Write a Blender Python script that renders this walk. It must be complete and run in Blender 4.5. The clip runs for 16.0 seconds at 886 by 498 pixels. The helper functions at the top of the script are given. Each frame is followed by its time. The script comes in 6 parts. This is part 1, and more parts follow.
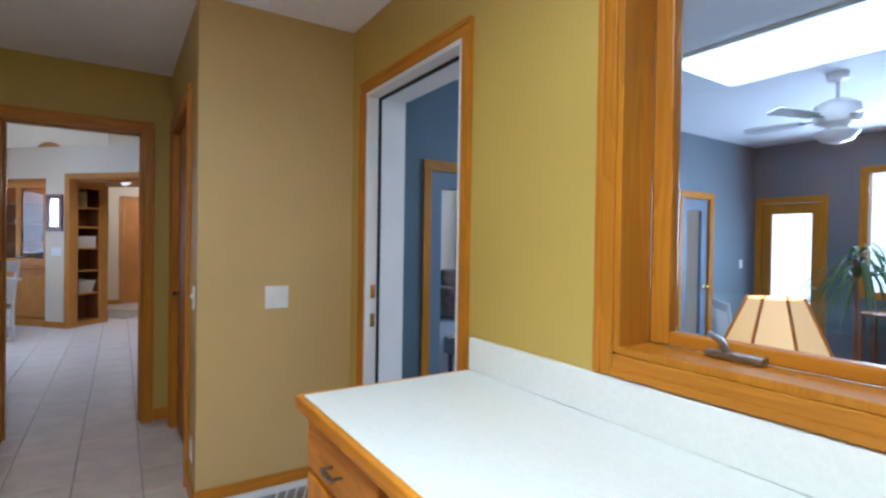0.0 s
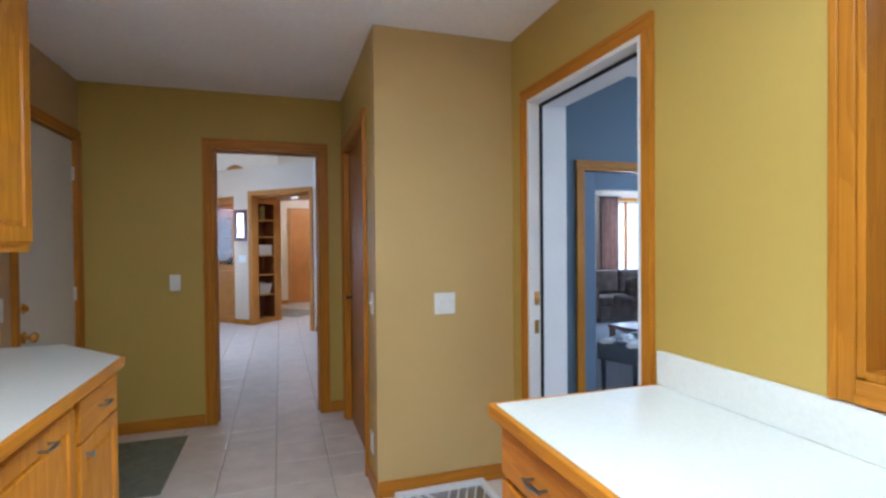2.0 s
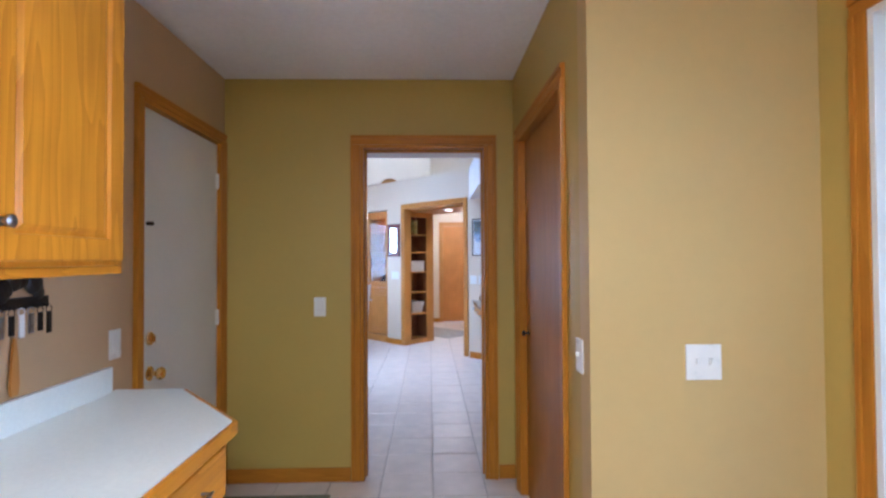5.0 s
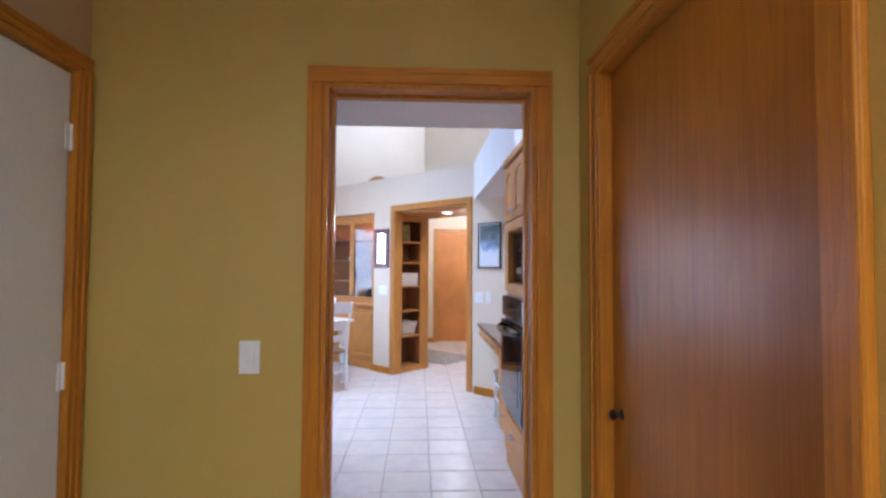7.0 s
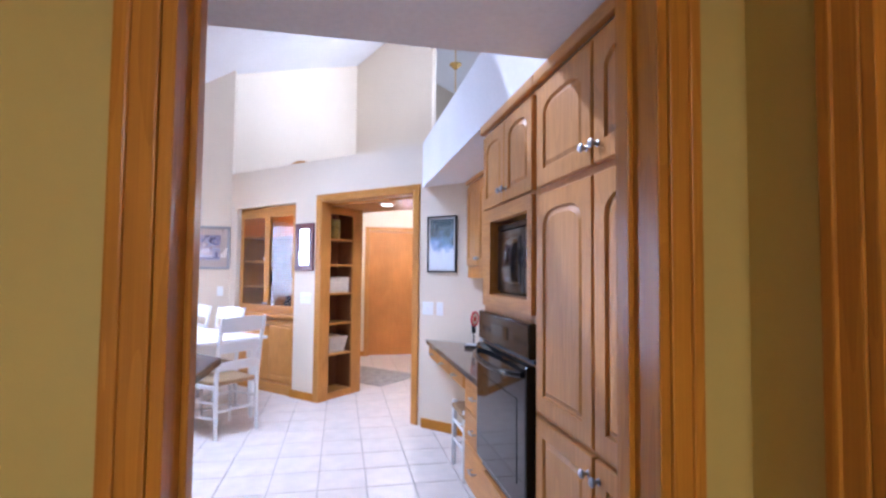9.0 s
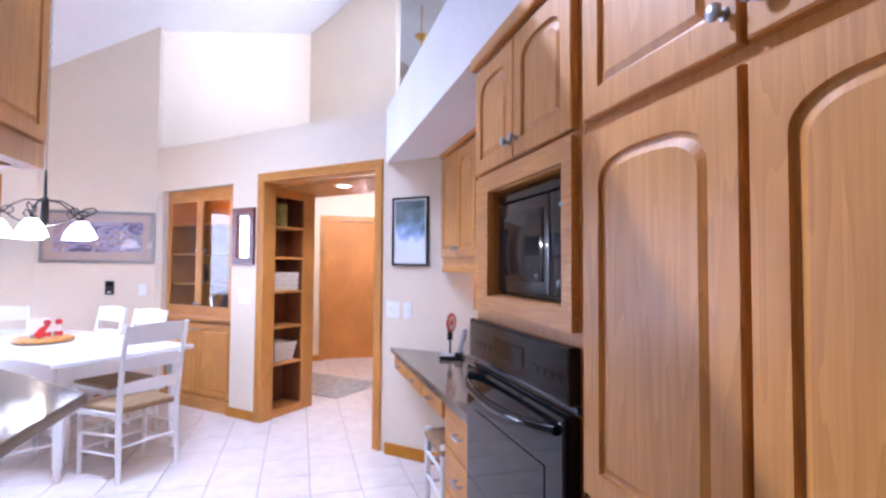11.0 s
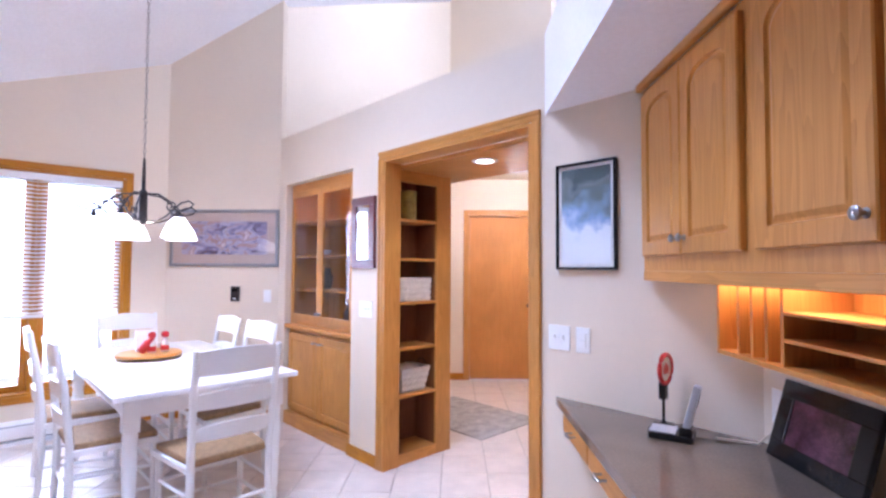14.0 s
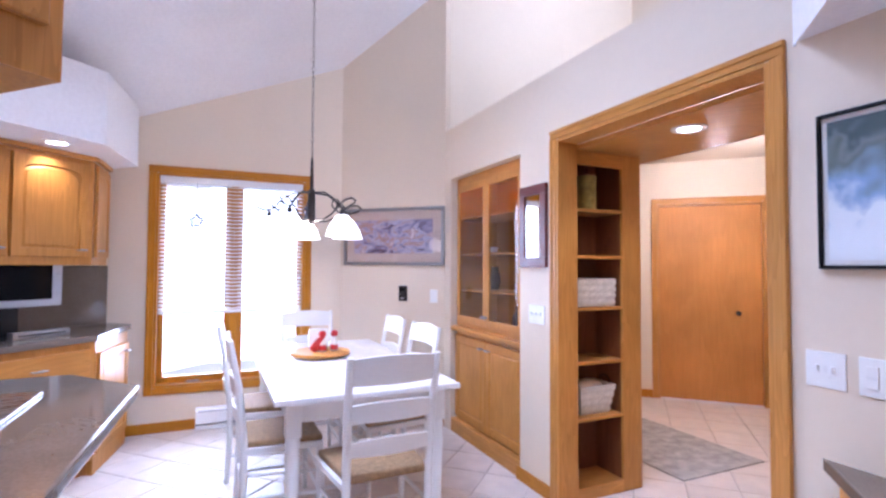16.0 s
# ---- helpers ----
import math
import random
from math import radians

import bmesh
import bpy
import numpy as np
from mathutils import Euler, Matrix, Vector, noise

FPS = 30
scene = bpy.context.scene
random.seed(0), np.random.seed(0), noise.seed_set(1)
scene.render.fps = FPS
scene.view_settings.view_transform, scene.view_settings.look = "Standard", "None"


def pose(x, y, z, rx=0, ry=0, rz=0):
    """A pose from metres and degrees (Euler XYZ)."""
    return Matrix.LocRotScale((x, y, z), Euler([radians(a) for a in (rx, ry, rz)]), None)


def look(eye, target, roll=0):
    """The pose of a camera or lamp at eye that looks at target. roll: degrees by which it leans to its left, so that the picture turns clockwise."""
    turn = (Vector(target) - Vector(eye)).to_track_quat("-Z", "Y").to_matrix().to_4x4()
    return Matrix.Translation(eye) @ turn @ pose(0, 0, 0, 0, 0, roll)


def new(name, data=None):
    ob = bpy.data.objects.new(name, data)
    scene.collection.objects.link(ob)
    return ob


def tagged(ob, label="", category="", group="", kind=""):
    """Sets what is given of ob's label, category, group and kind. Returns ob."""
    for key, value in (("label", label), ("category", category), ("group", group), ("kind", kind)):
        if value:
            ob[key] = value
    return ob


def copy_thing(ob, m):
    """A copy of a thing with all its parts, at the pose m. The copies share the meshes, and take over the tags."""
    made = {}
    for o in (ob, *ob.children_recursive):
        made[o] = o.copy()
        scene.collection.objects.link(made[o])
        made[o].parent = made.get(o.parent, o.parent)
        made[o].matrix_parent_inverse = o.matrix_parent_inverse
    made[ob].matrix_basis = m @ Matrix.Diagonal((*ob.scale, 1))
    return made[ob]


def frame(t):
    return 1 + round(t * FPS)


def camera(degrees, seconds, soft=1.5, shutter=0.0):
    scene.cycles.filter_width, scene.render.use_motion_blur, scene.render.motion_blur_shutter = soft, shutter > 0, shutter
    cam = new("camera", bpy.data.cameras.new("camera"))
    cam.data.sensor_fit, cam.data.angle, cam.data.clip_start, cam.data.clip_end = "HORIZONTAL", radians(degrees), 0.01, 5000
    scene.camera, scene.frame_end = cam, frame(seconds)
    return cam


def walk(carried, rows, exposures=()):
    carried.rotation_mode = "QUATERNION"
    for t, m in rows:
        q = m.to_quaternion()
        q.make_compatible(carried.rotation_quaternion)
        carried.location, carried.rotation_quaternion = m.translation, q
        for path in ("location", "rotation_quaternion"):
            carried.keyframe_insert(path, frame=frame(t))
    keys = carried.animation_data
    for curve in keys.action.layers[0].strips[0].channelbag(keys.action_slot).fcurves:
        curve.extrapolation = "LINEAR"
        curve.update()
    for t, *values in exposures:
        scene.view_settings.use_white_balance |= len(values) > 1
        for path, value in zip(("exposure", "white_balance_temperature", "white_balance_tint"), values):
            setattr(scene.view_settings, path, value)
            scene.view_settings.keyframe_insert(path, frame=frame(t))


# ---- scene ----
cam = camera(83.0, 16.0, soft=2.6)
PATH = [
    (0, 1.600, 0.170, 1.292, -32.87, -0.70, -0.88),
    (0.5, 1.568, 0.194, 1.298, -30.05, -0.70, -0.42),
    (1, 1.538, 0.201, 1.316, -26.01, -0.90, 0.07),
    (1.5, 1.486, 0.218, 1.323, -22.20, -0.86, 0.24),
    (2, 1.443, 0.234, 1.329, -18.01, -0.78, 0.52),
    (2.5, 1.402, 0.257, 1.335, -14.27, -0.75, 0.73),
    (3, 1.373, 0.333, 1.321, -10.87, -0.26, 0.86),
    (3.5, 1.345, 0.450, 1.327, -7.94, 0.03, 0.64),
    (4, 1.355, 0.637, 1.330, -5.08, 0.40, 0.55),
    (4.5, 1.387, 0.891, 1.341, -2.60, 0.62, 0.54),
    (5, 1.388, 1.176, 1.344, -1.57, 1.09, 0.36),
    (7.5, 1.297, 2.733, 1.374, -3.70, 2.41, -0.65),
    (8, 1.280, 3.013, 1.370, -5.42, 2.58, -0.64),
    (8.5, 1.237, 3.280, 1.368, -8.31, 2.76, -0.56),
    (9, 1.215, 3.504, 1.378, -11.52, 2.65, -0.58),
    (11.5, 1.374, 4.477, 1.367, -15.96, 2.04, -0.39),
    (12, 1.427, 4.681, 1.371, -13.63, 1.78, -0.07),
    (12.5, 1.452, 4.879, 1.372, -10.85, 1.72, -0.05),
    (13, 1.472, 5.124, 1.381, -7.60, 1.84, -0.25),
    (13.5, 1.482, 5.321, 1.375, -3.64, 2.12, -0.42),
    (14, 1.483, 5.520, 1.380, 1.30, 2.22, -0.30),
    (14.5, 1.463, 5.651, 1.380, 6.13, 2.41, -0.55),
    (15, 1.410, 5.786, 1.386, 10.23, 2.26, -0.53),
    (15.5, 1.406, 5.882, 1.379, 15.50, 2.19, -0.52),
    (16, 1.406, 5.983, 1.379, 20.70, 2.01, -0.30),
]

EXPOSURES = [(0.0, -0.74, 4750, 6), (2.0, -0.46, 4720, 7), (4.0, 0.0, 4430, 9), (6.0, 0.17, 4700, 12), (8.0, 0.32, 4780, 14), (9.2, 0.42, 4850, 20), (12.0, 0.56, 4960, 25), (16.0, 0.24, 5000, 25)]

walk(cam, [(t, pose(x, y, z, 90 + pitch, roll, yaw)) for t, x, y, z, yaw, pitch, roll in PATH], EXPOSURES)

# ---- sky, sun and large lights ----
world = bpy.data.worlds.new("world")
scene.world = world
world.use_nodes = True
wn, wl = world.node_tree.nodes, world.node_tree.links
sky = wn.new("ShaderNodeTexSky")
sky.sky_type, sky.sun_disc, sky.sun_elevation, sky.sun_rotation = "NISHITA", False, radians(36), radians(322)
wl.new(sky.outputs[0], wn["Background"].inputs[0])
wn["Background"].inputs[1].default_value = 0.12


def lamp(name, kind, m, power, colour=(1, 1, 1), **settings):
    data = bpy.data.lights.new(name, kind)
    data.energy, data.color = power, colour
    for key, value in settings.items():
        if key == "size":
            data.size = value
        elif key == "size_y":
            data.shape, data.size_y = "RECTANGLE", value
        elif key == "spread":
            data.spread = value
        elif key == "angle":
            data.angle = value
        elif key == "radius":
            data.shadow_soft_size = value
        elif key == "spot":
            data.spot_size, data.spot_blend = value, 0.6
    ob = new(name, data)
    ob.matrix_world = m
    return ob


DAY = (0.86, 0.92, 1.0)
lamp("sun", "SUN", look((-4.4, 12.7, 3.9), (-1.1, 8.5, 0.0)), 2.0, (1.0, 0.95, 0.88), angle=radians(0.6))
# daylight lamps, in window openings and as added fill
lamp("bay_window_daylight", "AREA", look((-1.98, 9.58, 1.3), (0, 7.6, 1.1)), 56, DAY, size=1.1, size_y=1.7, spread=radians(125))
# Fill under an added, unseen ceiling opening; its place is assumed.
lamp("added_skylight_fill", "AREA", look((0.1, 7.0, 3.95), (0.1, 7.6, 0)), 62, DAY, size=1.6, size_y=1.6, spread=radians(112))
# Weak fill from the west, before a window opening added out of view.
lamp("kitchen_west_fill", "AREA", look((-3.6, 5.4, 1.6), (1.0, 6.4, 1.4)), 2, DAY, size=2.0, size_y=1.5)
# Added fill with no opening behind it; brightens the tall stairwell walls.
lamp("stairwell_fill", "AREA", look((3.1, 9.0, 4.4), (0.6, 11.0, 3.9)), 21, (1.0, 0.97, 0.93), size=1.0, size_y=0.8, spread=radians(90))
lamp("sunroom_window_daylight", "AREA", look((8.8, 1.55, 1.5), (3.0, 1.6, 1.1)), 205, DAY, size=1.6, size_y=1.4)
lamp("living_room_daylight", "AREA", look((8.95, 8.85, 1.4), (5.0, 4.0, 0.9)), 260, DAY, size=2.3, size_y=1.4)
# fittings, and fill lamps added where none is seen
# Fill lamp added overhead, out of view, to light the laundry.
lamp("laundry_fill_lamp", "AREA", look((1.4, 0.45, 2.385), (1.4, 0.451, 0)), 78, (1.0, 0.957, 0.825), size=0.5, size_y=1.15)
lamp("passage_downlight_lamp", "SPOT", pose(1.62, 8.74, 2.06), 16, (1.0, 0.86, 0.64), radius=0.05, spot=radians(140))
# Fill light added to brighten the hall; no such lamp is seen.
lamp("hall_fill_lamp", "POINT", pose(2.1, 10.6, 2.1), 50, (1.0, 0.86, 0.68), radius=0.12)
lamp("under_cabinet_lamp", "AREA", look((2.40, 6.9, 1.365), (2.40, 6.9, 0)), 3.2, (1.0, 0.62, 0.25), size=0.1, size_y=0.7)
lamp("soffit_downlight_lamp", "SPOT", pose(-2.1, 8.1, 2.13), 12, (1.0, 0.8, 0.5), radius=0.05, spot=radians(120))

lamp("hutch_cabinet_lamp", "POINT", pose(0.55, 9.72, 2.06), 3.0, (1.0, 0.66, 0.34), radius=0.03)
lamp("sunroom_fluorescent_lamp", "AREA", look((5.32, 1.31, 2.54), (5.32, 1.31, 0)), 30, (0.95, 0.97, 1.0), size=0.6, size_y=1.8)
lamp("chandelier_lamp", "POINT", pose(-0.525, 8.69, 1.60), 13, (1.0, 0.76, 0.48), radius=0.03)
lamp("table_lamp_bulb", "POINT", pose(3.56, 1.02, 0.99), 4, (1.0, 0.75, 0.42), radius=0.04)

# ---- materials ----


def material(name, colour, rough=0.5, metal=0.0, spread=0.08, scale=6.0, fine=0.06, bump=0.0, bump_scale=300.0, coat=0.0, sheen=0.0, stretch=(1, 1, 1), rough_spread=0.1):
    """Colour with broad stains and fine grain, both at real size, and fine relief."""
    m = bpy.data.materials.new(name)
    m.use_nodes = True
    n, l = m.node_tree.nodes, m.node_tree.links
    b = n["Principled BSDF"]
    b.inputs["Metallic"].default_value, b.inputs["Coat Weight"].default_value, b.inputs["Sheen Weight"].default_value = metal, coat, sheen
    b.inputs["Coat Roughness"].default_value = 0.12
    tc, mp = n.new("ShaderNodeTexCoord"), n.new("ShaderNodeMapping")
    mp.inputs["Scale"].default_value = stretch
    l.new(tc.outputs["Object"], mp.inputs[0])
    info, shift = n.new("ShaderNodeObjectInfo"), n.new("ShaderNodeVectorMath")
    shift.operation = "SCALE"
    shift.inputs[0].default_value = (13.7, 9.1, 4.3)
    l.new(info.outputs["Random"], shift.inputs["Scale"])
    l.new(shift.outputs[0], mp.inputs["Location"])
    big, small = n.new("ShaderNodeTexNoise"), n.new("ShaderNodeTexNoise")
    big.inputs["Scale"].default_value, big.inputs["Detail"].default_value = scale, 4
    small.inputs["Scale"].default_value, small.inputs["Detail"].default_value = scale * 22, 3
    for t in (big, small):
        l.new(mp.outputs[0], t.inputs["Vector"])
    last = None
    for t, amount in ((big, spread), (small, fine)):
        ramp = n.new("ShaderNodeMapRange")
        ramp.inputs["From Min"].default_value, ramp.inputs["From Max"].default_value = 0.3, 0.7
        ramp.inputs["To Min"].default_value, ramp.inputs["To Max"].default_value = 1 - amount, 1 + amount
        l.new(t.outputs["Fac"], ramp.inputs["Value"])
        mul = n.new("ShaderNodeVectorMath")
        mul.operation = "SCALE"
        if last is None:
            mul.inputs[0].default_value = colour
        else:
            l.new(last, mul.inputs[0])
        l.new(ramp.outputs[0], mul.inputs["Scale"])
        last = mul.outputs[0]
    l.new(last, b.inputs["Base Color"])
    rr = n.new("ShaderNodeMapRange")
    rr.inputs["To Min"].default_value, rr.inputs["To Max"].default_value = max(0.02, rough - rough_spread), min(1, rough + rough_spread)
    l.new(big.outputs["Fac"], rr.inputs["Value"])
    l.new(rr.outputs[0], b.inputs["Roughness"])
    if bump:
        bt, bn = n.new("ShaderNodeTexNoise"), n.new("ShaderNodeBump")
        bt.inputs["Scale"].default_value, bt.inputs["Detail"].default_value = bump_scale, 2
        bn.inputs["Strength"].default_value, bn.inputs["Distance"].default_value = bump, 0.004
        l.new(tc.outputs["Object"], bt.inputs["Vector"])
        l.new(bt.outputs["Fac"], bn.inputs["Height"])
        l.new(bn.outputs[0], b.inputs["Normal"])
    return m


def wood(name, light, dark, axis="z", rough=0.32, coat=0.25, ring=9.0, figure=1.0, shine=0.5):
    """Varnished wood with grain along one axis, cathedral figure and pores."""
    m = bpy.data.materials.new(name)
    m.use_nodes = True
    n, l = m.node_tree.nodes, m.node_tree.links
    b = n["Principled BSDF"]
    b.inputs["Coat Weight"].default_value, b.inputs["Coat Roughness"].default_value = coat, 0.15
    b.inputs["Specular IOR Level"].default_value = shine
    tc, info = n.new("ShaderNodeTexCoord"), n.new("ShaderNodeObjectInfo")
    off = n.new("ShaderNodeVectorMath")
    off.operation = "MULTIPLY_ADD"
    off.inputs[0].default_value = (1, 1, 1)
    rnd = n.new("ShaderNodeVectorMath")
    rnd.operation = "SCALE"
    rnd.inputs[0].default_value = (7.3, 3.1, 5.7)
    l.new(info.outputs["Random"], rnd.inputs["Scale"])
    l.new(tc.outputs["Object"], off.inputs[1])
    l.new(rnd.outputs[0], off.inputs[2])
    k = {"x": 0, "y": 1, "z": 2}[axis]
    mp, mf = n.new("ShaderNodeMapping"), n.new("ShaderNodeMapping")
    s1, s2 = [1.0] * 3, [1.0] * 3
    s1[k], s2[k] = 0.10, 0.012
    mp.inputs["Scale"].default_value, mf.inputs["Scale"].default_value = s1, s2
    l.new(off.outputs[0], mp.inputs[0])
    l.new(off.outputs[0], mf.inputs[0])
    warp = n.new("ShaderNodeTexNoise")
    warp.inputs["Scale"].default_value, warp.inputs["Detail"].default_value = ring, 2
    l.new(mp.outputs[0], warp.inputs["Vector"])
    bands = n.new("ShaderNodeMath")
    bands.operation = "MULTIPLY"
    bands.inputs[1].default_value = 9.0
    l.new(warp.outputs["Fac"], bands.inputs[0])
    saw = n.new("ShaderNodeMath")
    saw.operation = "FRACT"
    l.new(bands.outputs[0], saw.inputs[0])
    pores = n.new("ShaderNodeTexNoise")
    pores.inputs["Scale"].default_value, pores.inputs["Detail"].default_value = 260, 3
    l.new(mf.outputs[0], pores.inputs["Vector"])
    broad = n.new("ShaderNodeTexNoise")
    broad.inputs["Scale"].default_value = 2.4
    l.new(off.outputs[0], broad.inputs["Vector"])
    fac = n.new("ShaderNodeMath")
    fac.operation = "MULTIPLY_ADD"
    l.new(saw.outputs[0], fac.inputs[0])
    fac.inputs[1].default_value = 0.34 * figure
    half = n.new("ShaderNodeMath")
    half.operation = "MULTIPLY_ADD"
    l.new(pores.outputs["Fac"], half.inputs[0])
    half.inputs[1].default_value = 0.75
    half.inputs[2].default_value = -0.18
    l.new(half.outputs[0], fac.inputs[2])
    mix = n.new("ShaderNodeMix")
    mix.data_type = "RGBA"
    mix.inputs["A"].default_value, mix.inputs["B"].default_value = (*light, 1), (*dark, 1)
    l.new(fac.outputs[0], mix.inputs["Factor"])
    tone = n.new("ShaderNodeMapRange")
    tone.inputs["From Min"].default_value, tone.inputs["From Max"].default_value = 0.3, 0.7
    tone.inputs["To Min"].default_value, tone.inputs["To Max"].default_value = 0.88, 1.12
    l.new(broad.outputs["Fac"], tone.inputs["Value"])
    sc = n.new("ShaderNodeVectorMath")
    sc.operation = "SCALE"
    l.new(mix.outputs["Result"], sc.inputs[0])
    l.new(tone.outputs[0], sc.inputs["Scale"])
    l.new(sc.outputs[0], b.inputs["Base Color"])
    rr = n.new("ShaderNodeMapRange")
    rr.inputs["To Min"].default_value, rr.inputs["To Max"].default_value = rough - 0.08, rough + 0.14
    l.new(pores.outputs["Fac"], rr.inputs["Value"])
    l.new(rr.outputs[0], b.inputs["Roughness"])
    bn = n.new("ShaderNodeBump")
    bn.inputs["Strength"].default_value, bn.inputs["Distance"].default_value = 0.12, 0.002
    l.new(pores.outputs["Fac"], bn.inputs["Height"])
    l.new(bn.outputs[0], b.inputs["Normal"])
    return m


def glass(name, tint=(1, 1, 1), rough=0.0):
    m = bpy.data.materials.new(name)
    m.use_nodes = True
    n, l = m.node_tree.nodes, m.node_tree.links
    out = n["Material Output"]
    gl, tr, mix, fr = n.new("ShaderNodeBsdfGlossy"), n.new("ShaderNodeBsdfTransparent"), n.new("ShaderNodeMixShader"), n.new("ShaderNodeLayerWeight")
    gl.inputs["Roughness"].default_value = rough
    tr.inputs[0].default_value = (*tint, 1)
    fr.inputs["Blend"].default_value = 0.5
    power, level = n.new("ShaderNodeMath"), n.new("ShaderNodeMath")
    power.operation, level.operation = "POWER", "MULTIPLY_ADD"
    power.inputs[1].default_value, level.inputs[1].default_value, level.inputs[2].default_value = 5.0, 0.9, 0.045
    l.new(fr.outputs["Facing"], power.inputs[0])
    l.new(power.outputs[0], level.inputs[0])
    l.new(level.outputs[0], mix.inputs[0])
    l.new(tr.outputs[0], mix.inputs[1])
    l.new(gl.outputs[0], mix.inputs[2])
    l.new(mix.outputs[0], out.inputs["Surface"])
    return m


def glow(name, colour, strength):
    m = bpy.data.materials.new(name)
    m.use_nodes = True
    b = m.node_tree.nodes["Principled BSDF"]
    b.inputs["Base Color"].default_value = (*colour, 1)
    b.inputs["Emission Color"].default_value = (*colour, 1)
    b.inputs["Emission Strength"].default_value = strength
    return m


OLIVE = material("olive_gold_wall_paint", (0.51, 0.371, 0.078), 0.5, spread=0.05, scale=1.3, fine=0.012, bump=0.08, bump_scale=260)
# Tan puts the colour of the light on the closet front into its paint.
TAN = material("light_tinted_tan_wall", (0.56, 0.410, 0.160), 0.5, spread=0.05, scale=1.3, fine=0.012, bump=0.08, bump_scale=260)
WARMTAN = material("warm_tan_wall", (0.52, 0.352, 0.185), 0.5, spread=0.05, scale=1.3, fine=0.012, bump=0.08, bump_scale=260)
CREAM = material("cream_wall_paint", (0.74, 0.635, 0.495), 0.6, spread=0.03, scale=1.4, fine=0.01, bump=0.08, bump_scale=220)
SLATE = material("slate_blue_wall_paint", (0.125, 0.16, 0.19), 0.55, spread=0.06, scale=1.6, fine=0.015, bump=0.1, bump_scale=220)
CEILING = material("white_ceiling_paint", (0.84, 0.83, 0.84), 0.8, spread=0.03, scale=2.0, fine=0.03, bump=0.35, bump_scale=130)
OAK, OAK_X, OAK_Y = (wood("honey_oak_" + a, (0.74, 0.31, 0.009), (0.42, 0.135, 0.004), a, rough=0.36, coat=0.08, figure=1.25, shine=0.26) for a in "zxy")
CAB, CAB_X, CAB_Y = (wood("kitchen_oak_" + a, (0.62, 0.292, 0.058), (0.355, 0.142, 0.021), a, rough=0.4, coat=0.04, ring=12.0, figure=1.05, shine=0.38) for a in "zxy")
TRIM, TRIM_X, TRIM_Y = (wood("oak_trim_" + a, (0.54, 0.225, 0.010), (0.28, 0.092, 0.004), a, rough=0.34, coat=0.06, figure=0.8, shine=0.25) for a in "zxy")
VENEER = wood("birch_veneer_door", (0.44, 0.180, 0.005), (0.22, 0.072, 0.002), "z", rough=0.36, coat=0.03, ring=7.0, figure=0.6, shine=0.2)
HALLVENEER = wood("plain_veneer_door", (0.62, 0.275, 0.065), (0.42, 0.16, 0.030), "z", rough=0.5, coat=0.0, ring=7.0, figure=0.6, shine=0.3)
DARKWOOD = wood("dark_brown_wood", (0.22, 0.08, 0.027), (0.10, 0.03, 0.010), "z", rough=0.4, coat=0.1)
CHERRY = wood("cherry_frame", (0.13, 0.02, 0.015), (0.06, 0.01, 0.01), "z", rough=0.3)
LAMINATE = material("white_laminate", (0.80, 0.81, 0.76), 0.38, spread=0.02, scale=4, fine=0.03, bump=0.05, bump_scale=700)
WHITE = material("white_enamel_paint", (0.80, 0.80, 0.79), 0.35, spread=0.03, scale=5, fine=0.02)
DOORWHITE = material("white_door_paint", (0.72, 0.72, 0.70), 0.45, spread=0.03, scale=3, fine=0.02)
PLASTIC = material("white_plastic", (0.84, 0.84, 0.82), 0.3, spread=0.02, scale=20, fine=0.01)
STONE = material("dark_grey_stone_top", (0.145, 0.115, 0.088), 0.10, spread=0.12, scale=5, fine=0.12, rough_spread=0.05)
BLACK = material("black_gloss_enamel", (0.012, 0.012, 0.013), 0.13, spread=0.1, scale=5, coat=0.05, rough_spread=0.04)
BLACKSATIN = material("black_satin_plastic", (0.012, 0.012, 0.014), 0.42, spread=0.1, scale=8)
BLACKGLASS = material("black_oven_glass", (0.008, 0.009, 0.011), 0.04, spread=0.1, scale=4, rough_spread=0.02)
for dark_gloss in (BLACK, BLACKGLASS):
    dark_gloss.node_tree.nodes["Principled BSDF"].inputs["Specular IOR Level"].default_value = 0.22
IRON = material("dark_iron", (0.035, 0.03, 0.028), 0.45, metal=0.7, spread=0.15, scale=30)
BRASS = material("polished_brass", (0.75, 0.50, 0.17), 0.18, metal=1.0, spread=0.08, scale=30)
PEWTER = material("brushed_pewter", (0.36, 0.37, 0.39), 0.32, metal=1.0, spread=0.12, scale=60)
STEEL = material("stainless_steel", (0.55, 0.55, 0.55), 0.28, metal=1.0, spread=0.06, scale=8, stretch=(1, 12, 1))
RUSH = material("woven_rush", (0.33, 0.21, 0.10), 0.8, spread=0.25, scale=40, fine=0.3, bump=0.8, bump_scale=160)
BASKET = material("white_wicker", (0.66, 0.63, 0.58), 0.75, spread=0.12, scale=30, fine=0.2, bump=0.6, bump_scale=120)
TILE = material("beige_floor_tile", (0.70, 0.62, 0.555), 0.33, spread=0.09, scale=8, fine=0.03, rough_spread=0.06)
GROUT = material("grey_grout", (0.47, 0.42, 0.37), 0.9, spread=0.1, scale=10, fine=0.15, bump=0.4, bump_scale=300)
CARPET = material("grey_carpet", (0.30, 0.31, 0.34), 0.95, spread=0.12, scale=8, fine=0.2, bump=0.9, bump_scale=240)
MAT = material("grey_green_door_mat", (0.20, 0.20, 0.14), 0.95, spread=0.2, scale=18, fine=0.25, bump=0.9, bump_scale=180)
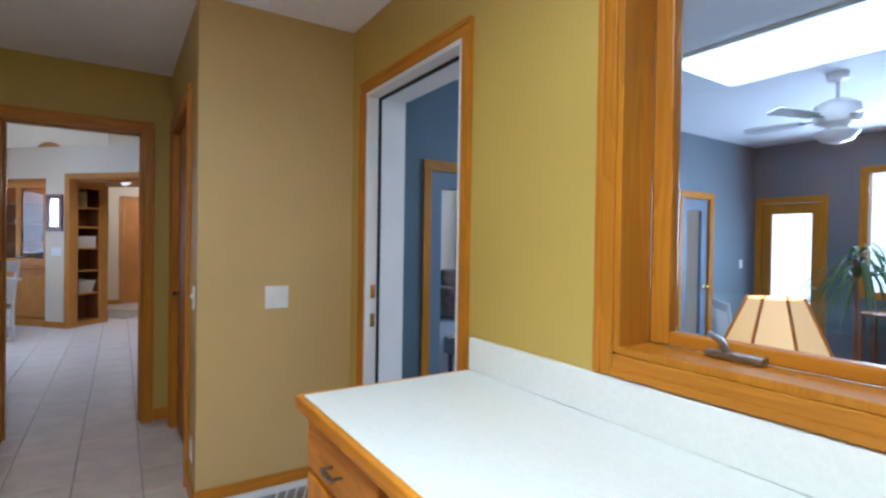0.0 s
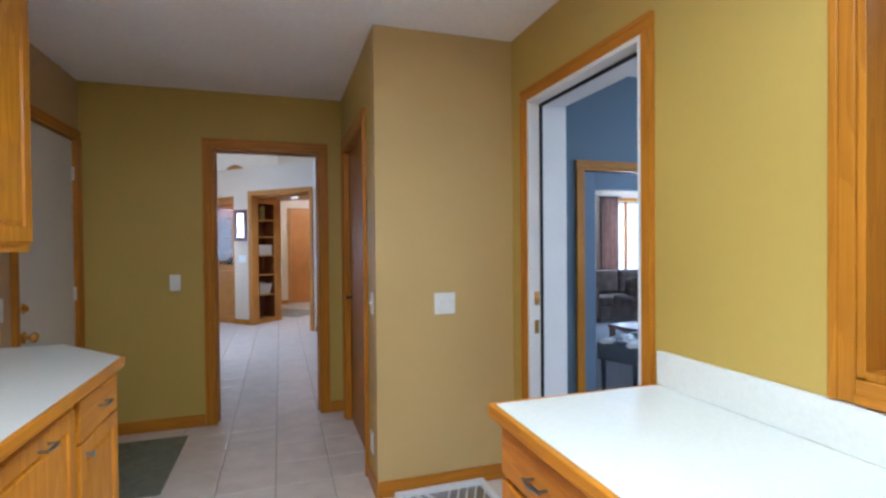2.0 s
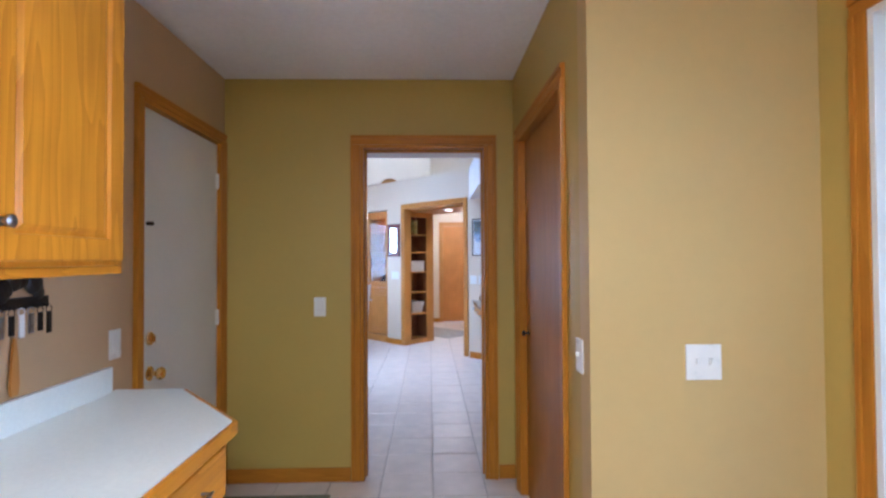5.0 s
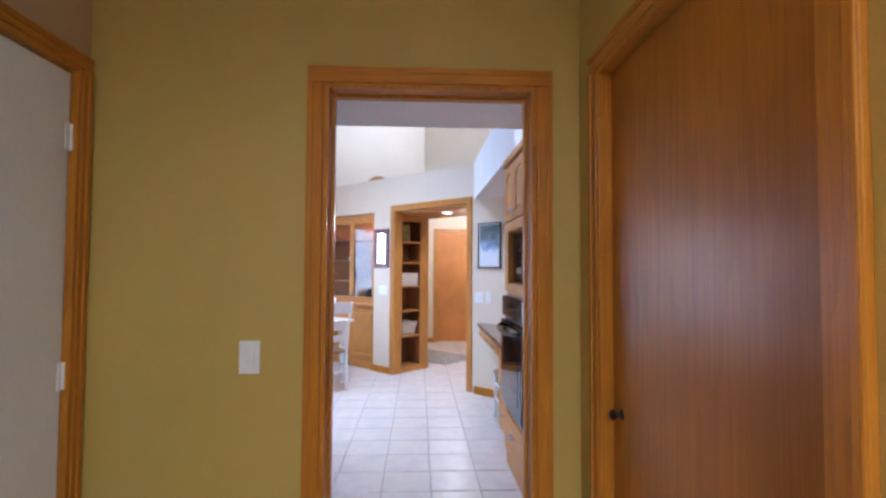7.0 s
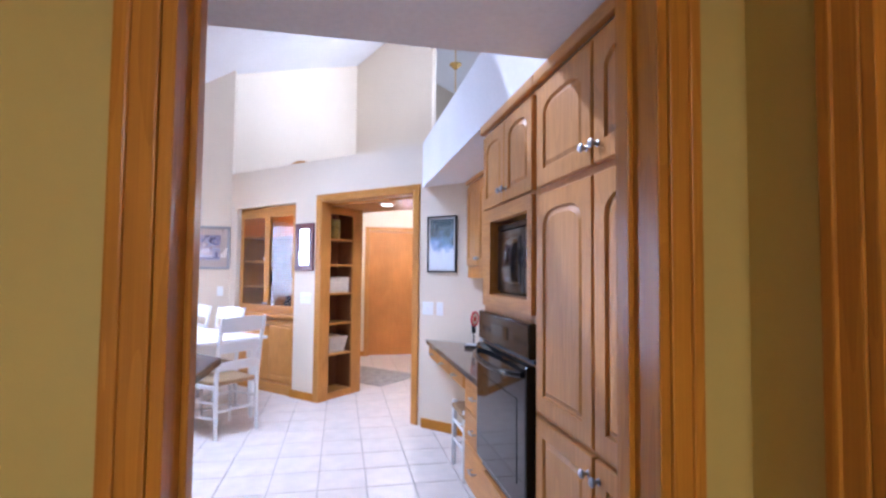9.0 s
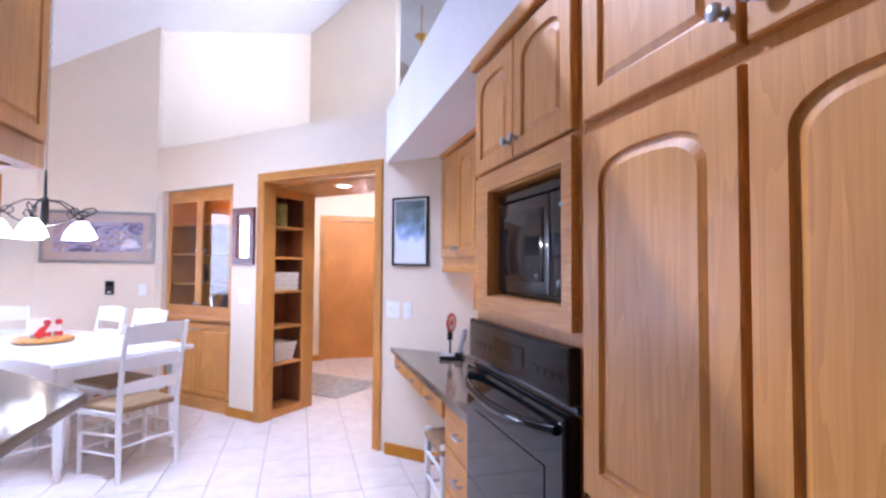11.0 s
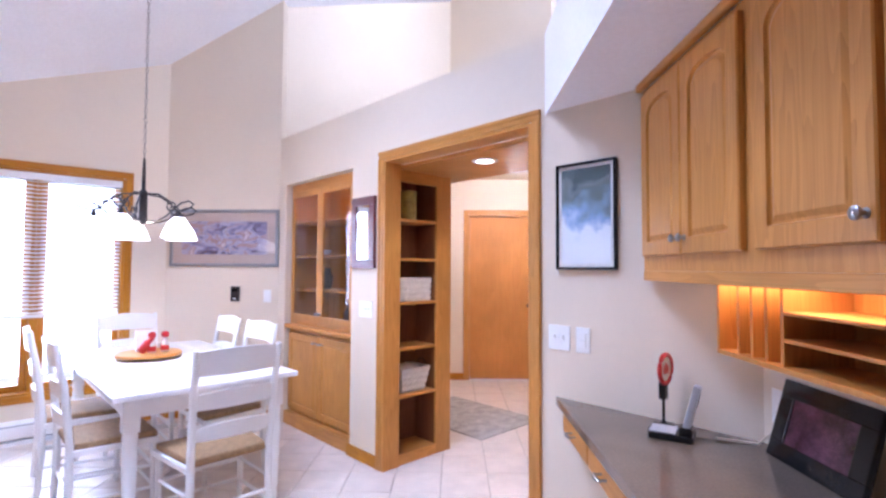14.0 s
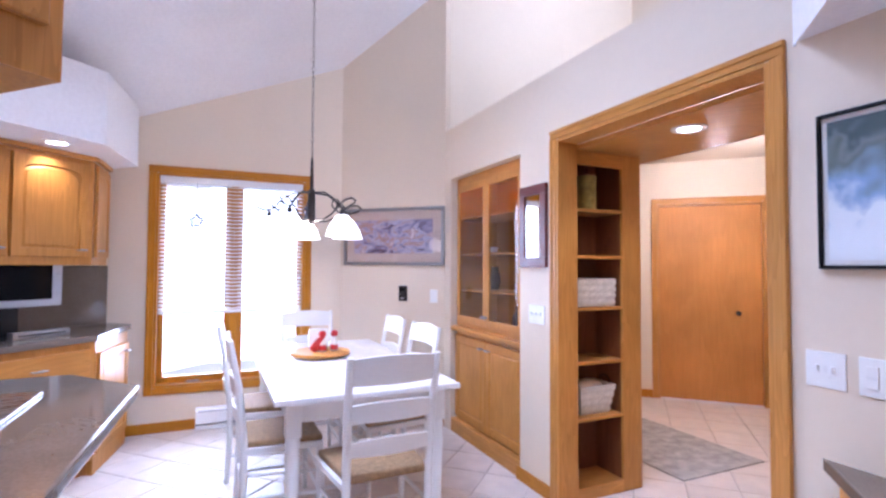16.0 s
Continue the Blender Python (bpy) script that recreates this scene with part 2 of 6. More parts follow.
PANE = glass("window_glass")
CABGLASS = glass("cabinet_glass", (0.9, 0.88, 0.84))
BULB = glow("lamp_white", (1.0, 0.95, 0.86), 6.0)
FROST = glow("frosted_glass_shade", (1.0, 0.95, 0.88), 3.2)
DAYPANEL = glow("bright_overcast_distance", (0.90, 0.96, 1.0), 2.4)

# ---- building helpers ----
ROOT2 = math.sqrt(0.5)


def solid(bm, lo, hi, m=None, bevel=0.0):
    """A box in bm, with its edges rounded off."""
    x0, y0, z0 = lo
    x1, y1, z1 = hi
    pts = [(x0, y0, z0), (x1, y0, z0), (x1, y1, z0), (x0, y1, z0), (x0, y0, z1), (x1, y0, z1), (x1, y1, z1), (x0, y1, z1)]
    v = [bm.verts.new(m @ Vector(p) if m else p) for p in pts]
    f = [bm.faces.new([v[i] for i in q]) for q in ((0, 3, 2, 1), (4, 5, 6, 7), (0, 1, 5, 4), (1, 2, 6, 5), (2, 3, 7, 6), (3, 0, 4, 7))]
    if bevel:
        es = list({e for q in f for e in q.edges})
        bmesh.ops.bevel(bm, geom=es, offset=bevel, segments=2, profile=0.6, affect="EDGES")
    return bm


def box(lo, hi, bevel=0.0, m=None):
    return solid(bmesh.new(), lo, hi, m, bevel)


def prism(bm, outline, z0, z1, m=None, bevel=0.0):
    """An upright prism over a plan outline."""
    a = [bm.verts.new(m @ Vector((x, y, z0)) if m else (x, y, z0)) for x, y in outline]
    b = [bm.verts.new(m @ Vector((x, y, z1)) if m else (x, y, z1)) for x, y in outline]
    f = [bm.faces.new(list(reversed(a))), bm.faces.new(b)]
    f += [bm.faces.new((a[i], a[(i + 1) % len(a)], b[(i + 1) % len(a)], b[i])) for i in range(len(a))]
    if bevel:
        bmesh.ops.bevel(bm, geom=list({e for q in f for e in q.edges}), offset=bevel, segments=2, profile=0.6, affect="EDGES")
    else:
        bmesh.ops.recalc_face_normals(bm, faces=f)
    return bm


def lathe(bm, profile, m=None, steps=20):
    """A turned shape about z from (radius, height) pairs."""
    rings = []
    for r, z in profile:
        ring = []
        for i in range(steps):
            a = 2 * math.pi * i / steps
            p = Vector((r * math.cos(a), r * math.sin(a), z))
            ring.append(bm.verts.new(m @ p if m else p))
        rings.append(ring)
    for a, b in zip(rings, rings[1:]):
        for i in range(steps):
            bm.faces.new((a[i], a[(i + 1) % steps], b[(i + 1) % steps], b[i]))
    bm.faces.new(list(reversed(rings[0])))
    bm.faces.new(rings[-1])
    return bm


def tube(bm, path, radius, steps=8, m=None):
    """A round bar along a path of points; radius may be a list."""
    pts = [Vector(p) for p in path]
    radii = radius if isinstance(radius, (list, tuple)) else [radius] * len(pts)
    rings = []
    for i, p in enumerate(pts):
        d = (pts[min(i + 1, len(pts) - 1)] - pts[max(i - 1, 0)]).normalized()
        side = d.cross(Vector((0, 0, 1)) if abs(d.z) < 0.9 else Vector((1, 0, 0))).normalized()
        up = side.cross(d)
        ring = []
        for k in range(steps):
            a = 2 * math.pi * k / steps
            q = p + radii[i] * (math.cos(a) * side + math.sin(a) * up)
            ring.append(bm.verts.new(m @ q if m else q))
        rings.append(ring)
    for a, b in zip(rings, rings[1:]):
        for k in range(steps):
            bm.faces.new((a[k], a[(k + 1) % steps], b[(k + 1) % steps], b[k]))
    bm.faces.new(list(reversed(rings[0])))
    bm.faces.new(rings[-1])
    return bm


def part(name, bm, mat, parent=None, label="", smooth=False, m=None):
    """Links a bmesh as one mesh object, under a thing or a part."""
    bmesh.ops.recalc_face_normals(bm, faces=bm.faces)
    me = bpy.data.meshes.new(name)
    bm.to_mesh(me)
    bm.free()
    me.materials.append(mat)
    if smooth:
        for p in me.polygons:
            p.use_smooth = True
        me.set_sharp_from_angle(angle=radians(38))
    ob = new(name, me)
    if parent:
        ob.parent = parent
    if m:
        ob.matrix_basis = m
    return tagged(ob, label)


def thing(name, label, category, m=None, group="", kind=""):
    ob = new(name)
    ob.empty_display_size = 0.1
    if m:
        ob.matrix_basis = m
    return tagged(ob, label, category, group, kind)


def along(p, q, z=0.0):
    """A frame at p whose x runs to q, y to the left of it, z up."""
    d = Vector((q[0] - p[0], q[1] - p[1], 0)).normalized()
    return Matrix(((d.x, -d.y, 0, p[0]), (d.y, d.x, 0, p[1]), (0, 0, 1, z), (0, 0, 0, 1)))


def dist(p, q):
    return math.hypot(q[0] - p[0], q[1] - p[1])


def wall(name, p, q, thick, z0, z1, mat, label, holes=()):
    """A wall from p to q whose visible face is that line; the thickness lies to its left. Holes: (from, to, sill, head)."""
    m, length = along(p, q), dist(p, q)
    bm = bmesh.new()
    at = 0.0
    for a, b, s, h in sorted(holes):
        if a > at:
            solid(bm, (at, 0, z0), (a, thick, z1), m)
        if s > z0:
            solid(bm, (a, 0, z0), (b, thick, s), m)
        if h < z1:
            solid(bm, (a, 0, h), (b, thick, z1), m)
        at = b
    if at < length:
        solid(bm, (at, 0, z0), (length, thick, z1), m)
    bmesh.ops.remove_doubles(bm, verts=bm.verts, dist=0.0001)
    return tagged(part(name, bm, mat), label, "wall", "", "structure")

# ---- the laundry room ----
LX0, LX1, LY0, LY1, LH = 0.145, 2.69, -1.6, 4.25, 2.45   # west, east, south, north faces and ceiling
BX, BY = 1.91, 2.80                                      # closet bump-out
DA0, DA1, DAH = 0.972, 1.742, 2.04                       # kitchen doorway
wall("wall_laundry_north", (LX0 - 0.1, LY1), (LX1, LY1), 0.11, 0, LH, OLIVE, "olive gold painted wall with the kitchen doorway", [(DA0 - LX0 + 0.1, DA1 - LX0 + 0.1, 0, DAH)])
wall("wall_laundry_west", (LX0, LY0), (LX0, LY1), 0.1, 0, LH, WARMTAN, "warm tan wall behind the sink counter", [(3.36 - LY0, 4.19 - LY0, 0, 2.05)])
wall("wall_laundry_east", (LX1, BY), (LX1, LY0), 0.21, 0, LH, OLIVE, "olive gold painted wall with a pass-through window", [(BY - 2.60, BY - 1.73, 0, 2.065), (BY - 1.016, BY + 0.35, 1.016, 2.19)])
wall("wall_laundry_south", (LX1 + 0.2, LY0), (LX0 - 0.1, LY0), 0.1, 0, LH, OLIVE, "plain olive gold painted wall")
wall("wall_closet_front", (BX, BY), (LX1 + 0.21, BY), 0.1, 0, LH, TAN, "closet wall, coloured tan for the light on it, with a light switch")
wall("wall_closet_side", (BX, LY1), (BX, BY + 0.1), 0.1, 0, LH, OLIVE, "olive gold closet wall with a veneer door", [(LY1 - 4.04, LY1 - 3.12, 0, 2.03)])
tagged(part("ceiling_laundry", box((LX0 - 0.1, LY0 - 0.1, LH), (LX1 + 0.2, LY1 + 0.1, LH + 0.1)), CEILING), "white textured flat ceiling", "ceiling", "", "structure")

# ---- the kitchen ----
KN = 4.36                       # its side of the doorway wall
DS = 9.965                      # diagonal wall: x + y
SOF = 2.15                      # soffit underside
LEDGE = 2.57
CX, CY = -1.20, 10.10           # corner of the picture wall and the bay window wall
P_HUT, P_OPL, P_OPR, P_END = (-0.13, DS + 0.13), (1.00, DS - 1.00), (1.88, DS - 1.88), (2.62, DS - 2.62)
dl = dist(P_HUT, P_END)
d0 = lambda x: (x - P_HUT[0]) / ROOT2



def vault(x):
    return 3.28 + 0.57 * (x - CX)


wall("wall_diagonal", P_HUT, P_END, 0.13, 0, LEDGE, CREAM, "cream painted angled wall with a plant ledge", [(d0(-0.045), d0(0.715), 0, 2.13), (d0(P_OPL[0]), d0(P_OPR[0]), 0, 2.13)])
wall("wall_desk_side", (1.935, DS - 1.935 - 0.05), (2.60, DS - 2.60 - 0.05), 0.035, 0, SOF, CREAM, "cream painted angled wall beside the desk")
bm = bmesh.new()
prism(bm, [(CX, CY), (P_HUT[0], CY), (P_HUT[0], CY + 0.12), (CX - 0.05, CY + 0.12)], 0, 4.2)
for v in bm.verts:
    if v.co.z > 1:
        v.co.z = vault(v.co.x) + 0.02
tagged(part("wall_picture", bm, CREAM), "cream wall rising to the vaulted ceiling", "wall", "", "structure")
WA, WB = (-2.53, 8.79), (CX, CY - 0.01)
wlen = dist(WA, WB)
m = along(WA, WB)
bm = bmesh.new()
W0, W1, WZ0, WZ1 = 0.335, 1.535, 0.37, 2.15
for lo, hi in (((0, 0, 0), (W0, 0.15, 5)), ((W1, 0, 0), (wlen + 0.16, 0.15, 5)), ((W0, 0, 0), (W1, 0.15, WZ0)), ((W0, 0, WZ1), (W1, 0.15, 5))):
    solid(bm, lo, hi, m)
for v in bm.verts:
    if v.co.z > 4:
        v.co.z = vault(v.co.x) + 0.02
tagged(part("wall_bay", bm, CREAM), "cream painted angled wall with a tall window", "wall", "", "structure")
wall("wall_kitchen_west", (-2.53, 6.9), (-2.53, 8.79), 0.12, 0, 2.64, CREAM, "cream painted wall behind the far cabinets")
# The wide opening in this unseen wall is added to admit light.
wall("wall_kitchen_far_west", (-4.0, KN), (-4.0, 6.9), 0.12, 0, 2.6, CREAM, "plain cream wall out of view with an added window opening", [(0.3, 2.3, 0.95, 2.1)])
wall("wall_kitchen_return", (-4.0, 6.9), (-2.53, 6.9), 0.12, 0, 2.6, CREAM, "plain cream painted wall")
wall("wall_kitchen_south", (2.62, KN), (-4.0, KN), 0.004, 0, 3.4, CREAM, "cream wall round the laundry doorway", [(2.62 - DA1, 2.62 - DA0, 0, DAH)])
wall("wall_kitchen_east", (2.58, 7.4), (2.58, KN), 0.1, 0, 2.57, CREAM, "cream painted wall behind the desk")
# soffit over the doorway and the cabinets, open above
bm = bmesh.new()
prism(bm, [(-4.0, KN + 0.004), (2.58, KN + 0.004), (2.58, 7.38), (1.935, 8.02), (1.935, 5.17), (-4.0, 5.17)], SOF, LEDGE - 0.004)
tagged(part("ceiling_soffit", bm, CEILING), "white lowered ceiling over the cabinets", "ceiling", "", "structure")
# vaulted ceiling, with a skylight opening added out of view for light
bm = bmesh.new()
SK = (-0.7, 0.9, 6.2, 7.8)
for x0, x1, y0, y1 in ((-4.1, SK[0], KN, 10.3), (SK[0], SK[1], KN, SK[2]), (SK[0], SK[1], SK[3], 10.3), (SK[1], 2.6, KN, 13.5), (-0.13, SK[1], 10.3, 13.5)):
    pts = [(x0, y0, vault(x0)), (x1, y0, vault(x1)), (x1, y1, vault(x1)), (x0, y1, vault(x0))]
    lo = [bm.verts.new(p) for p in pts]
    hi = [bm.verts.new((p[0], p[1], p[2] + 0.12)) for p in pts]
    bm.faces.new(lo[::-1]), bm.faces.new(hi)
    for i in range(4):
        bm.faces.new((lo[i], lo[(i + 1) % 4], hi[(i + 1) % 4], hi[i]))
tagged(part("ceiling_vault", bm, CEILING), "white vaulted ceiling with an added unseen skylight opening", "ceiling", "", "structure")
RIDGE = vault(2.6)
bm = bmesh.new()
pts = [(2.6, KN, RIDGE), (6.4, KN, 3.6), (6.4, 14.0, 3.6), (2.6, 14.0, RIDGE)]
lo = [bm.verts.new(p) for p in pts]
hi = [bm.verts.new((p[0], p[1], p[2] + 0.12)) for p in pts]
bm.faces.new(lo[::-1]), bm.faces.new(hi)
for i in range(4):
    bm.faces.new((lo[i], lo[(i + 1) % 4], hi[(i + 1) % 4], hi[i]))
tagged(part("ceiling_vault_east", bm, CEILING), "white sloped ceiling beyond the ridge", "ceiling", "", "structure")
# upper walls that close the vault
bm = bmesh.new()
bm.faces.new([bm.verts.new(p) for p in ((-4.1, KN + 0.006, 2.4), (2.6, KN + 0.006, 2.4), (2.6, KN + 0.006, RIDGE + 0.1))])
bmesh.ops.solidify(bm, geom=bm.faces[:], thickness=0.1)
tagged(part("wall_gable_south", bm, CREAM), "plain cream gable wall", "wall", "", "structure")

# ---- the hall beyond the passage, and the stairwell above it ----
HY = 11.80
wall("wall_hall_north", (-0.13, HY), (4.2, HY), 0.1, 0, 2.5, CREAM, "cream hall wall with a closet door", [(1.79, 2.77, 0, 2.05)])
wall("wall_hall_west", (-0.13, CY + 0.12), (-0.13, HY), 0.1, 0, 2.5, CREAM, "cream wall behind the hutch")
wall("wall_hall_east", (4.2, HY), (4.2, 9.1), 0.1, 0, 2.5, CREAM, "plain cream wall")
wall("wall_stairwell_west", (-0.13, CY + 0.12), (1.42, 11.77), 0.1, 2.5, 5.0, CREAM, "tall cream wall above the plant ledge")
wall("wall_stairwell_north", (1.42, 11.77), (2.49, 10.70), 0.1, 2.5, 5.5, CREAM, "tall cream wall above the plant ledge")
wall("wall_stairwell_far", (1.0, 13.4), (6.4, 13.4), 0.1, 2.4, 5.6, CREAM, "cream upper stairwell wall")
wall("wall_stairwell_east", (6.4, 13.4), (6.4, 4.4), 0.1, 2.4, 5.4, CREAM, "plain cream upper wall")
bm = bmesh.new()
prism(bm, [(-0.13, CY + 0.12), (P_HUT[0] + 0.09, DS + 0.31), (P_END[0] + 0.09, P_END[1] + 0.09), (4.3, 7.44), (4.3, 13.4), (-0.13, 13.4)], 2.50, LEDGE)
tagged(part("ceiling_hall", bm, CREAM), "cream flat hall ceiling that forms the plant ledge", "ceiling", "", "structure")

# ---- the sunroom and the room beyond its glass door ----
SY, SX1, SH, SF = 3.65, 8.95, 2.66, -0.15   # north and east faces, ceiling, sunken floor
wall("wall_sunroom_north", (2.9, SY), (SX1, SY), 0.1, SF, SH, SLATE, "slate blue wall with two glazed doors", [(0.81, 1.95, SF, 1.90), (4.33, 4.95, SF, 1.90)])
# Unseen wall, added to stop light leaking through the closet void.
wall("wall_sunroom_closet_end", (2.9, BY + 0.1), (2.9, SY), 0.1, SF, SH, SLATE, "plain slate blue closing wall, unseen")
wall("wall_sunroom_east", (SX1, SY), (SX1, -3.6), 0.1, SF, SH, SLATE, "slate blue wall with a glazed door and a window", [(0.09, 0.80, SF, 1.90), (1.24, 2.9, 0.78, 2.20)])
wall("wall_sunroom_south", (SX1, -3.6), (2.9, -3.6), 0.1, SF, SH, SLATE, "plain slate blue closing wall, unseen")
wall("wall_sunroom_west", (2.904, -3.6), (2.904, 1.0), 0.004, SF, SH, SLATE, "slate blue wall", [(1.9, 4.6, 1.016, 2.19)])
tagged(part("ceiling_sunroom", box((2.9, -3.7, SH), (SX1 + 0.1, SY + 0.1, SH + 0.1)), CEILING), "white flat sunroom ceiling", "ceiling", "", "structure")
tagged(part("ceiling_living_room", box((2.82, SY + 0.1, 2.44), (10.3, 9.1, 2.495)), CEILING), "white flat living room ceiling", "ceiling", "", "structure")
wall("wall_living_room_north", (2.75, 9.0), (10.2, 9.0), 0.1, SF, 2.44, CREAM, "cream wall with a wide window", [(5.0, 7.4, 0.61, 2.15)])
wall("wall_living_room_west", (2.75, SY + 0.1), (2.75, 9.0), 0.06, SF, 2.44, CREAM, "plain cream living room wall")
wall("wall_living_room_east", (10.2, 9.0), (9.06, SY + 0.1), 0.1, SF, 2.44, CREAM, "plain cream living room wall")

# ---- floors ----
tagged(part("floor_base", box((-4.3, -3.8, -0.12), (2.9, 14.2, -0.010)), GROUT), "grey grout bed under the floor tiles", "floor", "", "structure")
tagged(part("floor_sunroom", box((2.901, -3.7, SF - 0.05), (10.2, 9.1, SF)), CARPET), "grey blue fitted carpet", "carpet", "", "structure")

# ---- joinery shared by both rooms ----


def trims(letter):
    return {"x": TRIM_X, "y": TRIM_Y, "z": TRIM}[letter]


def casing(name, m, a, b, head, label, depth=0.11, width=0.062, sill=None, lining=True, stop=True, mats=None, lining_mat=None):
    """Moulded casing round an opening a..b in the wall frame m (y into the wall), with the lining of the opening."""
    up, across = mats or (TRIM, TRIM_X)
    inner = lining_mat or up
    root = tagged(thing(name, label, "door frame" if sill is None else "window frame", m, "", "structure"))
    z0 = sill if sill is not None else 0.0

    def profile(bm, lo, hi, vertical, side):
        x0, x1 = lo[0], hi[0]
        za, zb = lo[2], hi[2]
        solid(bm, (x0, -0.016, za), (x1, 0.0, zb), bevel=0.004)
        if vertical:
            c = x0 + 0.012 if side < 0 else x1 - 0.012
            solid(bm, (c - 0.011, -0.022, za), (c + 0.011, -0.010, zb), bevel=0.004)
        else:
            c = zb - 0.012 if side > 0 else za + 0.012
            solid(bm, (x0, -0.022, c - 0.011), (x1, -0.010, c + 0.011), bevel=0.004)

    bottom = z0 - width if sill is not None else 0.0
    for x0, x1, side in ((a - width, a - 0.004, -1), (b + 0.004, b + width, 1)):
        bm = bmesh.new()
        profile(bm, (x0, 0, bottom), (x1, 0, head + 0.004), True, side)
        part("casing_leg", bm, up, root)
    bm = bmesh.new()
    profile(bm, (a - width, 0, head + 0.0045), (b + width, 0, head + width), False, 1)
    part("casing_head", bm, across, root)
    if sill is not None:
        bm = bmesh.new()
        profile(bm, (a - 0.003, 0, z0 - width), (b + 0.003, 0, z0 - 0.004), False, -1)
        part("casing_sill", bm, across, root)
    if lining:
        t = 0.016
        part("jamb", box((a - 0.003, -0.012, z0), (a + t, depth, head - 0.001), 0.002), inner, root)
        part("jamb", box((b - t, -0.012, z0), (b + 0.003, depth, head - 0.001), 0.002), inner, root)
        part("head_lining", box((a + t, -0.012, head - t), (b - t, depth, head + 0.003), 0.002), inner, root)
        if sill is not None:
            part("sill_lining", box((a + t, -0.012, z0 - 0.003), (b - t, depth, z0 + t), 0.002), inner, root)
        if stop:
            d = depth * 0.5
            for lo, hi in (((a + t, d, 0), (a + t + 0.011, d + 0.035, head - t)), ((b - t - 0.011, d, 0), (b - t, d + 0.035, head - t)), ((a + t + 0.011, d, head - t - 0.011), (b - t - 0.011, d + 0.035, head - t))):
                part("door_stop", box(lo, hi, 0.002), inner, root)
    return root


def panel_door(w, h, arch=0.0, stile=0.055, t=0.02, raised=True):
    """A frame-and-panel cabinet door, front at y=0, from x 0..w and z 0..h; arch: rise of the arched top rail."""
    s = min(stile, w * 0.24, h * 0.3)
    top = h - s
    inner = [(s, s), (w - s, s)]
    outer = [(0, 0), (w, 0)]
    if arch:
        shoulder = top - arch
        n = 18
        for i in range(n + 1):
            u = 0.5 - 0.5 * math.cos(math.pi * i / n)
            x = w - s - u * (w - 2 * s)
            e = abs(2 * u - 1)
            inner.append((x, shoulder + arch * math.sqrt(max(0.0, 1 - e ** 3.2))))
            outer.append((w if i == 0 else 0 if i == n else x, h))
    else:
        inner += [(w - s, top), (s, top)]
        outer += [(w, h), (0, h)]
    cx, cz = w / 2, (s + top) / 2

    def shrink(pts, d):
        kx, kz = max(0.1, 1 - d / max(0.02, w / 2 - s)), max(0.1, 1 - d / max(0.02, (top - s) / 2))
        return [(cx + (x - cx) * kx, cz + (z - cz) * kz) for x, z in pts]

    def inset(pts, d):
        return [(min(max(x, d), w - d), min(max(z, d), h - d)) for x, z in pts]

    loops = [(outer, t), (outer, 0.004), (inset(outer, 0.004), 0.0), (inner, 0.0), (shrink(inner, 0.003), 0.0085), (shrink(inner, 0.009), 0.0095)]
    if raised:
        loops.append((shrink(inner, 0.024), 0.0025))
    bm = bmesh.new()
    rings = [[bm.verts.new((x, y, z)) for x, z in pts] for pts, y in loops]
    k = len(inner)
    for p, q in zip(rings, rings[1:]):
        for i in range(k):
            bm.faces.new((p[i], p[(i + 1) % k], q[(i + 1) % k], q[i]))
    bm.faces.new(rings[-1])
    bm.faces.new(list(reversed(rings[0])))
    return bm


def drawer_front(w, h, t=0.02):
    bm = box((0, 0, 0), (w, t, h), 0.005)
    return bm


def pull(parent, x, z, vertical=False, y=-0.002, size=0.045):
    """A pewter pull: backplate, two posts and a bar swelling in the middle."""
    bm = bmesh.new()
    pts = [Vector((k * size, -0.024 - 0.004 * (1 - abs(k)), 0)) for k in (-1, -0.5, 0, 0.5, 1)]
    if vertical:
        pts = [Vector((0, p.y, p.x)) for p in pts]
    tube(bm, pts, [0.004, 0.006, 0.008, 0.006, 0.004], 8)
    for k in (-0.75, 0.75):
        q = Vector((0, 0, k * size)) if vertical else Vector((k * size, 0, 0))
        tube(bm, [q + Vector((0, 0.002, 0)), q + Vector((0, -0.024, 0))], 0.0045, 8)
    return part("handle", bm, PEWTER, parent, "pewter handle", True, Matrix.Translation((x, y, z)))


def knob(parent, x, z, y=0.0, mat=None, label="pewter knob", r=0.014):
    bm = bmesh.new()
    m = Matrix.Rotation(radians(90), 4, "X")
    lathe(bm, [(r * 0.75, 0), (r * 0.75, 0.002), (r * 0.4, 0.004), (r * 0.4, 0.014), (r, 0.018), (r, 0.024), (r * 0.6, 0.028)], m, 14)
    return part("handle", bm, mat or PEWTER, parent, label, True, Matrix.Translation((x, y, z)))


def hung(root, name, bm, mat, x, z, y=-0.021):
    return part(name, bm, mat, root, m=Matrix.Translation((x, y, z)))


def baseboard(p, q, label="honey oak baseboard", h=0.085):
    length = dist(p, q)
    bm = box((0.002, -0.013, 0.0), (length - 0.002, -0.001, h), 0.004)
    ob = part("baseboard", bm, TRIM_X, m=along(p, q))
    return tagged(ob, label, "baseboard", "", "structure")


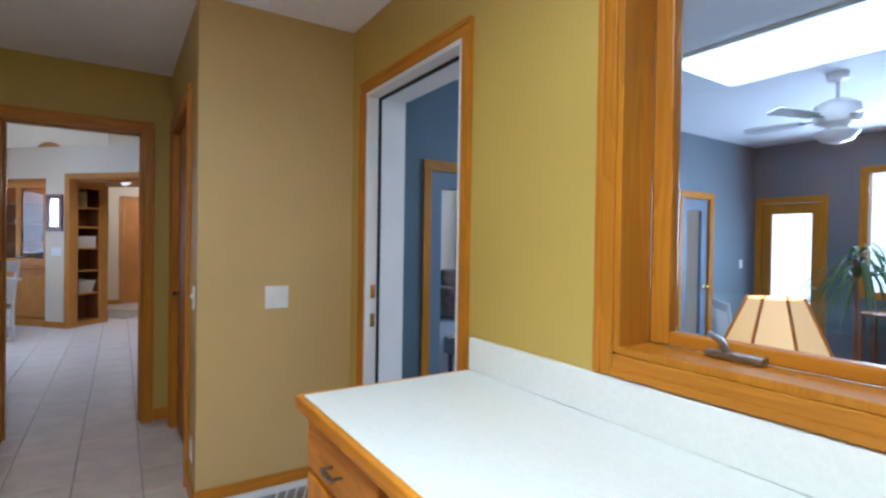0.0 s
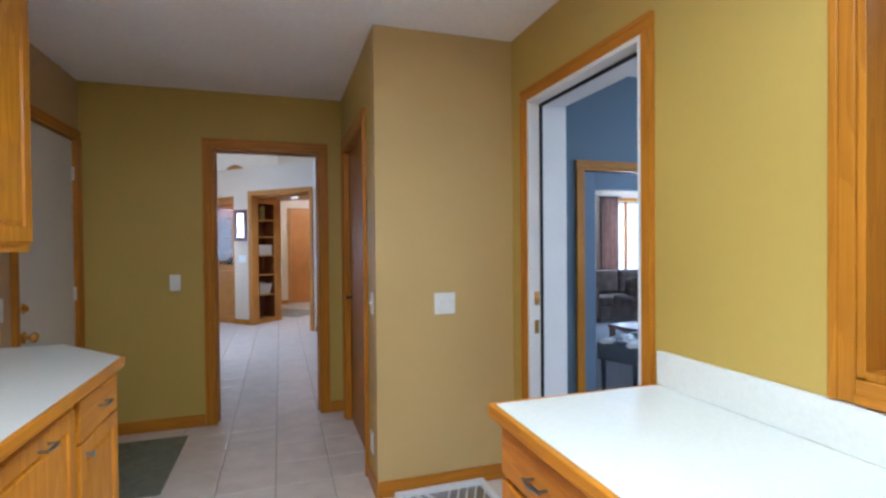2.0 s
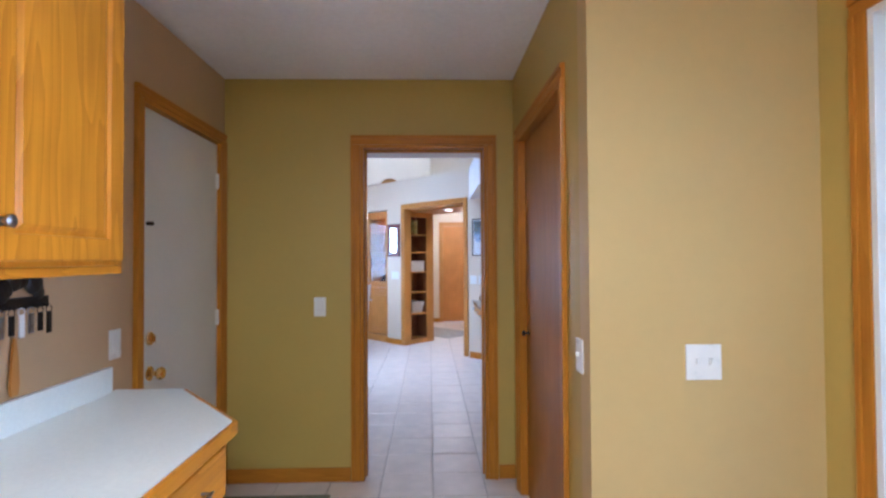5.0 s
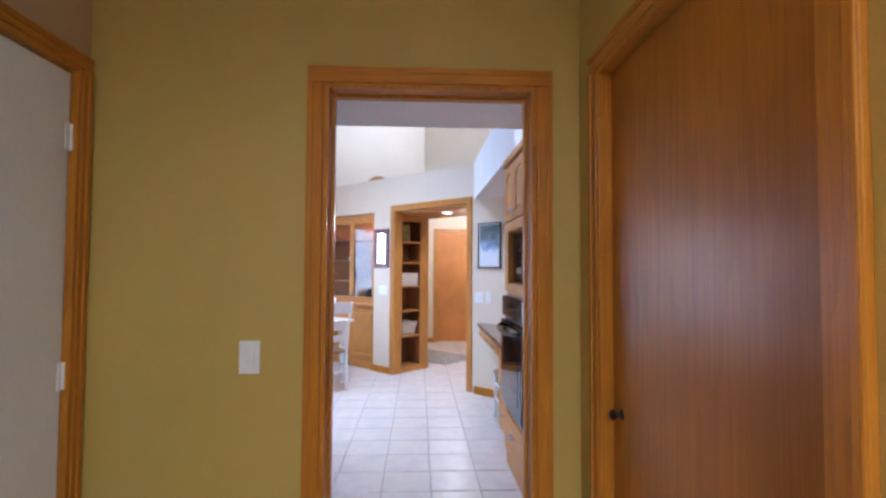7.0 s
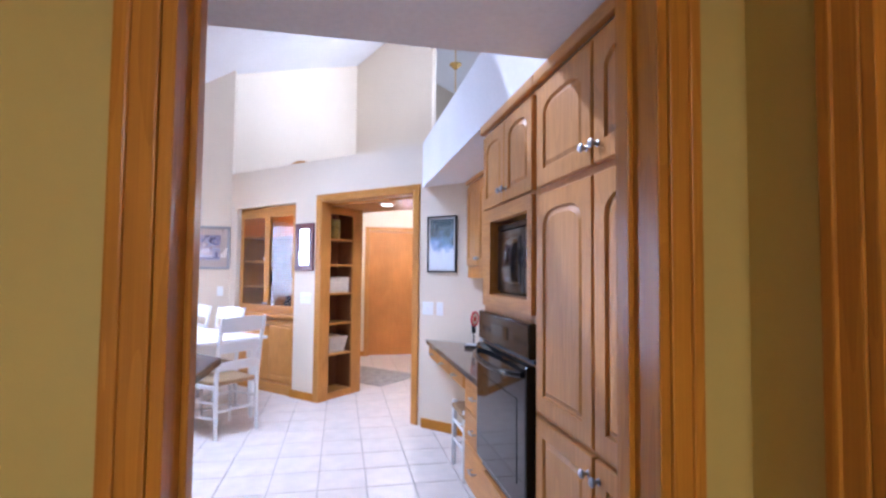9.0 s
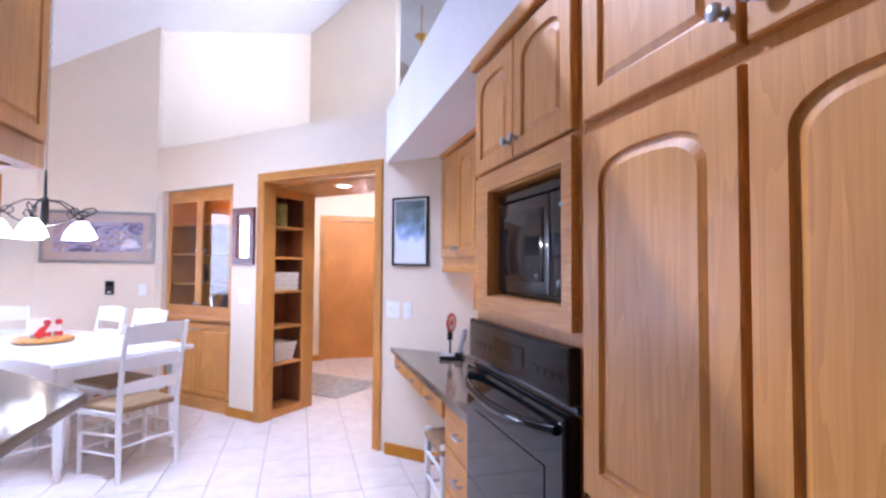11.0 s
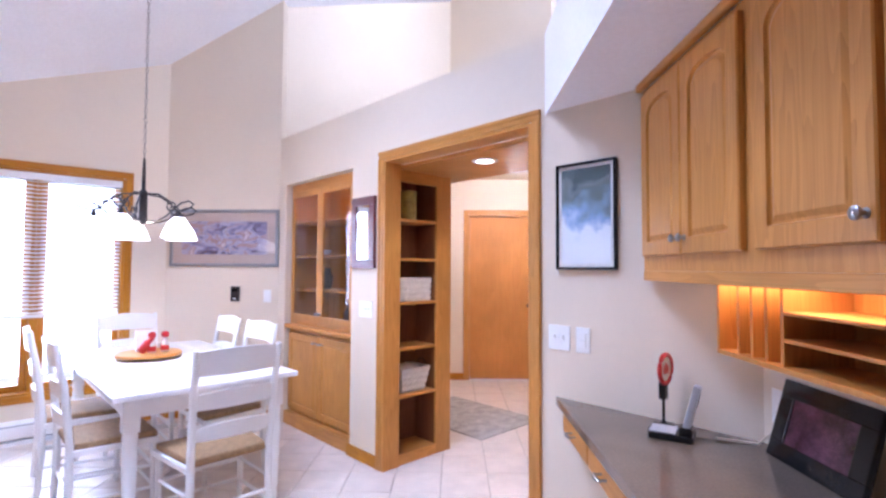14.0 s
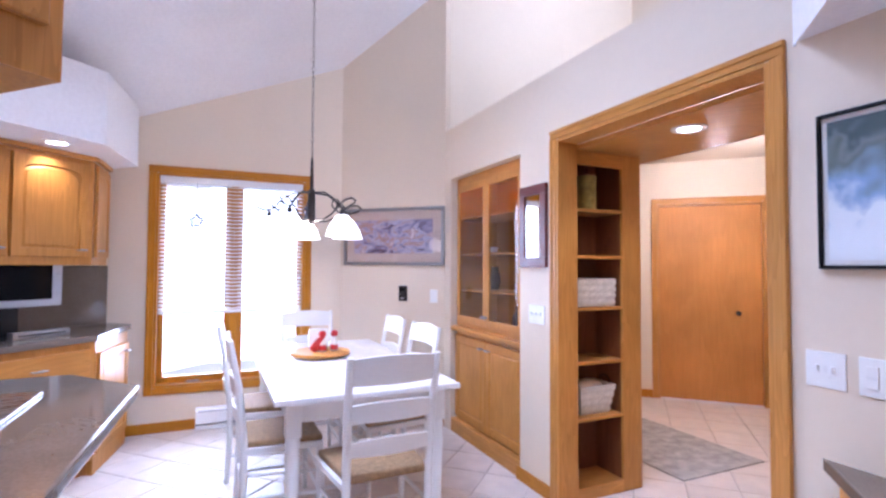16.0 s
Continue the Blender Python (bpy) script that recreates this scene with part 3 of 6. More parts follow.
def plate(m, label, gangs=1, kind="rocker", mat=None):
    """A wall plate with its switches or sockets; frame m: y into the wall."""
    w = 0.072 + 0.046 * (gangs - 1)
    root = thing("light_switch" if kind != "socket" else "wall_outlet", label, "light switch" if kind != "socket" else "outlet", m)
    part("plate", box((-w / 2, -0.006, -0.058), (w / 2, 0.0, 0.058), 0.003), mat or PLASTIC, root)
    for i in range(gangs):
        x = (i - (gangs - 1) / 2) * 0.046
        if kind == "toggle":
            bm = box((x - 0.005, -0.017, -0.004), (x + 0.005, -0.004, 0.012), 0.002)
            solid(bm, (x - 0.008, -0.0075, -0.014), (x + 0.008, -0.005, 0.014), bevel=0.001)
            part("toggle", bm, PLASTIC, root)
            for z in (-0.042, 0.042):
                part("screw", lathe(bmesh.new(), [(0.003, 0), (0.003, 0.0012)], Matrix.Translation((x, -0.006, z)) @ Matrix.Rotation(radians(90), 4, "X"), 8), PLASTIC, root)
        elif kind == "rocker":
            part("rocker", box((x - 0.017, -0.010, -0.033), (x + 0.017, -0.004, 0.033), 0.002), PLASTIC, root)
        else:
            for z in (-0.02, 0.02):
                part("socket", box((x - 0.016, -0.0085, z - 0.014), (x + 0.016, -0.004, z + 0.014), 0.004), PLASTIC, root)
    return root


def cabinet(name, label, m, w, d, z0, z1, mat=None, toe=0.0, group="", niche=None):
    """A carcass, front at y=0, with a toe kick; niche (x0, z0, x1, z1) is left open to the front."""
    root = thing(name, label, "cabinet", m, group)
    bm = bmesh.new()
    mat = mat or CAB
    if niche:
        a, s, b, h = niche
        for lo, hi in (((0, 0, z0), (w, d, s)), ((0, 0, h), (w, d, z1)), ((0, 0, s), (a, d, h)), ((b, 0, s), (w, d, h)), ((a, d - 0.02, s), (b, d, h))):
            solid(bm, lo, hi)
        bmesh.ops.remove_doubles(bm, verts=bm.verts, dist=0.0001)
    else:
        solid(bm, (0, 0, z0 + toe), (w, d, z1), bevel=0.002)
        if toe:
            solid(bm, (0.01, 0.06, z0), (w - 0.01, d, z0 + toe))
    part("body", bm, mat, root)
    return root


# ---- laundry room: doors and doorways ----
ML_N = along((LX0, LY1), (LX1, LY1))
casing("door_1", ML_N, DA0 - LX0, DA1 - LX0, DAH, "honey oak casing round the open kitchen doorway", depth=0.12)
MK_S = along((2.58, KN), (-4.0, KN))
casing("door_2", MK_S, 2.58 - DA1, 2.58 - DA0, DAH, "honey oak casing on the kitchen side of the doorway", lining=False)

ML_W = along((LX0, LY0), (LX0, LY1))
casing("door_3", ML_W, 3.36 - LY0, 4.19 - LY0, 2.05, "honey oak casing round the white side door", depth=0.1, stop=False, width=0.05)
door = thing("side_door", "white painted flush door with brass lockset, closed", "door", ML_W @ Matrix.Translation((3.376 - LY0, 0.012, 0.008)))
part("leaf", box((0.003, 0, 0), (0.795, 0.042, 2.018), 0.003), DOORWHITE, door)
for z, kind in ((0.83, "knob"), (0.985, "deadbolt")):
    bm = bmesh.new()
    r90 = Matrix.Translation((0.085, 0, z)) @ Matrix.Rotation(radians(90), 4, "X")
    if kind == "knob":
        lathe(bm, [(0.033, 0), (0.033, 0.004), (0.012, 0.010), (0.012, 0.030), (0.026, 0.040), (0.030, 0.052), (0.022, 0.064), (0.008, 0.067)], r90, 18)
    else:
        lathe(bm, [(0.030, 0), (0.030, 0.006), (0.024, 0.012), (0.020, 0.014)], r90, 18)
        solid(bm, (0.080, -0.026, z - 0.016), (0.090, -0.012, z + 0.016), bevel=0.002)
    part("door_" + kind, bm, BRASS, door, "polished brass " + kind, True)
for z in (0.22, 1.0, 1.80):
    bm = bmesh.new()
    tube(bm, [(0.80, -0.004, z - 0.045), (0.80, -0.004, z + 0.045)], 0.007, 8)
    solid(bm, (0.775, -0.003, z - 0.044), (0.80, 0.002, z + 0.044))
    part("hinge", bm, PLASTIC, door, "white painted hinge")
bm = bmesh.new()
tube(bm, [(0.06, 0, 1.50), (0.06, -0.028, 1.50)], 0.009, 8)
part("door_hook", bm, IRON, door)

ML_C = along((BX, LY1), (BX, BY))
casing("door_4", ML_C, LY1 - 4.04, LY1 - 3.12, 2.03, "honey oak casing round the closet door", depth=0.1, stop=False)
door = thing("closet_door", "orange birch veneer flush closet door, closed", "door", ML_C @ Matrix.Translation((LY1 - 4.024, 0.03, 0.008)))
part("leaf", box((0.003, 0, 0), (0.885, 0.035, 2.0), 0.003), VENEER, door)
bm = lathe(bmesh.new(), [(0.016, 0), (0.016, 0.003), (0.007, 0.006), (0.007, 0.018), (0.015, 0.024), (0.016, 0.032), (0.009, 0.038)], Matrix.Translation((0.07, 0, 0.92)) @ Matrix.Rotation(radians(90), 4, "X"), 16)
part("door_knob", bm, IRON, door, "dark bronze knob", True)

# doorway to the sunroom, its door swung away
ML_E = along((LX1, BY), (LX1, LY0))
root = casing("door_5", ML_E, BY - 2.60, BY - 1.73, 2.065, "honey oak casing round the white doorway to the sunroom", depth=0.0, stop=False, lining=False)
a, b = BY - 2.60, BY - 1.73
for lo, hi in (((a - 0.003, -0.010, 0), (a + 0.018, 0.214, 2.048)), ((b - 0.018, -0.010, 0), (b + 0.003, 0.214, 2.048)), ((a - 0.003, -0.010, 2.048), (b + 0.003, 0.214, 2.069))):
    part("jamb", box(lo, hi, 0.002), WHITE, root, "white painted jamb")
for lo, hi in (((a + 0.018, 0.052, 0), (a + 0.032, 0.066, 2.048)), ((a + 0.032, 0.052, 2.034), (b - 0.018, 0.066, 2.048))):
    part("weatherstrip", box(lo, hi, 0.003), IRON, root, "black rubber weatherstrip")
for z in (0.88, 1.03):
    part("strike_plate", box((a + 0.0175, 0.018, z - 0.035), (a + 0.0205, 0.044, z + 0.035), 0.001), BRASS, root, "brass strike plate")
for z in (0.3, 1.05, 1.85):
    part("hinge", box((b - 0.0205, 0.012, z - 0.045), (b - 0.0175, 0.046, z + 0.045), 0.001), STEEL, root, "steel hinge leaf")

# pass-through window over the counter
w0, w1 = BY - 1.016, BY + 0.35
root = casing("window_1", ML_E, w0, w1, 2.19, "honey oak framed casement window to the sunroom", depth=0.115, sill=1.016, stop=False, width=0.062)
s0, s1, s2, s3 = w0 + 0.017, w1 - 0.017, 1.033, 2.173
for lo, hi in (((s0, 0.115, s2), (s0 + 0.055, 0.155, s3)), ((s1 - 0.055, 0.115, s2), (s1, 0.155, s3))):
    part("sash_stile", box(lo, hi, 0.006), TRIM, root)
for lo, hi in (((s0 + 0.055, 0.115, s2), (s1 - 0.055, 0.155, s2 + 0.036)), ((s0 + 0.055, 0.115, s3 - 0.055), (s1 - 0.055, 0.155, s3))):
    part("sash_rail", box(lo, hi, 0.006), TRIM_X, root)
pane = part("pane", box((s0 + 0.05, 0.132, s2 + 0.03), (s1 - 0.05, 0.137, s3 - 0.05)), PANE, root)
pane.visible_shadow = False
bm = bmesh.new()
solid(bm, (s0 + 0.17, 0.075, s2 + 0.001), (s0 + 0.30, 0.112, s2 + 0.018), bevel=0.008)
tube(bm, [(s0 + 0.22, 0.09, s2 + 0.012), (s0 + 0.21, 0.075, s2 + 0.045), (s0 + 0.19, 0.06, s2 + 0.06)], [0.010, 0.008, 0.006], 8)
part("crank_handle", bm, PEWTER, root, "grey metal crank handle", True)

# ---- laundry room: counter under the window ----
CT = 0.835
mc = along((2.055, 1.64), (2.055, LY0 + 0.1))
top = thing("window_counter", "white laminate worktop with oak front edge and upstand", "countertop", mc)
part("worktop", box((0.006, 0.008, CT - 0.036), (3.1, 0.632, CT), 0.003), LAMINATE, top)
part("front_edge", box((0.0, -0.012, CT - 0.040), (3.1, 0.008, CT - 0.002), 0.004), OAK_X, top, "honey oak front edge")
part("end_edge", box((-0.012, -0.012, CT - 0.040), (0.006, 0.634, CT - 0.002), 0.004), OAK_Y, top, "honey oak end edge")
part("upstand", box((0.0, 0.612, CT + 0.0005), (3.1, 0.634, CT + 0.115), 0.004), LAMINATE, top)
for i in range(3):
    x = 0.02 + i * 0.52
    cab = cabinet("base_cabinet", "honey oak base cabinet with a drawer over a panel door", mc @ Matrix.Translation((x, 0.03, 0)), 0.515, 0.59, 0, CT - 0.041, OAK, 0.1, "cabinets under the window counter")
    dr = hung(cab, "drawer", drawer_front(0.47, 0.14), OAK_X, 0.022, CT - 0.195)
    pull(dr, 0.235, 0.07)
    dr = hung(cab, "door", panel_door(0.47, 0.48), OAK, 0.022, 0.14)
    pull(dr, 0.42, 0.42, True)

# ---- laundry room: sink counter and its cabinets ----
mw = along((0.765, -0.4), (0.765, LY1))
yb = lambda y: y + 0.4
bm = bmesh.new()
sx0, sx1, sy0, sy1 = yb(0.95), yb(1.62), 0.09, 0.52
for o in ([(0.003, 0.004), (yb(2.79), 0.004), (sx1, sy0), (sx0, sy0)], [(yb(2.79), 0.004), (yb(3.20), 0.36), (yb(3.20), 0.615), (sx1, sy1), (sx1, sy0)], [(yb(3.20), 0.615), (0.003, 0.615), (sx0, sy1), (sx1, sy1)], [(0.003, 0.615), (0.003, 0.004), (sx0, sy0), (sx0, sy1)]):
    prism(bm, o, CT - 0.036, CT)
bmesh.ops.remove_doubles(bm, verts=bm.verts, dist=0.0002)
top = thing("sink_counter", "white laminate worktop with a clipped corner and oak edge", "countertop", mw)
part("worktop", bm, LAMINATE, top)
part("front_edge", box((0.0, -0.014, CT - 0.042), (yb(2.79), 0.004, CT - 0.002), 0.004), OAK_X, top, "honey oak front edge")
e0, e1 = Vector((yb(2.79), -0.006, 0)), Vector((yb(3.205), 0.355, 0))
me = along(e0[:2], e1[:2])
part("clipped_edge", box((0, -0.009, CT - 0.042), ((e1 - e0).length, 0.006, CT - 0.002), 0.004), OAK_X, top, "honey oak end edge", m=me)
part("upstand", box((0.0, 0.598, CT + 0.0005), (yb(3.15), 0.616, CT + 0.10), 0.004), LAMINATE, top)
sink = thing("sink", "stainless steel drop-in sink", "sink", mw @ Matrix.Translation((0, 0, CT)))
bm = bmesh.new()
x0, x1, y0, y1 = sx0 - 0.025, sx1 + 0.035, sy0 - 0.045, sy1 + 0.03
loops = [((x0, x1, y0, y1), 0.001), ((x0 + 0.004, x1 - 0.004, y0 + 0.004, y1 - 0.004), 0.006), ((x0 + 0.03, x1 - 0.03, y0 + 0.03, y1 - 0.03), 0.004), ((x0 + 0.038, x1 - 0.038, y0 + 0.038, y1 - 0.038), -0.012), ((x0 + 0.055, x1 - 0.055, y0 + 0.055, y1 - 0.055), -0.17), ((x0 + 0.09, x1 - 0.09, y0 + 0.09, y1 - 0.09), -0.18)]
rings = []
for (a, b, c, d), z in loops:
    r = 0.03
    ring = []
    for cx, cy, s in ((a + r, c + r, 180), (b - r, c + r, 270), (b - r, d - r, 0), (a + r, d - r, 90)):
        for k in range(5):
            t = radians(s + k * 22.5)
            ring.append(bm.verts.new((cx + r * math.cos(t), cy + r * math.sin(t), z)))
    rings.append(ring)
for p, q in zip(rings, rings[1:]):
    for i in range(20):
        bm.faces.new((p[i], p[(i + 1) % 20], q[(i + 1) % 20], q[i]))
bm.faces.new(rings[-1])
part("basin", bm, STEEL, sink, smooth=True)
part("drain", lathe(bmesh.new(), [(0.04, 0), (0.04, 0.003), (0.02, 0.004)], Matrix.Translation(((x0 + x1) / 2, (y0 + y1) / 2, -0.178))), STEEL, sink)
cuts = [yb(0.60), yb(1.15), yb(1.72), yb(2.31), yb(2.775)]
for i, (xa, xb) in enumerate(zip(cuts, cuts[1:])):
    w = xb - xa - 0.004
    m = mw @ Matrix.Translation((xa, 0.03, 0))
    if i == 3:
        cab = cabinet("base_cabinet", "honey oak base cabinet with a drawer over a panel door", m, w, 0.57, 0, CT - 0.043, OAK, 0.1, "cabinets under the sink counter")
        dr = hung(cab, "drawer", drawer_front(w - 0.03, 0.15), OAK_X, 0.015, CT - 0.215)
        pull(dr, w / 2, 0.078)
        dr = hung(cab, "door", panel_door(w - 0.03, 0.48), OAK, 0.015, 0.13)
        knob(dr, 0.06, 0.43)
    else:
        cab = cabinet("base_cabinet", "honey oak base cabinet with tall panel doors", m, w, 0.57, 0, (CT - 0.19) if xa < sx1 + 0.05 else CT - 0.043, OAK, 0.1, "cabinets under the sink counter")
        if xa < sx1 + 0.05:
            part("apron", box((0, 0, CT - 0.19), (w, 0.02, CT - 0.043)), OAK_X, cab)
        dr = hung(cab, "door", panel_door(w - 0.04, 0.64), OAK, 0.02, 0.12)
        pull(dr, w * 0.5, 0.60)
part("end_knob", lathe(bmesh.new(), [(0.006, 0), (0.006, 0.012), (0.013, 0.018), (0.011, 0.026)], Matrix.Translation((w + 0.0, 0.12, 0.70)) @ Matrix.Rotation(radians(90), 4, "Y"), 12), IRON, cab, "dark round knob", True)

mu = along((0.478, 0.0), (0.478, LY1))
for i, (ya, yc) in enumerate(((0.70, 1.73), (1.735, 2.685))):
    w = yc - ya
    cab = cabinet("wall_cabinet", "honey oak wall cabinet with two panel doors", mu @ Matrix.Translation((ya, 0, 0)), w, 0.332, 1.33, 2.42, OAK, 0, "cabinets over the sink counter")
    part("light_rail", box((0.0, 0.0, 1.305), (w, 0.02, 1.3295), 0.003), OAK_X, cab)
    dw = w / 2 - 0.03
    for k in (0, 1):
        dr = hung(cab, "door", panel_door(dw, 1.045, stile=0.06), OAK, 0.026 + k * (dw + 0.008), 1.343)
        knob(dr, dw - 0.025 if k == 0 else 0.025, 0.085)

# key rack on the wall
rack = thing("key_rack", "black carved key rack hung with keys", "key rack", along((LX0, 2.72), (LX0, 4)) @ Matrix.Translation((0, 0, 1.20)))
bm = bmesh.new()
solid(bm, (-0.11, -0.016, 0.0), (0.11, 0.0, 0.035), bevel=0.005)
for k in range(9):
    a = math.pi * k / 8
    r = 0.028 + 0.01 * math.sin(k * 2.3)
    bmesh.ops.create_icosphere(bm, subdivisions=2, radius=r, matrix=Matrix.Translation((-0.07 * math.cos(a), -0.012, 0.045 + 0.045 * math.sin(a))) @ Matrix.Diagonal((1, 0.4, 1, 1)))
part("backboard", bm, IRON, rack)
for k in range(5):
    x = -0.085 + k * 0.042
    bm = tube(bmesh.new(), [(x, -0.012, 0.012), (x, -0.03, 0.0), (x, -0.034, 0.012)], 0.0025, 6)
    part("hook", bm, IRON, rack)
random.seed(4)
for k in range(6):
    x = -0.09 + k * 0.036
    drop = 0.05 + 0.035 * random.random()
    bm = tube(bmesh.new(), [(x + 0.012 * math.cos(a), -0.03, -0.008 + 0.012 * math.sin(a)) for a in [2 * math.pi * i / 10 for i in range(11)]], 0.0015, 5)
    solid(bm, (x - 0.008, -0.033, -0.02 - drop), (x + 0.010, -0.027, -0.015), bevel=0.002)
    part("key", bm, (PEWTER, IRON, PLASTIC, PEWTER, IRON, IRON)[k], rack)
brush = thing("hanging_paddle", "pale wooden paddle hanging below the keys", "key tag", along((LX0, 2.70), (LX0, 4)) @ Matrix.Translation((0, -0.012, 0.945)))
part("paddle", prism(bmesh.new(), [(-0.012, 0), (0.012, 0), (0.017, 0.03), (0.012, 0.10), (0.004, 0.17), (-0.004, 0.17), (-0.012, 0.10), (-0.017, 0.03)], -0.004, 0.004, Matrix.Rotation(radians(90), 4, "X"), 0.0015), CAB, brush)

# plates
plate(along((LX0, 3.19), (LX0, 4)) @ Matrix.Translation((0, 0, 1.015)), "white outlet plate above the sink counter", 1, "socket")
plate(along((0.722, LY1), (2, LY1)) @ Matrix.Translation((0, 0, 1.055)), "white rocker light switch beside the doorway")
plate(along((2.283, BY), (3, BY)) @ Matrix.Translation((0, 0, 1.0)), "white double toggle light switch on the closet wall", 2, "toggle")
plate(along((BX, 2.905), (BX, 2)) @ Matrix.Translation((0, 0, 1.005)), "white toggle light switch on the closet wall's side", 1, "toggle")
plate(along((BX, 2.95), (BX, 2)) @ Matrix.Translation((0, 0, 0.24)), "white outlet plate low on the closet wall", 1, "socket")

baseboard((LX0, LY1), (DA0 - 0.064, LY1))
baseboard((DA1 + 0.064, LY1), (BX, LY1))
baseboard((BX, 3.055), (BX, BY + 0.002))
baseboard((BX, BY), (LX1, BY))
baseboard((LX0, 3.22), (LX0, 3.31))
baseboard((LX1, LY0 + 0.1), (LX0, LY0 + 0.002))

# floor register and mat
reg = thing("floor_register", "white metal floor register with slanted louvres", "floor vent", pose(2.24, 2.64, 0.001))
bm = bmesh.new()
for lo, hi in (((-0.25, 0.11, 0), (0.25, 0.14, 0.03)), ((-0.25, -0.14, 0), (0.25, -0.11, 0.03)), ((-0.25, -0.11, 0), (-0.22, 0.11, 0.03)), ((0.22, -0.11, 0), (0.25, 0.11, 0.03))):
    solid(bm, lo, hi, bevel=0.003)
part("frame", bm, WHITE, reg)
part("backing", box((-0.22, -0.11, 0), (0.22, 0.11, 0.004)), PEWTER, reg)
for k in range(9):
    x = -0.2 + k * 0.05
    part("louvre", box((-0.003, -0.12, 0.006), (0.003, 0.12, 0.022)), WHITE, reg, m=pose(x, 0, 0, 0, 0, 25 if k < 4 else -25) @ Matrix.Diagonal((1, 0.9, 1, 1)))
mat = thing("door_mat", "grey green flat woven door mat", "mat", pose(0.50, 3.64, 0.001))
part("mat", box((-0.32, -0.43, 0), (0.32, 0.42, 0.009), 0.003), MAT, mat)


# Added panel that carries the unseen laundry fill lamp.
pl = thing("laundry_ceiling_light", "white ceiling light panel, added out of view, lit", "ceiling light", pose(1.4, 0.45, LH))
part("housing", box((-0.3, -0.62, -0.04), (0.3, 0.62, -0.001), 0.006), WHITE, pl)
part("diffuser", box((-0.27, -0.59, -0.058), (0.27, 0.59, -0.041), 0.006), glow("laundry_fill_diffuser", (1.0, 0.97, 0.9), 2.5), pl, "glowing white diffuser")

# ---- kitchen: oven tower and pantry ----
MO = along((1.955, 6.03), (1.955, KN))
tower = cabinet("oven_cabinet", "oak tall cabinet that holds the oven and microwave", MO, 0.728, 0.61, 0.0, 2.10, CAB, niche=(0.150, 1.275, 0.650, 1.625))
for k in (0, 1):
    dr = hung(tower, "door", panel_door(0.335, 0.375, 0.05, 0.052), CAB, 0.025 + k * 0.341, 1.70)
    knob(dr, 0.31 if k == 0 else 0.025, 0.055)
bm = bmesh.new()
for lo, hi in (((0.03, -0.02, 1.215), (0.70, 0, 1.272)), ((0.03, -0.02, 1.628), (0.70, 0, 1.685)), ((0.03, -0.02, 1.272), (0.147, 0, 1.628)), ((0.653, -0.02, 1.272), (0.70, 0, 1.628))):
    solid(bm, lo, hi)
bmesh.ops.remove_doubles(bm, verts=bm.verts, dist=0.0005)
part("microwave_frame", bm, CAB_X, tower)
part("cornice", box((-0.015, -0.03, 2.10), (0.728, 0.0, 2.147), 0.008), CAB_X, tower)
dr = hung(tower, "drawer", drawer_front(0.66, 0.26), CAB_X, 0.034, 0.12)
pull(dr, 0.33, 0.17)

micro = thing("microwave_oven", "black built-in microwave with a glossy bowed door", "microwave", MO @ Matrix.Translation((0.155, 0.03, 1.277)))
part("case", box((0.0, 0.0, 0.0), (0.49, 0.38, 0.335), 0.006), BLACK, micro)
part("top_vent", box((0.004, -0.014, 0.303), (0.486, 0.0, 0.331), 0.005), BLACK, micro)


def bowed(x0, x1, z0, z1, bow, y=-0.004, rim=0.012):
    """A panel bowed forward about the upright axis, with rounded rim."""
    bm = bmesh.new()
    n, rings = 14, []
    for inset, back in ((0.0, 0.0), (0.0, 0.6), (rim * 0.3, 0.9), (rim, 1.0)):
        low, high = [], []
        for i in range(n + 1):
            u = i / n
            x = x0 + inset + u * (x1 - x0 - 2 * inset)
            yy = (y - bow * (1 - (2 * u - 1) ** 2) - 0.010) * back
            low.append(bm.verts.new((x, yy, z0 + inset)))
            high.append(bm.verts.new((x, yy, z1 - inset)))
        rings.append(low + high[::-1])
    k = len(rings[0])
    for p, r in zip(rings, rings[1:]):
        for i in range(k):
            bm.faces.new((p[i], p[(i + 1) % k], r[(i + 1) % k], r[i]))
    f = rings[-1]
    for i in range(n):
        bm.faces.new((f[i], f[i + 1], f[k - 2 - i], f[k - 1 - i]))
    return bm


part("door", bowed(0.004, 0.366, 0.012, 0.300, 0.003), BLACK, micro, smooth=True)
part("window", bowed(0.030, 0.338, 0.048, 0.264, 0.001, -0.0095, 0.014), BLACKGLASS, micro, smooth=True)
part("control_panel", bowed(0.370, 0.486, 0.012, 0.300, 0.001), BLACKGLASS, micro, smooth=True)
part("display", box((0.425, -0.0165, 0.252), (0.455, -0.012, 0.264)), glow("teal_display", (0.02, 0.20, 0.26), 0.14), micro, "dim teal clock display")
oven = thing("wall_oven", "black built-in wall oven with a glossy glass door", "oven", MO @ Matrix.Translation((0.012, -0.002, 0.0)))
part("control_panel", box((0.0, -0.035, 1.045), (0.705, 0.0, 1.185), 0.010), BLACK, oven)
part("display", box((0.24, -0.0375, 1.09), (0.46, -0.034, 1.145), 0.001), BLACKGLASS, oven)
for k in range(4):
    part("button", box((0.52 + k * 0.04, -0.037, 1.095), (0.548 + k * 0.04, -0.034, 1.115), 0.001), BLACK, oven)
    part("button", box((0.06 + k * 0.04, -0.037, 1.095), (0.088 + k * 0.04, -0.034, 1.115), 0.001), BLACK, oven)
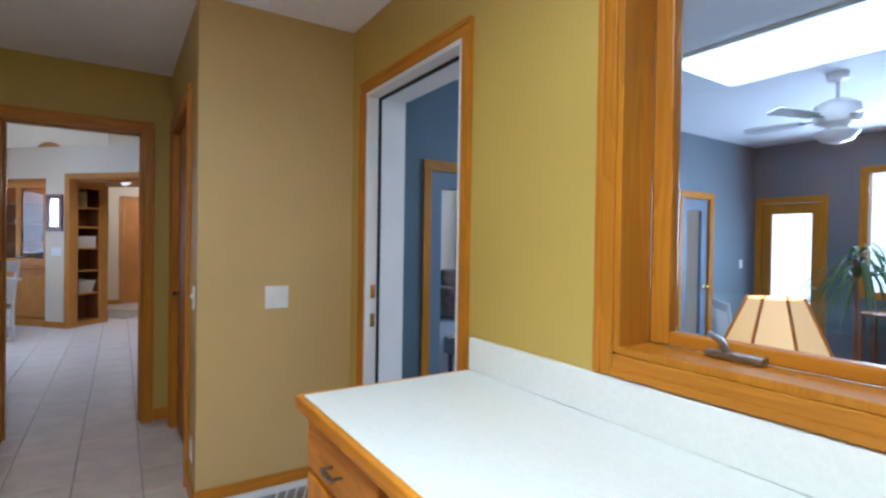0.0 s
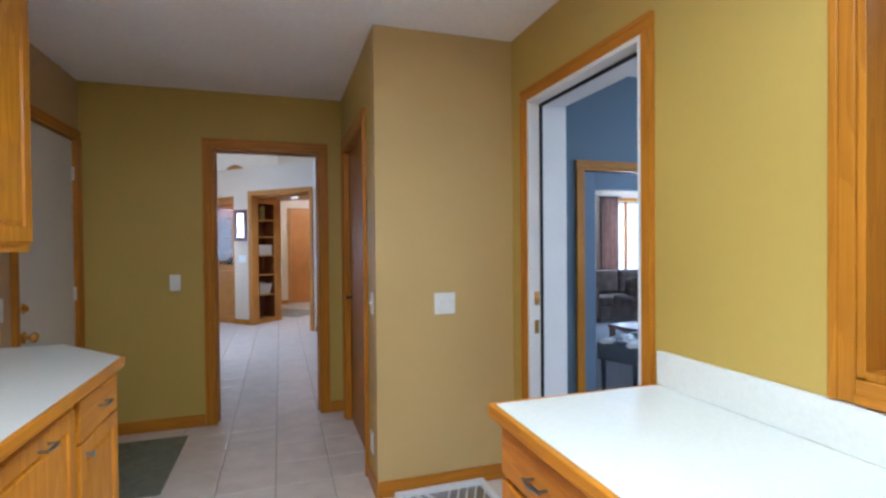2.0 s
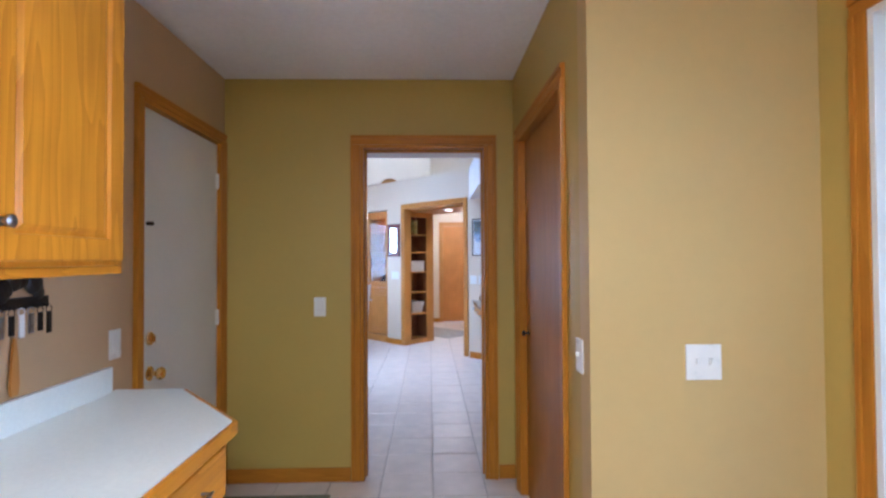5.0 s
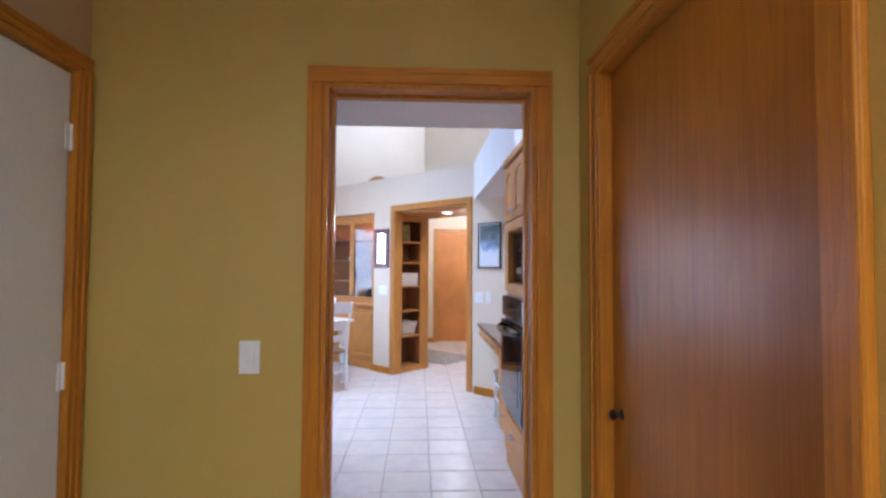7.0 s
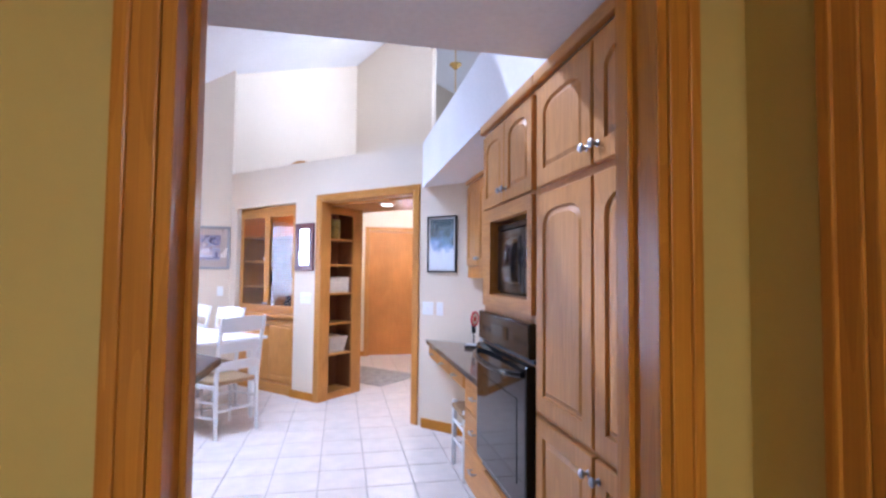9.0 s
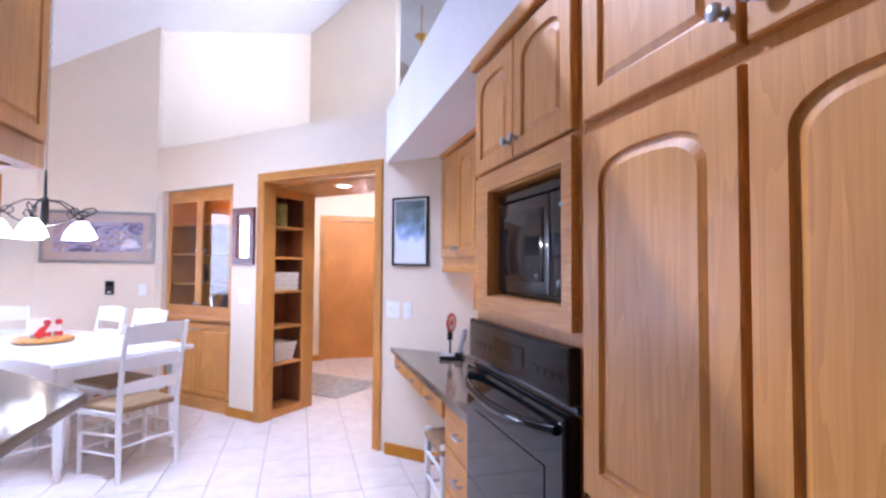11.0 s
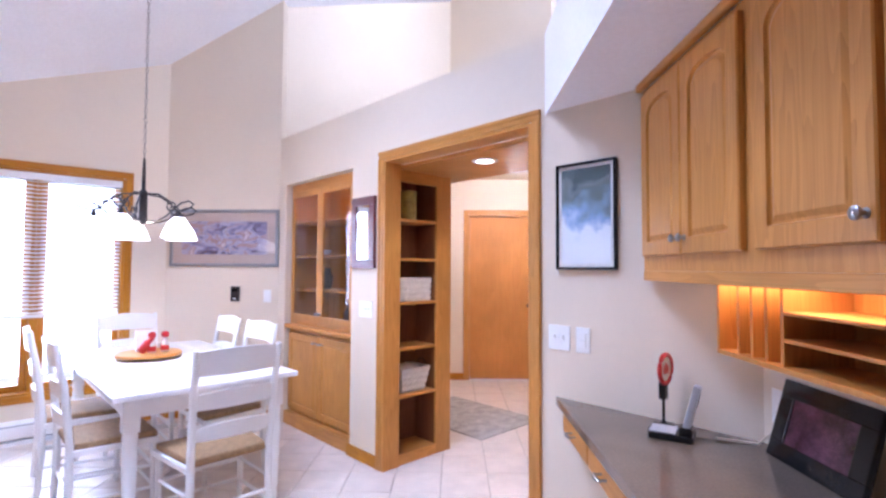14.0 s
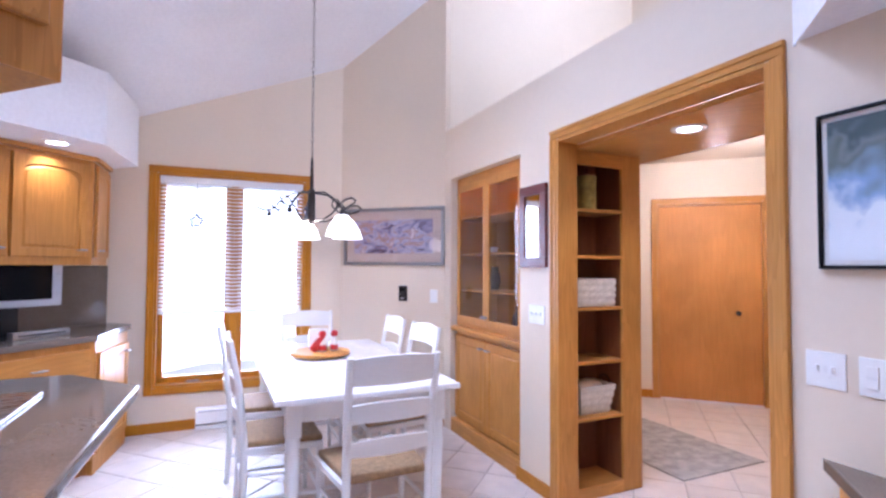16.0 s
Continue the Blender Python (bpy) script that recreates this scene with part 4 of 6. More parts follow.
part("vent_strip", box((0.0, -0.012, 1.028), (0.705, 0.0, 1.043)), BLACKSATIN, oven)
part("door", box((0.0, -0.045, 0.455), (0.705, 0.0, 1.024), 0.014), BLACKGLASS, oven)
part("window", box((0.10, -0.0475, 0.55), (0.605, -0.044, 0.88), 0.001), BLACKGLASS, oven)
bm = bmesh.new()
pts = [(0.04 + 0.625 * k / 12, -0.047 - 0.055 * math.sin(math.pi * k / 12) ** 0.5, 0.985 - 0.012 * math.sin(math.pi * k / 12)) for k in range(13)]
tube(bm, pts, 0.013, 10)
part("handle", bm, BLACK, oven, "curved black bar handle", True)
part("kick", box((0.0, -0.012, 0.40), (0.705, 0.0, 0.452), 0.004), BLACK, oven)

MP = MO @ Matrix.Translation((0.732, 0, 0))
pantry = cabinet("pantry_cabinet", "oak pantry cabinet with arched raised-panel doors", MP, 0.90, 0.61, 0.0, 2.10, CAB, 0.09)
part("cornice", box((0.0, -0.03, 2.10), (0.90, 0.0, 2.147), 0.008), CAB_X, pantry)
for k in (0, 1):
    for z, h, arch, kz in ((1.70, 0.375, 0.05, 0.055), (0.87, 0.80, 0.06, None), (0.115, 0.735, 0.0, 0.68)):
        dr = hung(pantry, "door", panel_door(0.425, h, arch, 0.062), CAB, 0.018 + k * 0.437, z)
        if kz:
            knob(dr, 0.40 if k == 0 else 0.025, kz)

# ---- kitchen: desk ----
MD = along((1.967, 7.93), (1.967, 6.035))
desk = thing("stone_desk", "dark polished stone desk top against the wall", "countertop")
bm = bmesh.new()
prism(bm, [(1.967, 7.893), (1.967, 6.034), (2.577, 6.034), (2.577, 7.285)], 0.752, 0.785, bevel=0.004)
part("slab", bm, STONE, desk)
part("front_edge", box((1.959, 6.034, 0.750), (1.9668, 7.890, 0.787), 0.003), STONE, desk, "rounded stone front edge")
unit = thing("pencil_drawer_unit", "oak pencil drawers under the stone desk top", "drawer unit", MD)
bm = bmesh.new()
prism(bm, [(0.10, 0.03), (1.375, 0.03), (1.375, 0.50), (0.62, 0.50)], 0.64, 0.750)
part("body", bm, CAB_X, unit)
for k in range(3):
    dr = part("drawer", drawer_front(0.40, 0.085), CAB_X, unit, m=Matrix.Translation((0.115 + k * 0.415, 0.009, 0.653)))
    pull(dr, 0.20, 0.045, size=0.035)
ped = cabinet("desk_pedestal", "oak desk pedestal with three drawers", MD @ Matrix.Translation((1.38, 0.03, 0)), 0.51, 0.57, 0.0, 0.750, CAB, 0.09)
for z, h in ((0.12, 0.235), (0.365, 0.185), (0.56, 0.175)):
    dr = hung(ped, "drawer", drawer_front(0.47, h), CAB_X, 0.02, z)
    pull(dr, 0.235, h * 0.55)

# wall cabinets over the desk
MWC = along((2.265, 7.60), (2.265, 6.035))
wc = thing("desk_wall_cabinet", "oak wall cabinet with three arched doors", "cabinet", MWC)
part("body", prism(bmesh.new(), [(0.0, 0.0), (1.563, 0.0), (1.563, 0.31), (0.315, 0.31), (0.015, 0.012)], 1.375, 2.115), CAB, wc)
part("cornice", box((-0.01, -0.028, 2.115), (1.563, 0.0, 2.147), 0.008), CAB_X, wc)
part("light_rail", box((0.0, -0.004, 1.335), (1.563, 0.016, 1.3745), 0.003), CAB_X, wc)
for x, w, side in ((0.03, 0.345, 1), (0.381, 0.345, 0), (0.790, 0.375, 1)):
    dr = hung(wc, "door", panel_door(w, 0.655, 0.055, 0.055), CAB, x, 1.432)
    knob(dr, w - 0.025 if side else 0.025, 0.055)
dr = hung(wc, "door", panel_door(0.36, 0.655, 0.055, 0.055), CAB, 1.185, 1.432)
knob(dr, 0.335, 0.055)

# pigeonhole organiser under it
MOG = along((2.36, 7.22), (2.36, 6.04))
org = thing("pigeonhole_organizer", "oak pigeonhole letter organizer lit from above", "organizer", MOG)
bm = bmesh.new()
W, ZA, ZB = 1.17, 1.105, 1.333
for lo, hi in (((0, 0, ZA), (W, 0.21, ZA + 0.014)), ((0, 0, ZA + 0.014), (0.014, 0.21, ZB)), ((W - 0.014, 0, ZA + 0.014), (W, 0.21, ZB)), ((0.014, 0.2, ZA + 0.014), (W - 0.014, 0.21, ZB))):
    solid(bm, lo, hi)
bmesh.ops.remove_doubles(bm, verts=bm.verts, dist=0.0002)
part("case", bm, CAB, org)
for x in (0.10, 0.17, 0.24, 0.31, 0.73):
    part("divider", box((x, 0.01, ZA + 0.0145), (x + 0.012, 0.199, ZB - 0.001), 0.002), CAB, org)
for z in (1.185, 1.258):
    part("shelf", box((0.323, 0.01, z), (0.729, 0.199, z + 0.01), 0.002), CAB_X, org)
    part("shelf", box((0.743, 0.01, z), (W - 0.015, 0.199, z + 0.01), 0.002), CAB_X, org)

# things on the desk
SILVER = material("silver_plastic", (0.42, 0.43, 0.46), 0.3, spread=0.04, scale=30)
phone = thing("cordless_phone", "silver and black cordless phone on its charging base", "telephone", pose(2.262, 7.34, 0.786, 0, 0, 150))
bm = bmesh.new()
prism(bm, [(-0.07, -0.055), (0.075, -0.055), (0.085, 0.0), (0.075, 0.055), (-0.07, 0.055)], 0, 0.022, bevel=0.006)
solid(bm, (-0.065, -0.035, 0.02), (-0.02, 0.035, 0.045), bevel=0.008)
part("base", bm, BLACK, phone)
part("keypad", box((-0.012, -0.047, 0.0225), (0.074, 0.047, 0.0265), 0.002), SILVER, phone)
bm = box((-0.024, -0.013, 0.0), (0.024, 0.013, 0.165), 0.008)
hs = part("handset", bm, SILVER, phone, "silver handset", m=pose(-0.042, 0.0, 0.03, 0, -14, 0) @ pose(0, 0, 0, 0, 0, 90))
part("screen", box((-0.017, 0.0125, 0.095), (0.017, 0.0145, 0.135)), BLACKGLASS, hs)
RED = material("red_paint", (0.48, 0.02, 0.02), 0.4, scale=20)
disc = thing("round_emblem", "red and white round emblem on a black stand", "ornament", pose(2.285, 7.475, 0.786, 0, 0, 45))
bm = bmesh.new()
lathe(bm, [(0.038, 0), (0.038, 0.006), (0.01, 0.012), (0.006, 0.02), (0.006, 0.165)], steps=16)
solid(bm, (-0.017, -0.012, 0.10), (0.017, 0.012, 0.165), bevel=0.003)
part("stand", bm, BLACK, disc)
rr = Matrix.Translation((0, -0.006, 0.215)) @ Matrix.Rotation(radians(90), 4, "X")
part("disc", lathe(bmesh.new(), [(0.05, 0), (0.05, 0.004)], rr, 28), PLASTIC, disc)
part("ring", tube(bmesh.new(), [(0.054 * math.cos(a), -0.009, 0.215 + 0.054 * math.sin(a)) for a in [2 * math.pi * k / 28 for k in range(29)]], 0.009, 8), RED, disc, "red rim", True)
part("badge", prism(bmesh.new(), [(-0.022, -0.018), (0.022, -0.018), (0.022, 0.006), (0.0, 0.024), (-0.022, 0.006)], 0.0035, 0.0065, rr), RED, disc, "plain red badge")
ph = thing("digital_photo_frame", "black digital photo frame leaning on the wall", "photo frame", along((2.50, 7.20), (2.50, 6.8)) @ pose(0, 0, 0.786, -16, 0, 0))
bm = bmesh.new()
for lo, hi in (((0, 0, 0), (0.38, 0.02, 0.055)), ((0, 0, 0.195), (0.38, 0.02, 0.25)), ((0, 0, 0.055), (0.06, 0.02, 0.195)), ((0.32, 0, 0.055), (0.38, 0.02, 0.195))):
    solid(bm, lo, hi, bevel=0.003)
part("frame", bm, BLACK, ph)
part("screen", box((0.058, 0.006, 0.053), (0.322, 0.014, 0.197)), material("dim_photo", (0.10, 0.035, 0.06), 0.2, spread=0.7, scale=14, fine=0.4), ph, "dim reddish picture")
part("strut", box((0.18, 0.0205, 0.0), (0.20, 0.026, 0.15)), BLACK, ph)
plate(along((2.577, 7.22), (2.577, 6)) @ Matrix.Translation((0, 0, 0.92)), "white outlet plate above the desk", 2, "socket")
bm = bmesh.new()
cord = thing("phone_cord", "cream phone cord running down to the desk", "cable")
part("cord", tube(bm, [(2.566, 7.22, 0.89), (2.53, 7.22, 0.84), (2.50, 7.24, 0.80), (2.46, 7.29, 0.791), (2.40, 7.32, 0.791)], 0.004, 8), CREAM, cord, smooth=True)

stool = thing("desk_stool", "white painted stool with a rush seat under the desk", "stool", pose(2.20, 6.92, 0))
part("seat", box((-0.18, -0.18, 0.405), (0.18, 0.18, 0.445), 0.015), RUSH, stool, "woven rush seat")
for sx in (-1, 1):
    for sy in (-1, 1):
        part("leg", tube(bmesh.new(), [(0.165 * sx, 0.165 * sy, 0), (0.16 * sx, 0.16 * sy, 0.46)], [0.016, 0.019], 10), WHITE, stool, smooth=True)
for z in (0.15, 0.28):
    for s in (-1, 1):
        part("stretcher", tube(bmesh.new(), [(-0.165, 0.165 * s, z), (0.165, 0.165 * s, z)], 0.010, 8), WHITE, stool)
        part("stretcher", tube(bmesh.new(), [(0.165 * s, -0.165, z + 0.04), (0.165 * s, 0.165, z + 0.04)], 0.010, 8), WHITE, stool)

# ---- diagonal wall: opening, bookcase, hutch, hangings ----
MDG = along(P_HUT, P_END)
dx = lambda x: (x - P_HUT[0]) / ROOT2
casing("door_6", MDG, dx(P_OPL[0]), dx(P_OPR[0]), 2.13, "oak casing round the wide opening to the hall", depth=0.13, stop=False, width=0.058, mats=(CAB, CAB_X))
MBK = along(P_OPL, (P_OPL[0] + 1, P_OPL[1] + 1))
PASS = thing("passage_lining", "oak panelled ceiling of the passage with its right side", "panelling", kind="structure")
q = lambda a, b: (P_OPL[0] + ROOT2 * (a + b), P_OPL[1] + ROOT2 * (a - b))
part("ceiling_panel", prism(bmesh.new(), [q(0.132, -0.3), q(0.132, 1.24), q(0.80, 1.24), q(0.80, -0.3)], 2.085, 2.112), CAB_X, PASS)
part("side_panel", prism(bmesh.new(), [q(0.132, 1.245), q(0.132, 1.26), q(0.68, 1.26), q(0.68, 1.245)], 0, 2.085), CAB, PASS)
dn = thing("recessed_downlight", "white recessed ceiling downlight, lit", "downlight", pose(*q(0.34, 0.62), 2.085), "recessed downlights")
part("trim_ring", lathe(bmesh.new(), [(0.085, -0.001), (0.085, -0.006), (0.06, -0.008), (0.058, -0.001)], steps=28), WHITE, dn, smooth=True)
part("bulb", lathe(bmesh.new(), [(0.056, -0.0065), (0.03, -0.012), (0.005, -0.013)], steps=24), BULB, dn, smooth=True)

book = thing("bookcase", "built-in oak bookcase with a dark back in the passage", "bookcase", MBK)
B0, B1, BK0, BK1, DEP, BH = 0.005, 0.64, 0.105, 0.49, 0.25, 2.084
part("face_stile", box((0.0325, -0.004, 0.0), (BK0, 0.018, BH), 0.002), CAB, book)
part("face_stile", box((BK1, -0.004, 0.0), (B1, 0.018, BH), 0.002), CAB, book)
part("face_rail", box((BK0, -0.004, 0.0), (BK1, 0.018, 0.075), 0.002), CAB_X, book)
part("face_rail", box((BK0, -0.004, 2.0), (BK1, 0.018, BH), 0.002), CAB_X, book)
part("side", box((0.133, 0.0185, 0.0), (0.147, DEP, BH)), DARKWOOD, book, "dark brown side")
part("side", box((BK1, 0.0185, 0.0), (BK1 + 0.016, DEP, BH)), DARKWOOD, book, "dark brown side")
part("back", box((0.147, DEP - 0.012, 0.0), (BK1, DEP, BH)), DARKWOOD, book, "dark brown back")
for z in (0.075, 0.478, 0.812, 1.138, 1.452, 1.735):
    part("shelf", box((0.1485, 0.002, z - 0.02), (BK1 - 0.001, DEP - 0.013, z), 0.003), CAB_X, book)
    part("shelf_lip", box((BK0 + 0.001, 0.001, z - 0.02), (0.1475, 0.017, z)), CAB_X, book)


def basket(name, label, m, w, d, h, flare, mat, handles):
    root = thing(name, label, "basket", m)
    bm = bmesh.new()
    rows = 8
    rings = []
    for i in range(rows + 1):
        u = i / rows
        ww, dd = w / 2 - flare * (1 - u), d / 2 - flare * (1 - u)
        wob = 0.003 * (i % 2)
        ring = []
        for k in range(40):
            s = k / 40 * 4
            e, f = int(s), s - int(s)
            px, py = [(-1 + 2 * f, -1), (1, -1 + 2 * f), (1 - 2 * f, 1), (-1, 1 - 2 * f)][e]
            bulge = 0.003 * ((k + i) % 2) + wob
            ring.append(bm.verts.new((px * (ww + bulge), py * (dd + bulge), u * h)))
        rings.append(ring)
    for i in range(rows, -1, -2):
        u = i / rows
        ww, dd = w / 2 - flare * (1 - u) - 0.008, d / 2 - flare * (1 - u) - 0.008
        ring = []
        for k in range(40):
            s = k / 40 * 4
            e, f = int(s), s - int(s)
            px, py = [(-1 + 2 * f, -1), (1, -1 + 2 * f), (1 - 2 * f, 1), (-1, 1 - 2 * f)][e]
            ring.append(bm.verts.new((px * ww, py * dd, max(0.008, u * h))))
        rings.append(ring)
    for p, r in zip(rings, rings[1:]):
        for k in range(40):
            bm.faces.new((p[k], p[(k + 1) % 40], r[(k + 1) % 40], r[k]))
    bm.faces.new(rings[0][::-1]), bm.faces.new(rings[-1])
    part("body", bm, mat, root)
    rim = [(sx * w / 2, sy * d / 2, h) for sx, sy in ((-1, -1), (1, -1), (1, 1), (-1, 1), (-1, -1))]
    part("rim", tube(bmesh.new(), rim, 0.006, 6), mat, root)
    if handles:
        for s in (-1, 1):
            part("handle", tube(bmesh.new(), [(s * w / 2, 0.05 * math.cos(a), h + 0.045 * math.sin(a)) for a in [math.pi * k / 8 for k in range(9)]], 0.004, 6), IRON, root, "dark wire handle")
    return root


mb = MBK @ Matrix.Translation((0.32, 0.125, 0))
basket("storage_basket", "white woven rectangular basket on a shelf", mb @ Matrix.Translation((0, 0, 1.139)), 0.30, 0.17, 0.165, 0.004, BASKET, False)
basket("wire_handled_basket", "white flared wicker basket with a dark handle", mb @ Matrix.Translation((0, 0, 0.479)), 0.27, 0.19, 0.17, 0.03, BASKET, True)
cloth = thing("folded_cloth", "white rolled cloth inside the basket", "cloth", mb @ Matrix.Translation((0, 0, 0.487)))
part("roll", tube(bmesh.new(), [(-0.09, 0, 0.13), (0, 0.01, 0.145), (0.09, 0, 0.13)], [0.04, 0.05, 0.035], 12), PLASTIC, cloth, smooth=True)
tin = thing("decorative_tin", "yellow green printed round tin on a shelf", "tin", mb @ Matrix.Translation((-0.02, -0.02, 1.736)))
TIN = material("printed_tin", (0.42, 0.36, 0.10), 0.35, spread=0.45, scale=16, fine=0.2)
part("can", lathe(bmesh.new(), [(0.058, 0.0), (0.06, 0.004), (0.06, 0.20), (0.062, 0.202), (0.062, 0.215), (0.058, 0.218)], steps=26), TIN, tin, smooth=True)
part("lid_knob", lathe(bmesh.new(), [(0.016, 0.218), (0.012, 0.235), (0.012, 0.272), (0.006, 0.276)], steps=12), CHERRY, tin, "dark red neck", True)

# hutch built into the wall
MH = MDG @ Matrix.Translation((dx(-0.045), 0.06, 0))
HW = dx(0.715) - dx(-0.045)
hutch = thing("hutch", "built-in oak hutch with glass doors over panel doors", "cabinet", MH)
bm = bmesh.new()
solid(bm, (0.003, 0.0, 0.0), (HW - 0.003, 0.40, 0.845))
part("base", bm, CAB, hutch)
part("plinth", box((0.003, -0.055, 0.0), (HW - 0.003, -0.001, 0.11), 0.004), CAB_X, hutch)
part("ledge", box((0.003, -0.062, 0.846), (HW - 0.003, 0.40, 0.880), 0.006), CAB_X, hutch)
for lo, hi, mm in (((0.003, 0.0, 0.881), (0.045, 0.02, 2.126), CAB), ((HW - 0.045, 0.0, 0.881), (HW - 0.003, 0.02, 2.126), CAB)):
    part("stile", box(lo, hi, 0.002), mm, hutch)
part("top_rail", box((0.045, 0.0, 2.05), (HW - 0.045, 0.02, 2.126), 0.002), CAB_X, hutch)
part("bottom_rail", box((0.045, 0.0, 0.881), (HW - 0.045, 0.02, 0.93), 0.002), CAB_X, hutch)
part("side", box((0.003, 0.021, 0.881), (0.018, 0.40, 2.126)), CAB, hutch)
part("side", box((HW - 0.018, 0.021, 0.881), (HW - 0.003, 0.40, 2.126)), CAB, hutch)
part("back", box((0.018, 0.385, 0.881), (HW - 0.018, 0.40, 2.126)), CAB, hutch)
part("top", box((0.018, 0.021, 2.111), (HW - 0.018, 0.384, 2.126)), CAB_X, hutch)
for z in (1.19, 1.49, 1.79):
    part("shelf", box((0.019, 0.03, z - 0.018), (HW - 0.019, 0.384, z), 0.002), CAB_X, hutch)
half = (HW - 0.09) / 2
for k in (0, 1):
    d = part("glass_door", bmesh.new(), CAB, hutch, m=Matrix.Translation((0.045 + k * half, -0.021, 0.925)))
    bm = bmesh.new()
    ww, hh, st = half - 0.003, 1.125, 0.042
    for lo, hi in (((0, 0, 0), (st, 0.02, hh)), ((ww - st, 0, 0), (ww, 0.02, hh)), ((st, 0, 0), (ww - st, 0.02, 0.05)), ((st, 0, hh - 0.05), (ww - st, 0.02, hh))):
        solid(bm, lo, hi, bevel=0.003)
    bm.to_mesh(d.data)
    bm.free()
    pane = part("pane", box((st - 0.004, 0.009, 0.046), (ww - st + 0.004, 0.012, hh - 0.046)), CABGLASS, d)
    pane.visible_shadow = False
    knob(d, ww - 0.02 if k == 0 else 0.02, 0.07)
    d = hung(hutch, "door", panel_door((HW - 0.03) / 2 - 0.003, 0.68, 0, 0.055), CAB, 0.012 + k * (HW - 0.024) / 2, 0.13)
    pull(d, (HW - 0.03) / 2 - 0.05 if k == 0 else 0.05, 0.62, size=0.03)
GLAZE = material("dark_glazed_ware", (0.05, 0.055, 0.07), 0.25, spread=0.3, scale=12)
for x, z, r, h, mat, lab in ((0.30, 1.191, 0.05, 0.19, GLAZE, "dark glazed vase on the hutch shelf"), (0.80, 1.191, 0.075, 0.24, GLAZE, "dark glazed jar on the hutch shelf"), (0.82, 1.491, 0.06, 0.05, PLASTIC, "white bowl on the hutch shelf"), (0.25, 1.491, 0.055, 0.05, PLASTIC, "white bowl on the hutch shelf"), (0.70, 0.882, 0.08, 0.2, GLAZE, "dark glazed jar on the hutch shelf")):
    v = thing("vase" if h > 0.1 else "bowl", lab, "vase" if h > 0.1 else "bowl", MH @ Matrix.Translation((x, 0.2, z)))
    part("vessel", lathe(bmesh.new(), [(r * 0.6, 0), (r, h * 0.35), (r * 0.95, h * 0.6), (r * 0.55, h * 0.85), (r * 0.65, h)] if h > 0.1 else [(r * 0.5, 0), (r * 0.9, h * 0.5), (r, h), (r * 0.9, h * 0.96)], steps=20), mat, v, smooth=True)


def framed(name, label, m, w, h, border, mat, mat_board, board, picture, cat="picture", depth=0.025):
    """A framed picture, centre at the frame m, y into the wall."""
    root = thing(name, label, cat, m)
    for lo, hi in (((-w / 2, -depth, -h / 2), (w / 2, 0, -h / 2 + border)), ((-w / 2, -depth, h / 2 - border), (w / 2, 0, h / 2)), ((-w / 2, -depth, -h / 2 + border), (-w / 2 + border, 0, h / 2 - border)), ((w / 2 - border, -depth, -h / 2 + border), (w / 2, 0, h / 2 - border))):
        part("frame_side", box(lo, hi, 0.004), mat, root)
    a, b = w / 2 - border, h / 2 - border
    part("mount", box((-a, -0.012, -b), (a, -0.004, b)), mat_board, root)
    part("print", box((-a + board, -0.0150, -b + board), (a - board, -0.0125, b - board)), picture, root)
    g = part("pane", box((-a, -0.019, -b), (a, -0.0165, b)), PANE, root)
    g.visible_shadow = False
    return root


def painting(name, sky_colour, mid, low, scale):
    """A soft landscape print: bands with broken edges and blotches."""
    m = material(name, (1, 1, 1), 0.4, spread=0.3, scale=scale, fine=0.3)
    n, l = m.node_tree.nodes, m.node_tree.links
    tc, sep, ns = n.new("ShaderNodeTexCoord"), n.new("ShaderNodeSeparateXYZ"), n.new("ShaderNodeTexNoise")
    ns.inputs["Scale"].default_value, ns.inputs["Detail"].default_value = scale, 6
    l.new(tc.outputs["Generated"], sep.inputs[0])
    l.new(tc.outputs["Object"], ns.inputs["Vector"])
    add = n.new("ShaderNodeMath")
    add.operation = "MULTIPLY_ADD"
    l.new(ns.outputs["Fac"], add.inputs[0])
    add.inputs[1].default_value = 0.9
    l.new(sep.outputs["Z"], add.inputs[2])
    ramp = n.new("ShaderNodeValToRGB")
    r = ramp.color_ramp
    r.elements[0].position, r.elements[0].color = 0.56, (*low, 1)
    r.elements[1].position, r.elements[1].color = 0.98, (*sky_colour, 1)
    for at, c in ((0.79, (0.20, 0.28, 0.34, 1)), (0.87, (0.13, 0.17, 0.15, 1)), (0.92, (0.22, 0.27, 0.28, 1))):
        r.elements.new(at).color = c
    e = r.elements.new(0.68)
    e.color = (*mid, 1)
    half_node = n.new("ShaderNodeMath")
    half_node.operation = "MULTIPLY"
    half_node.inputs[1].default_value = 0.72
    l.new(add.outputs[0], half_node.inputs[0])
    l.new(half_node.outputs[0], ramp.inputs[0])
    l.new(ramp.outputs[0], n["Principled BSDF"].inputs["Base Color"])
    return m


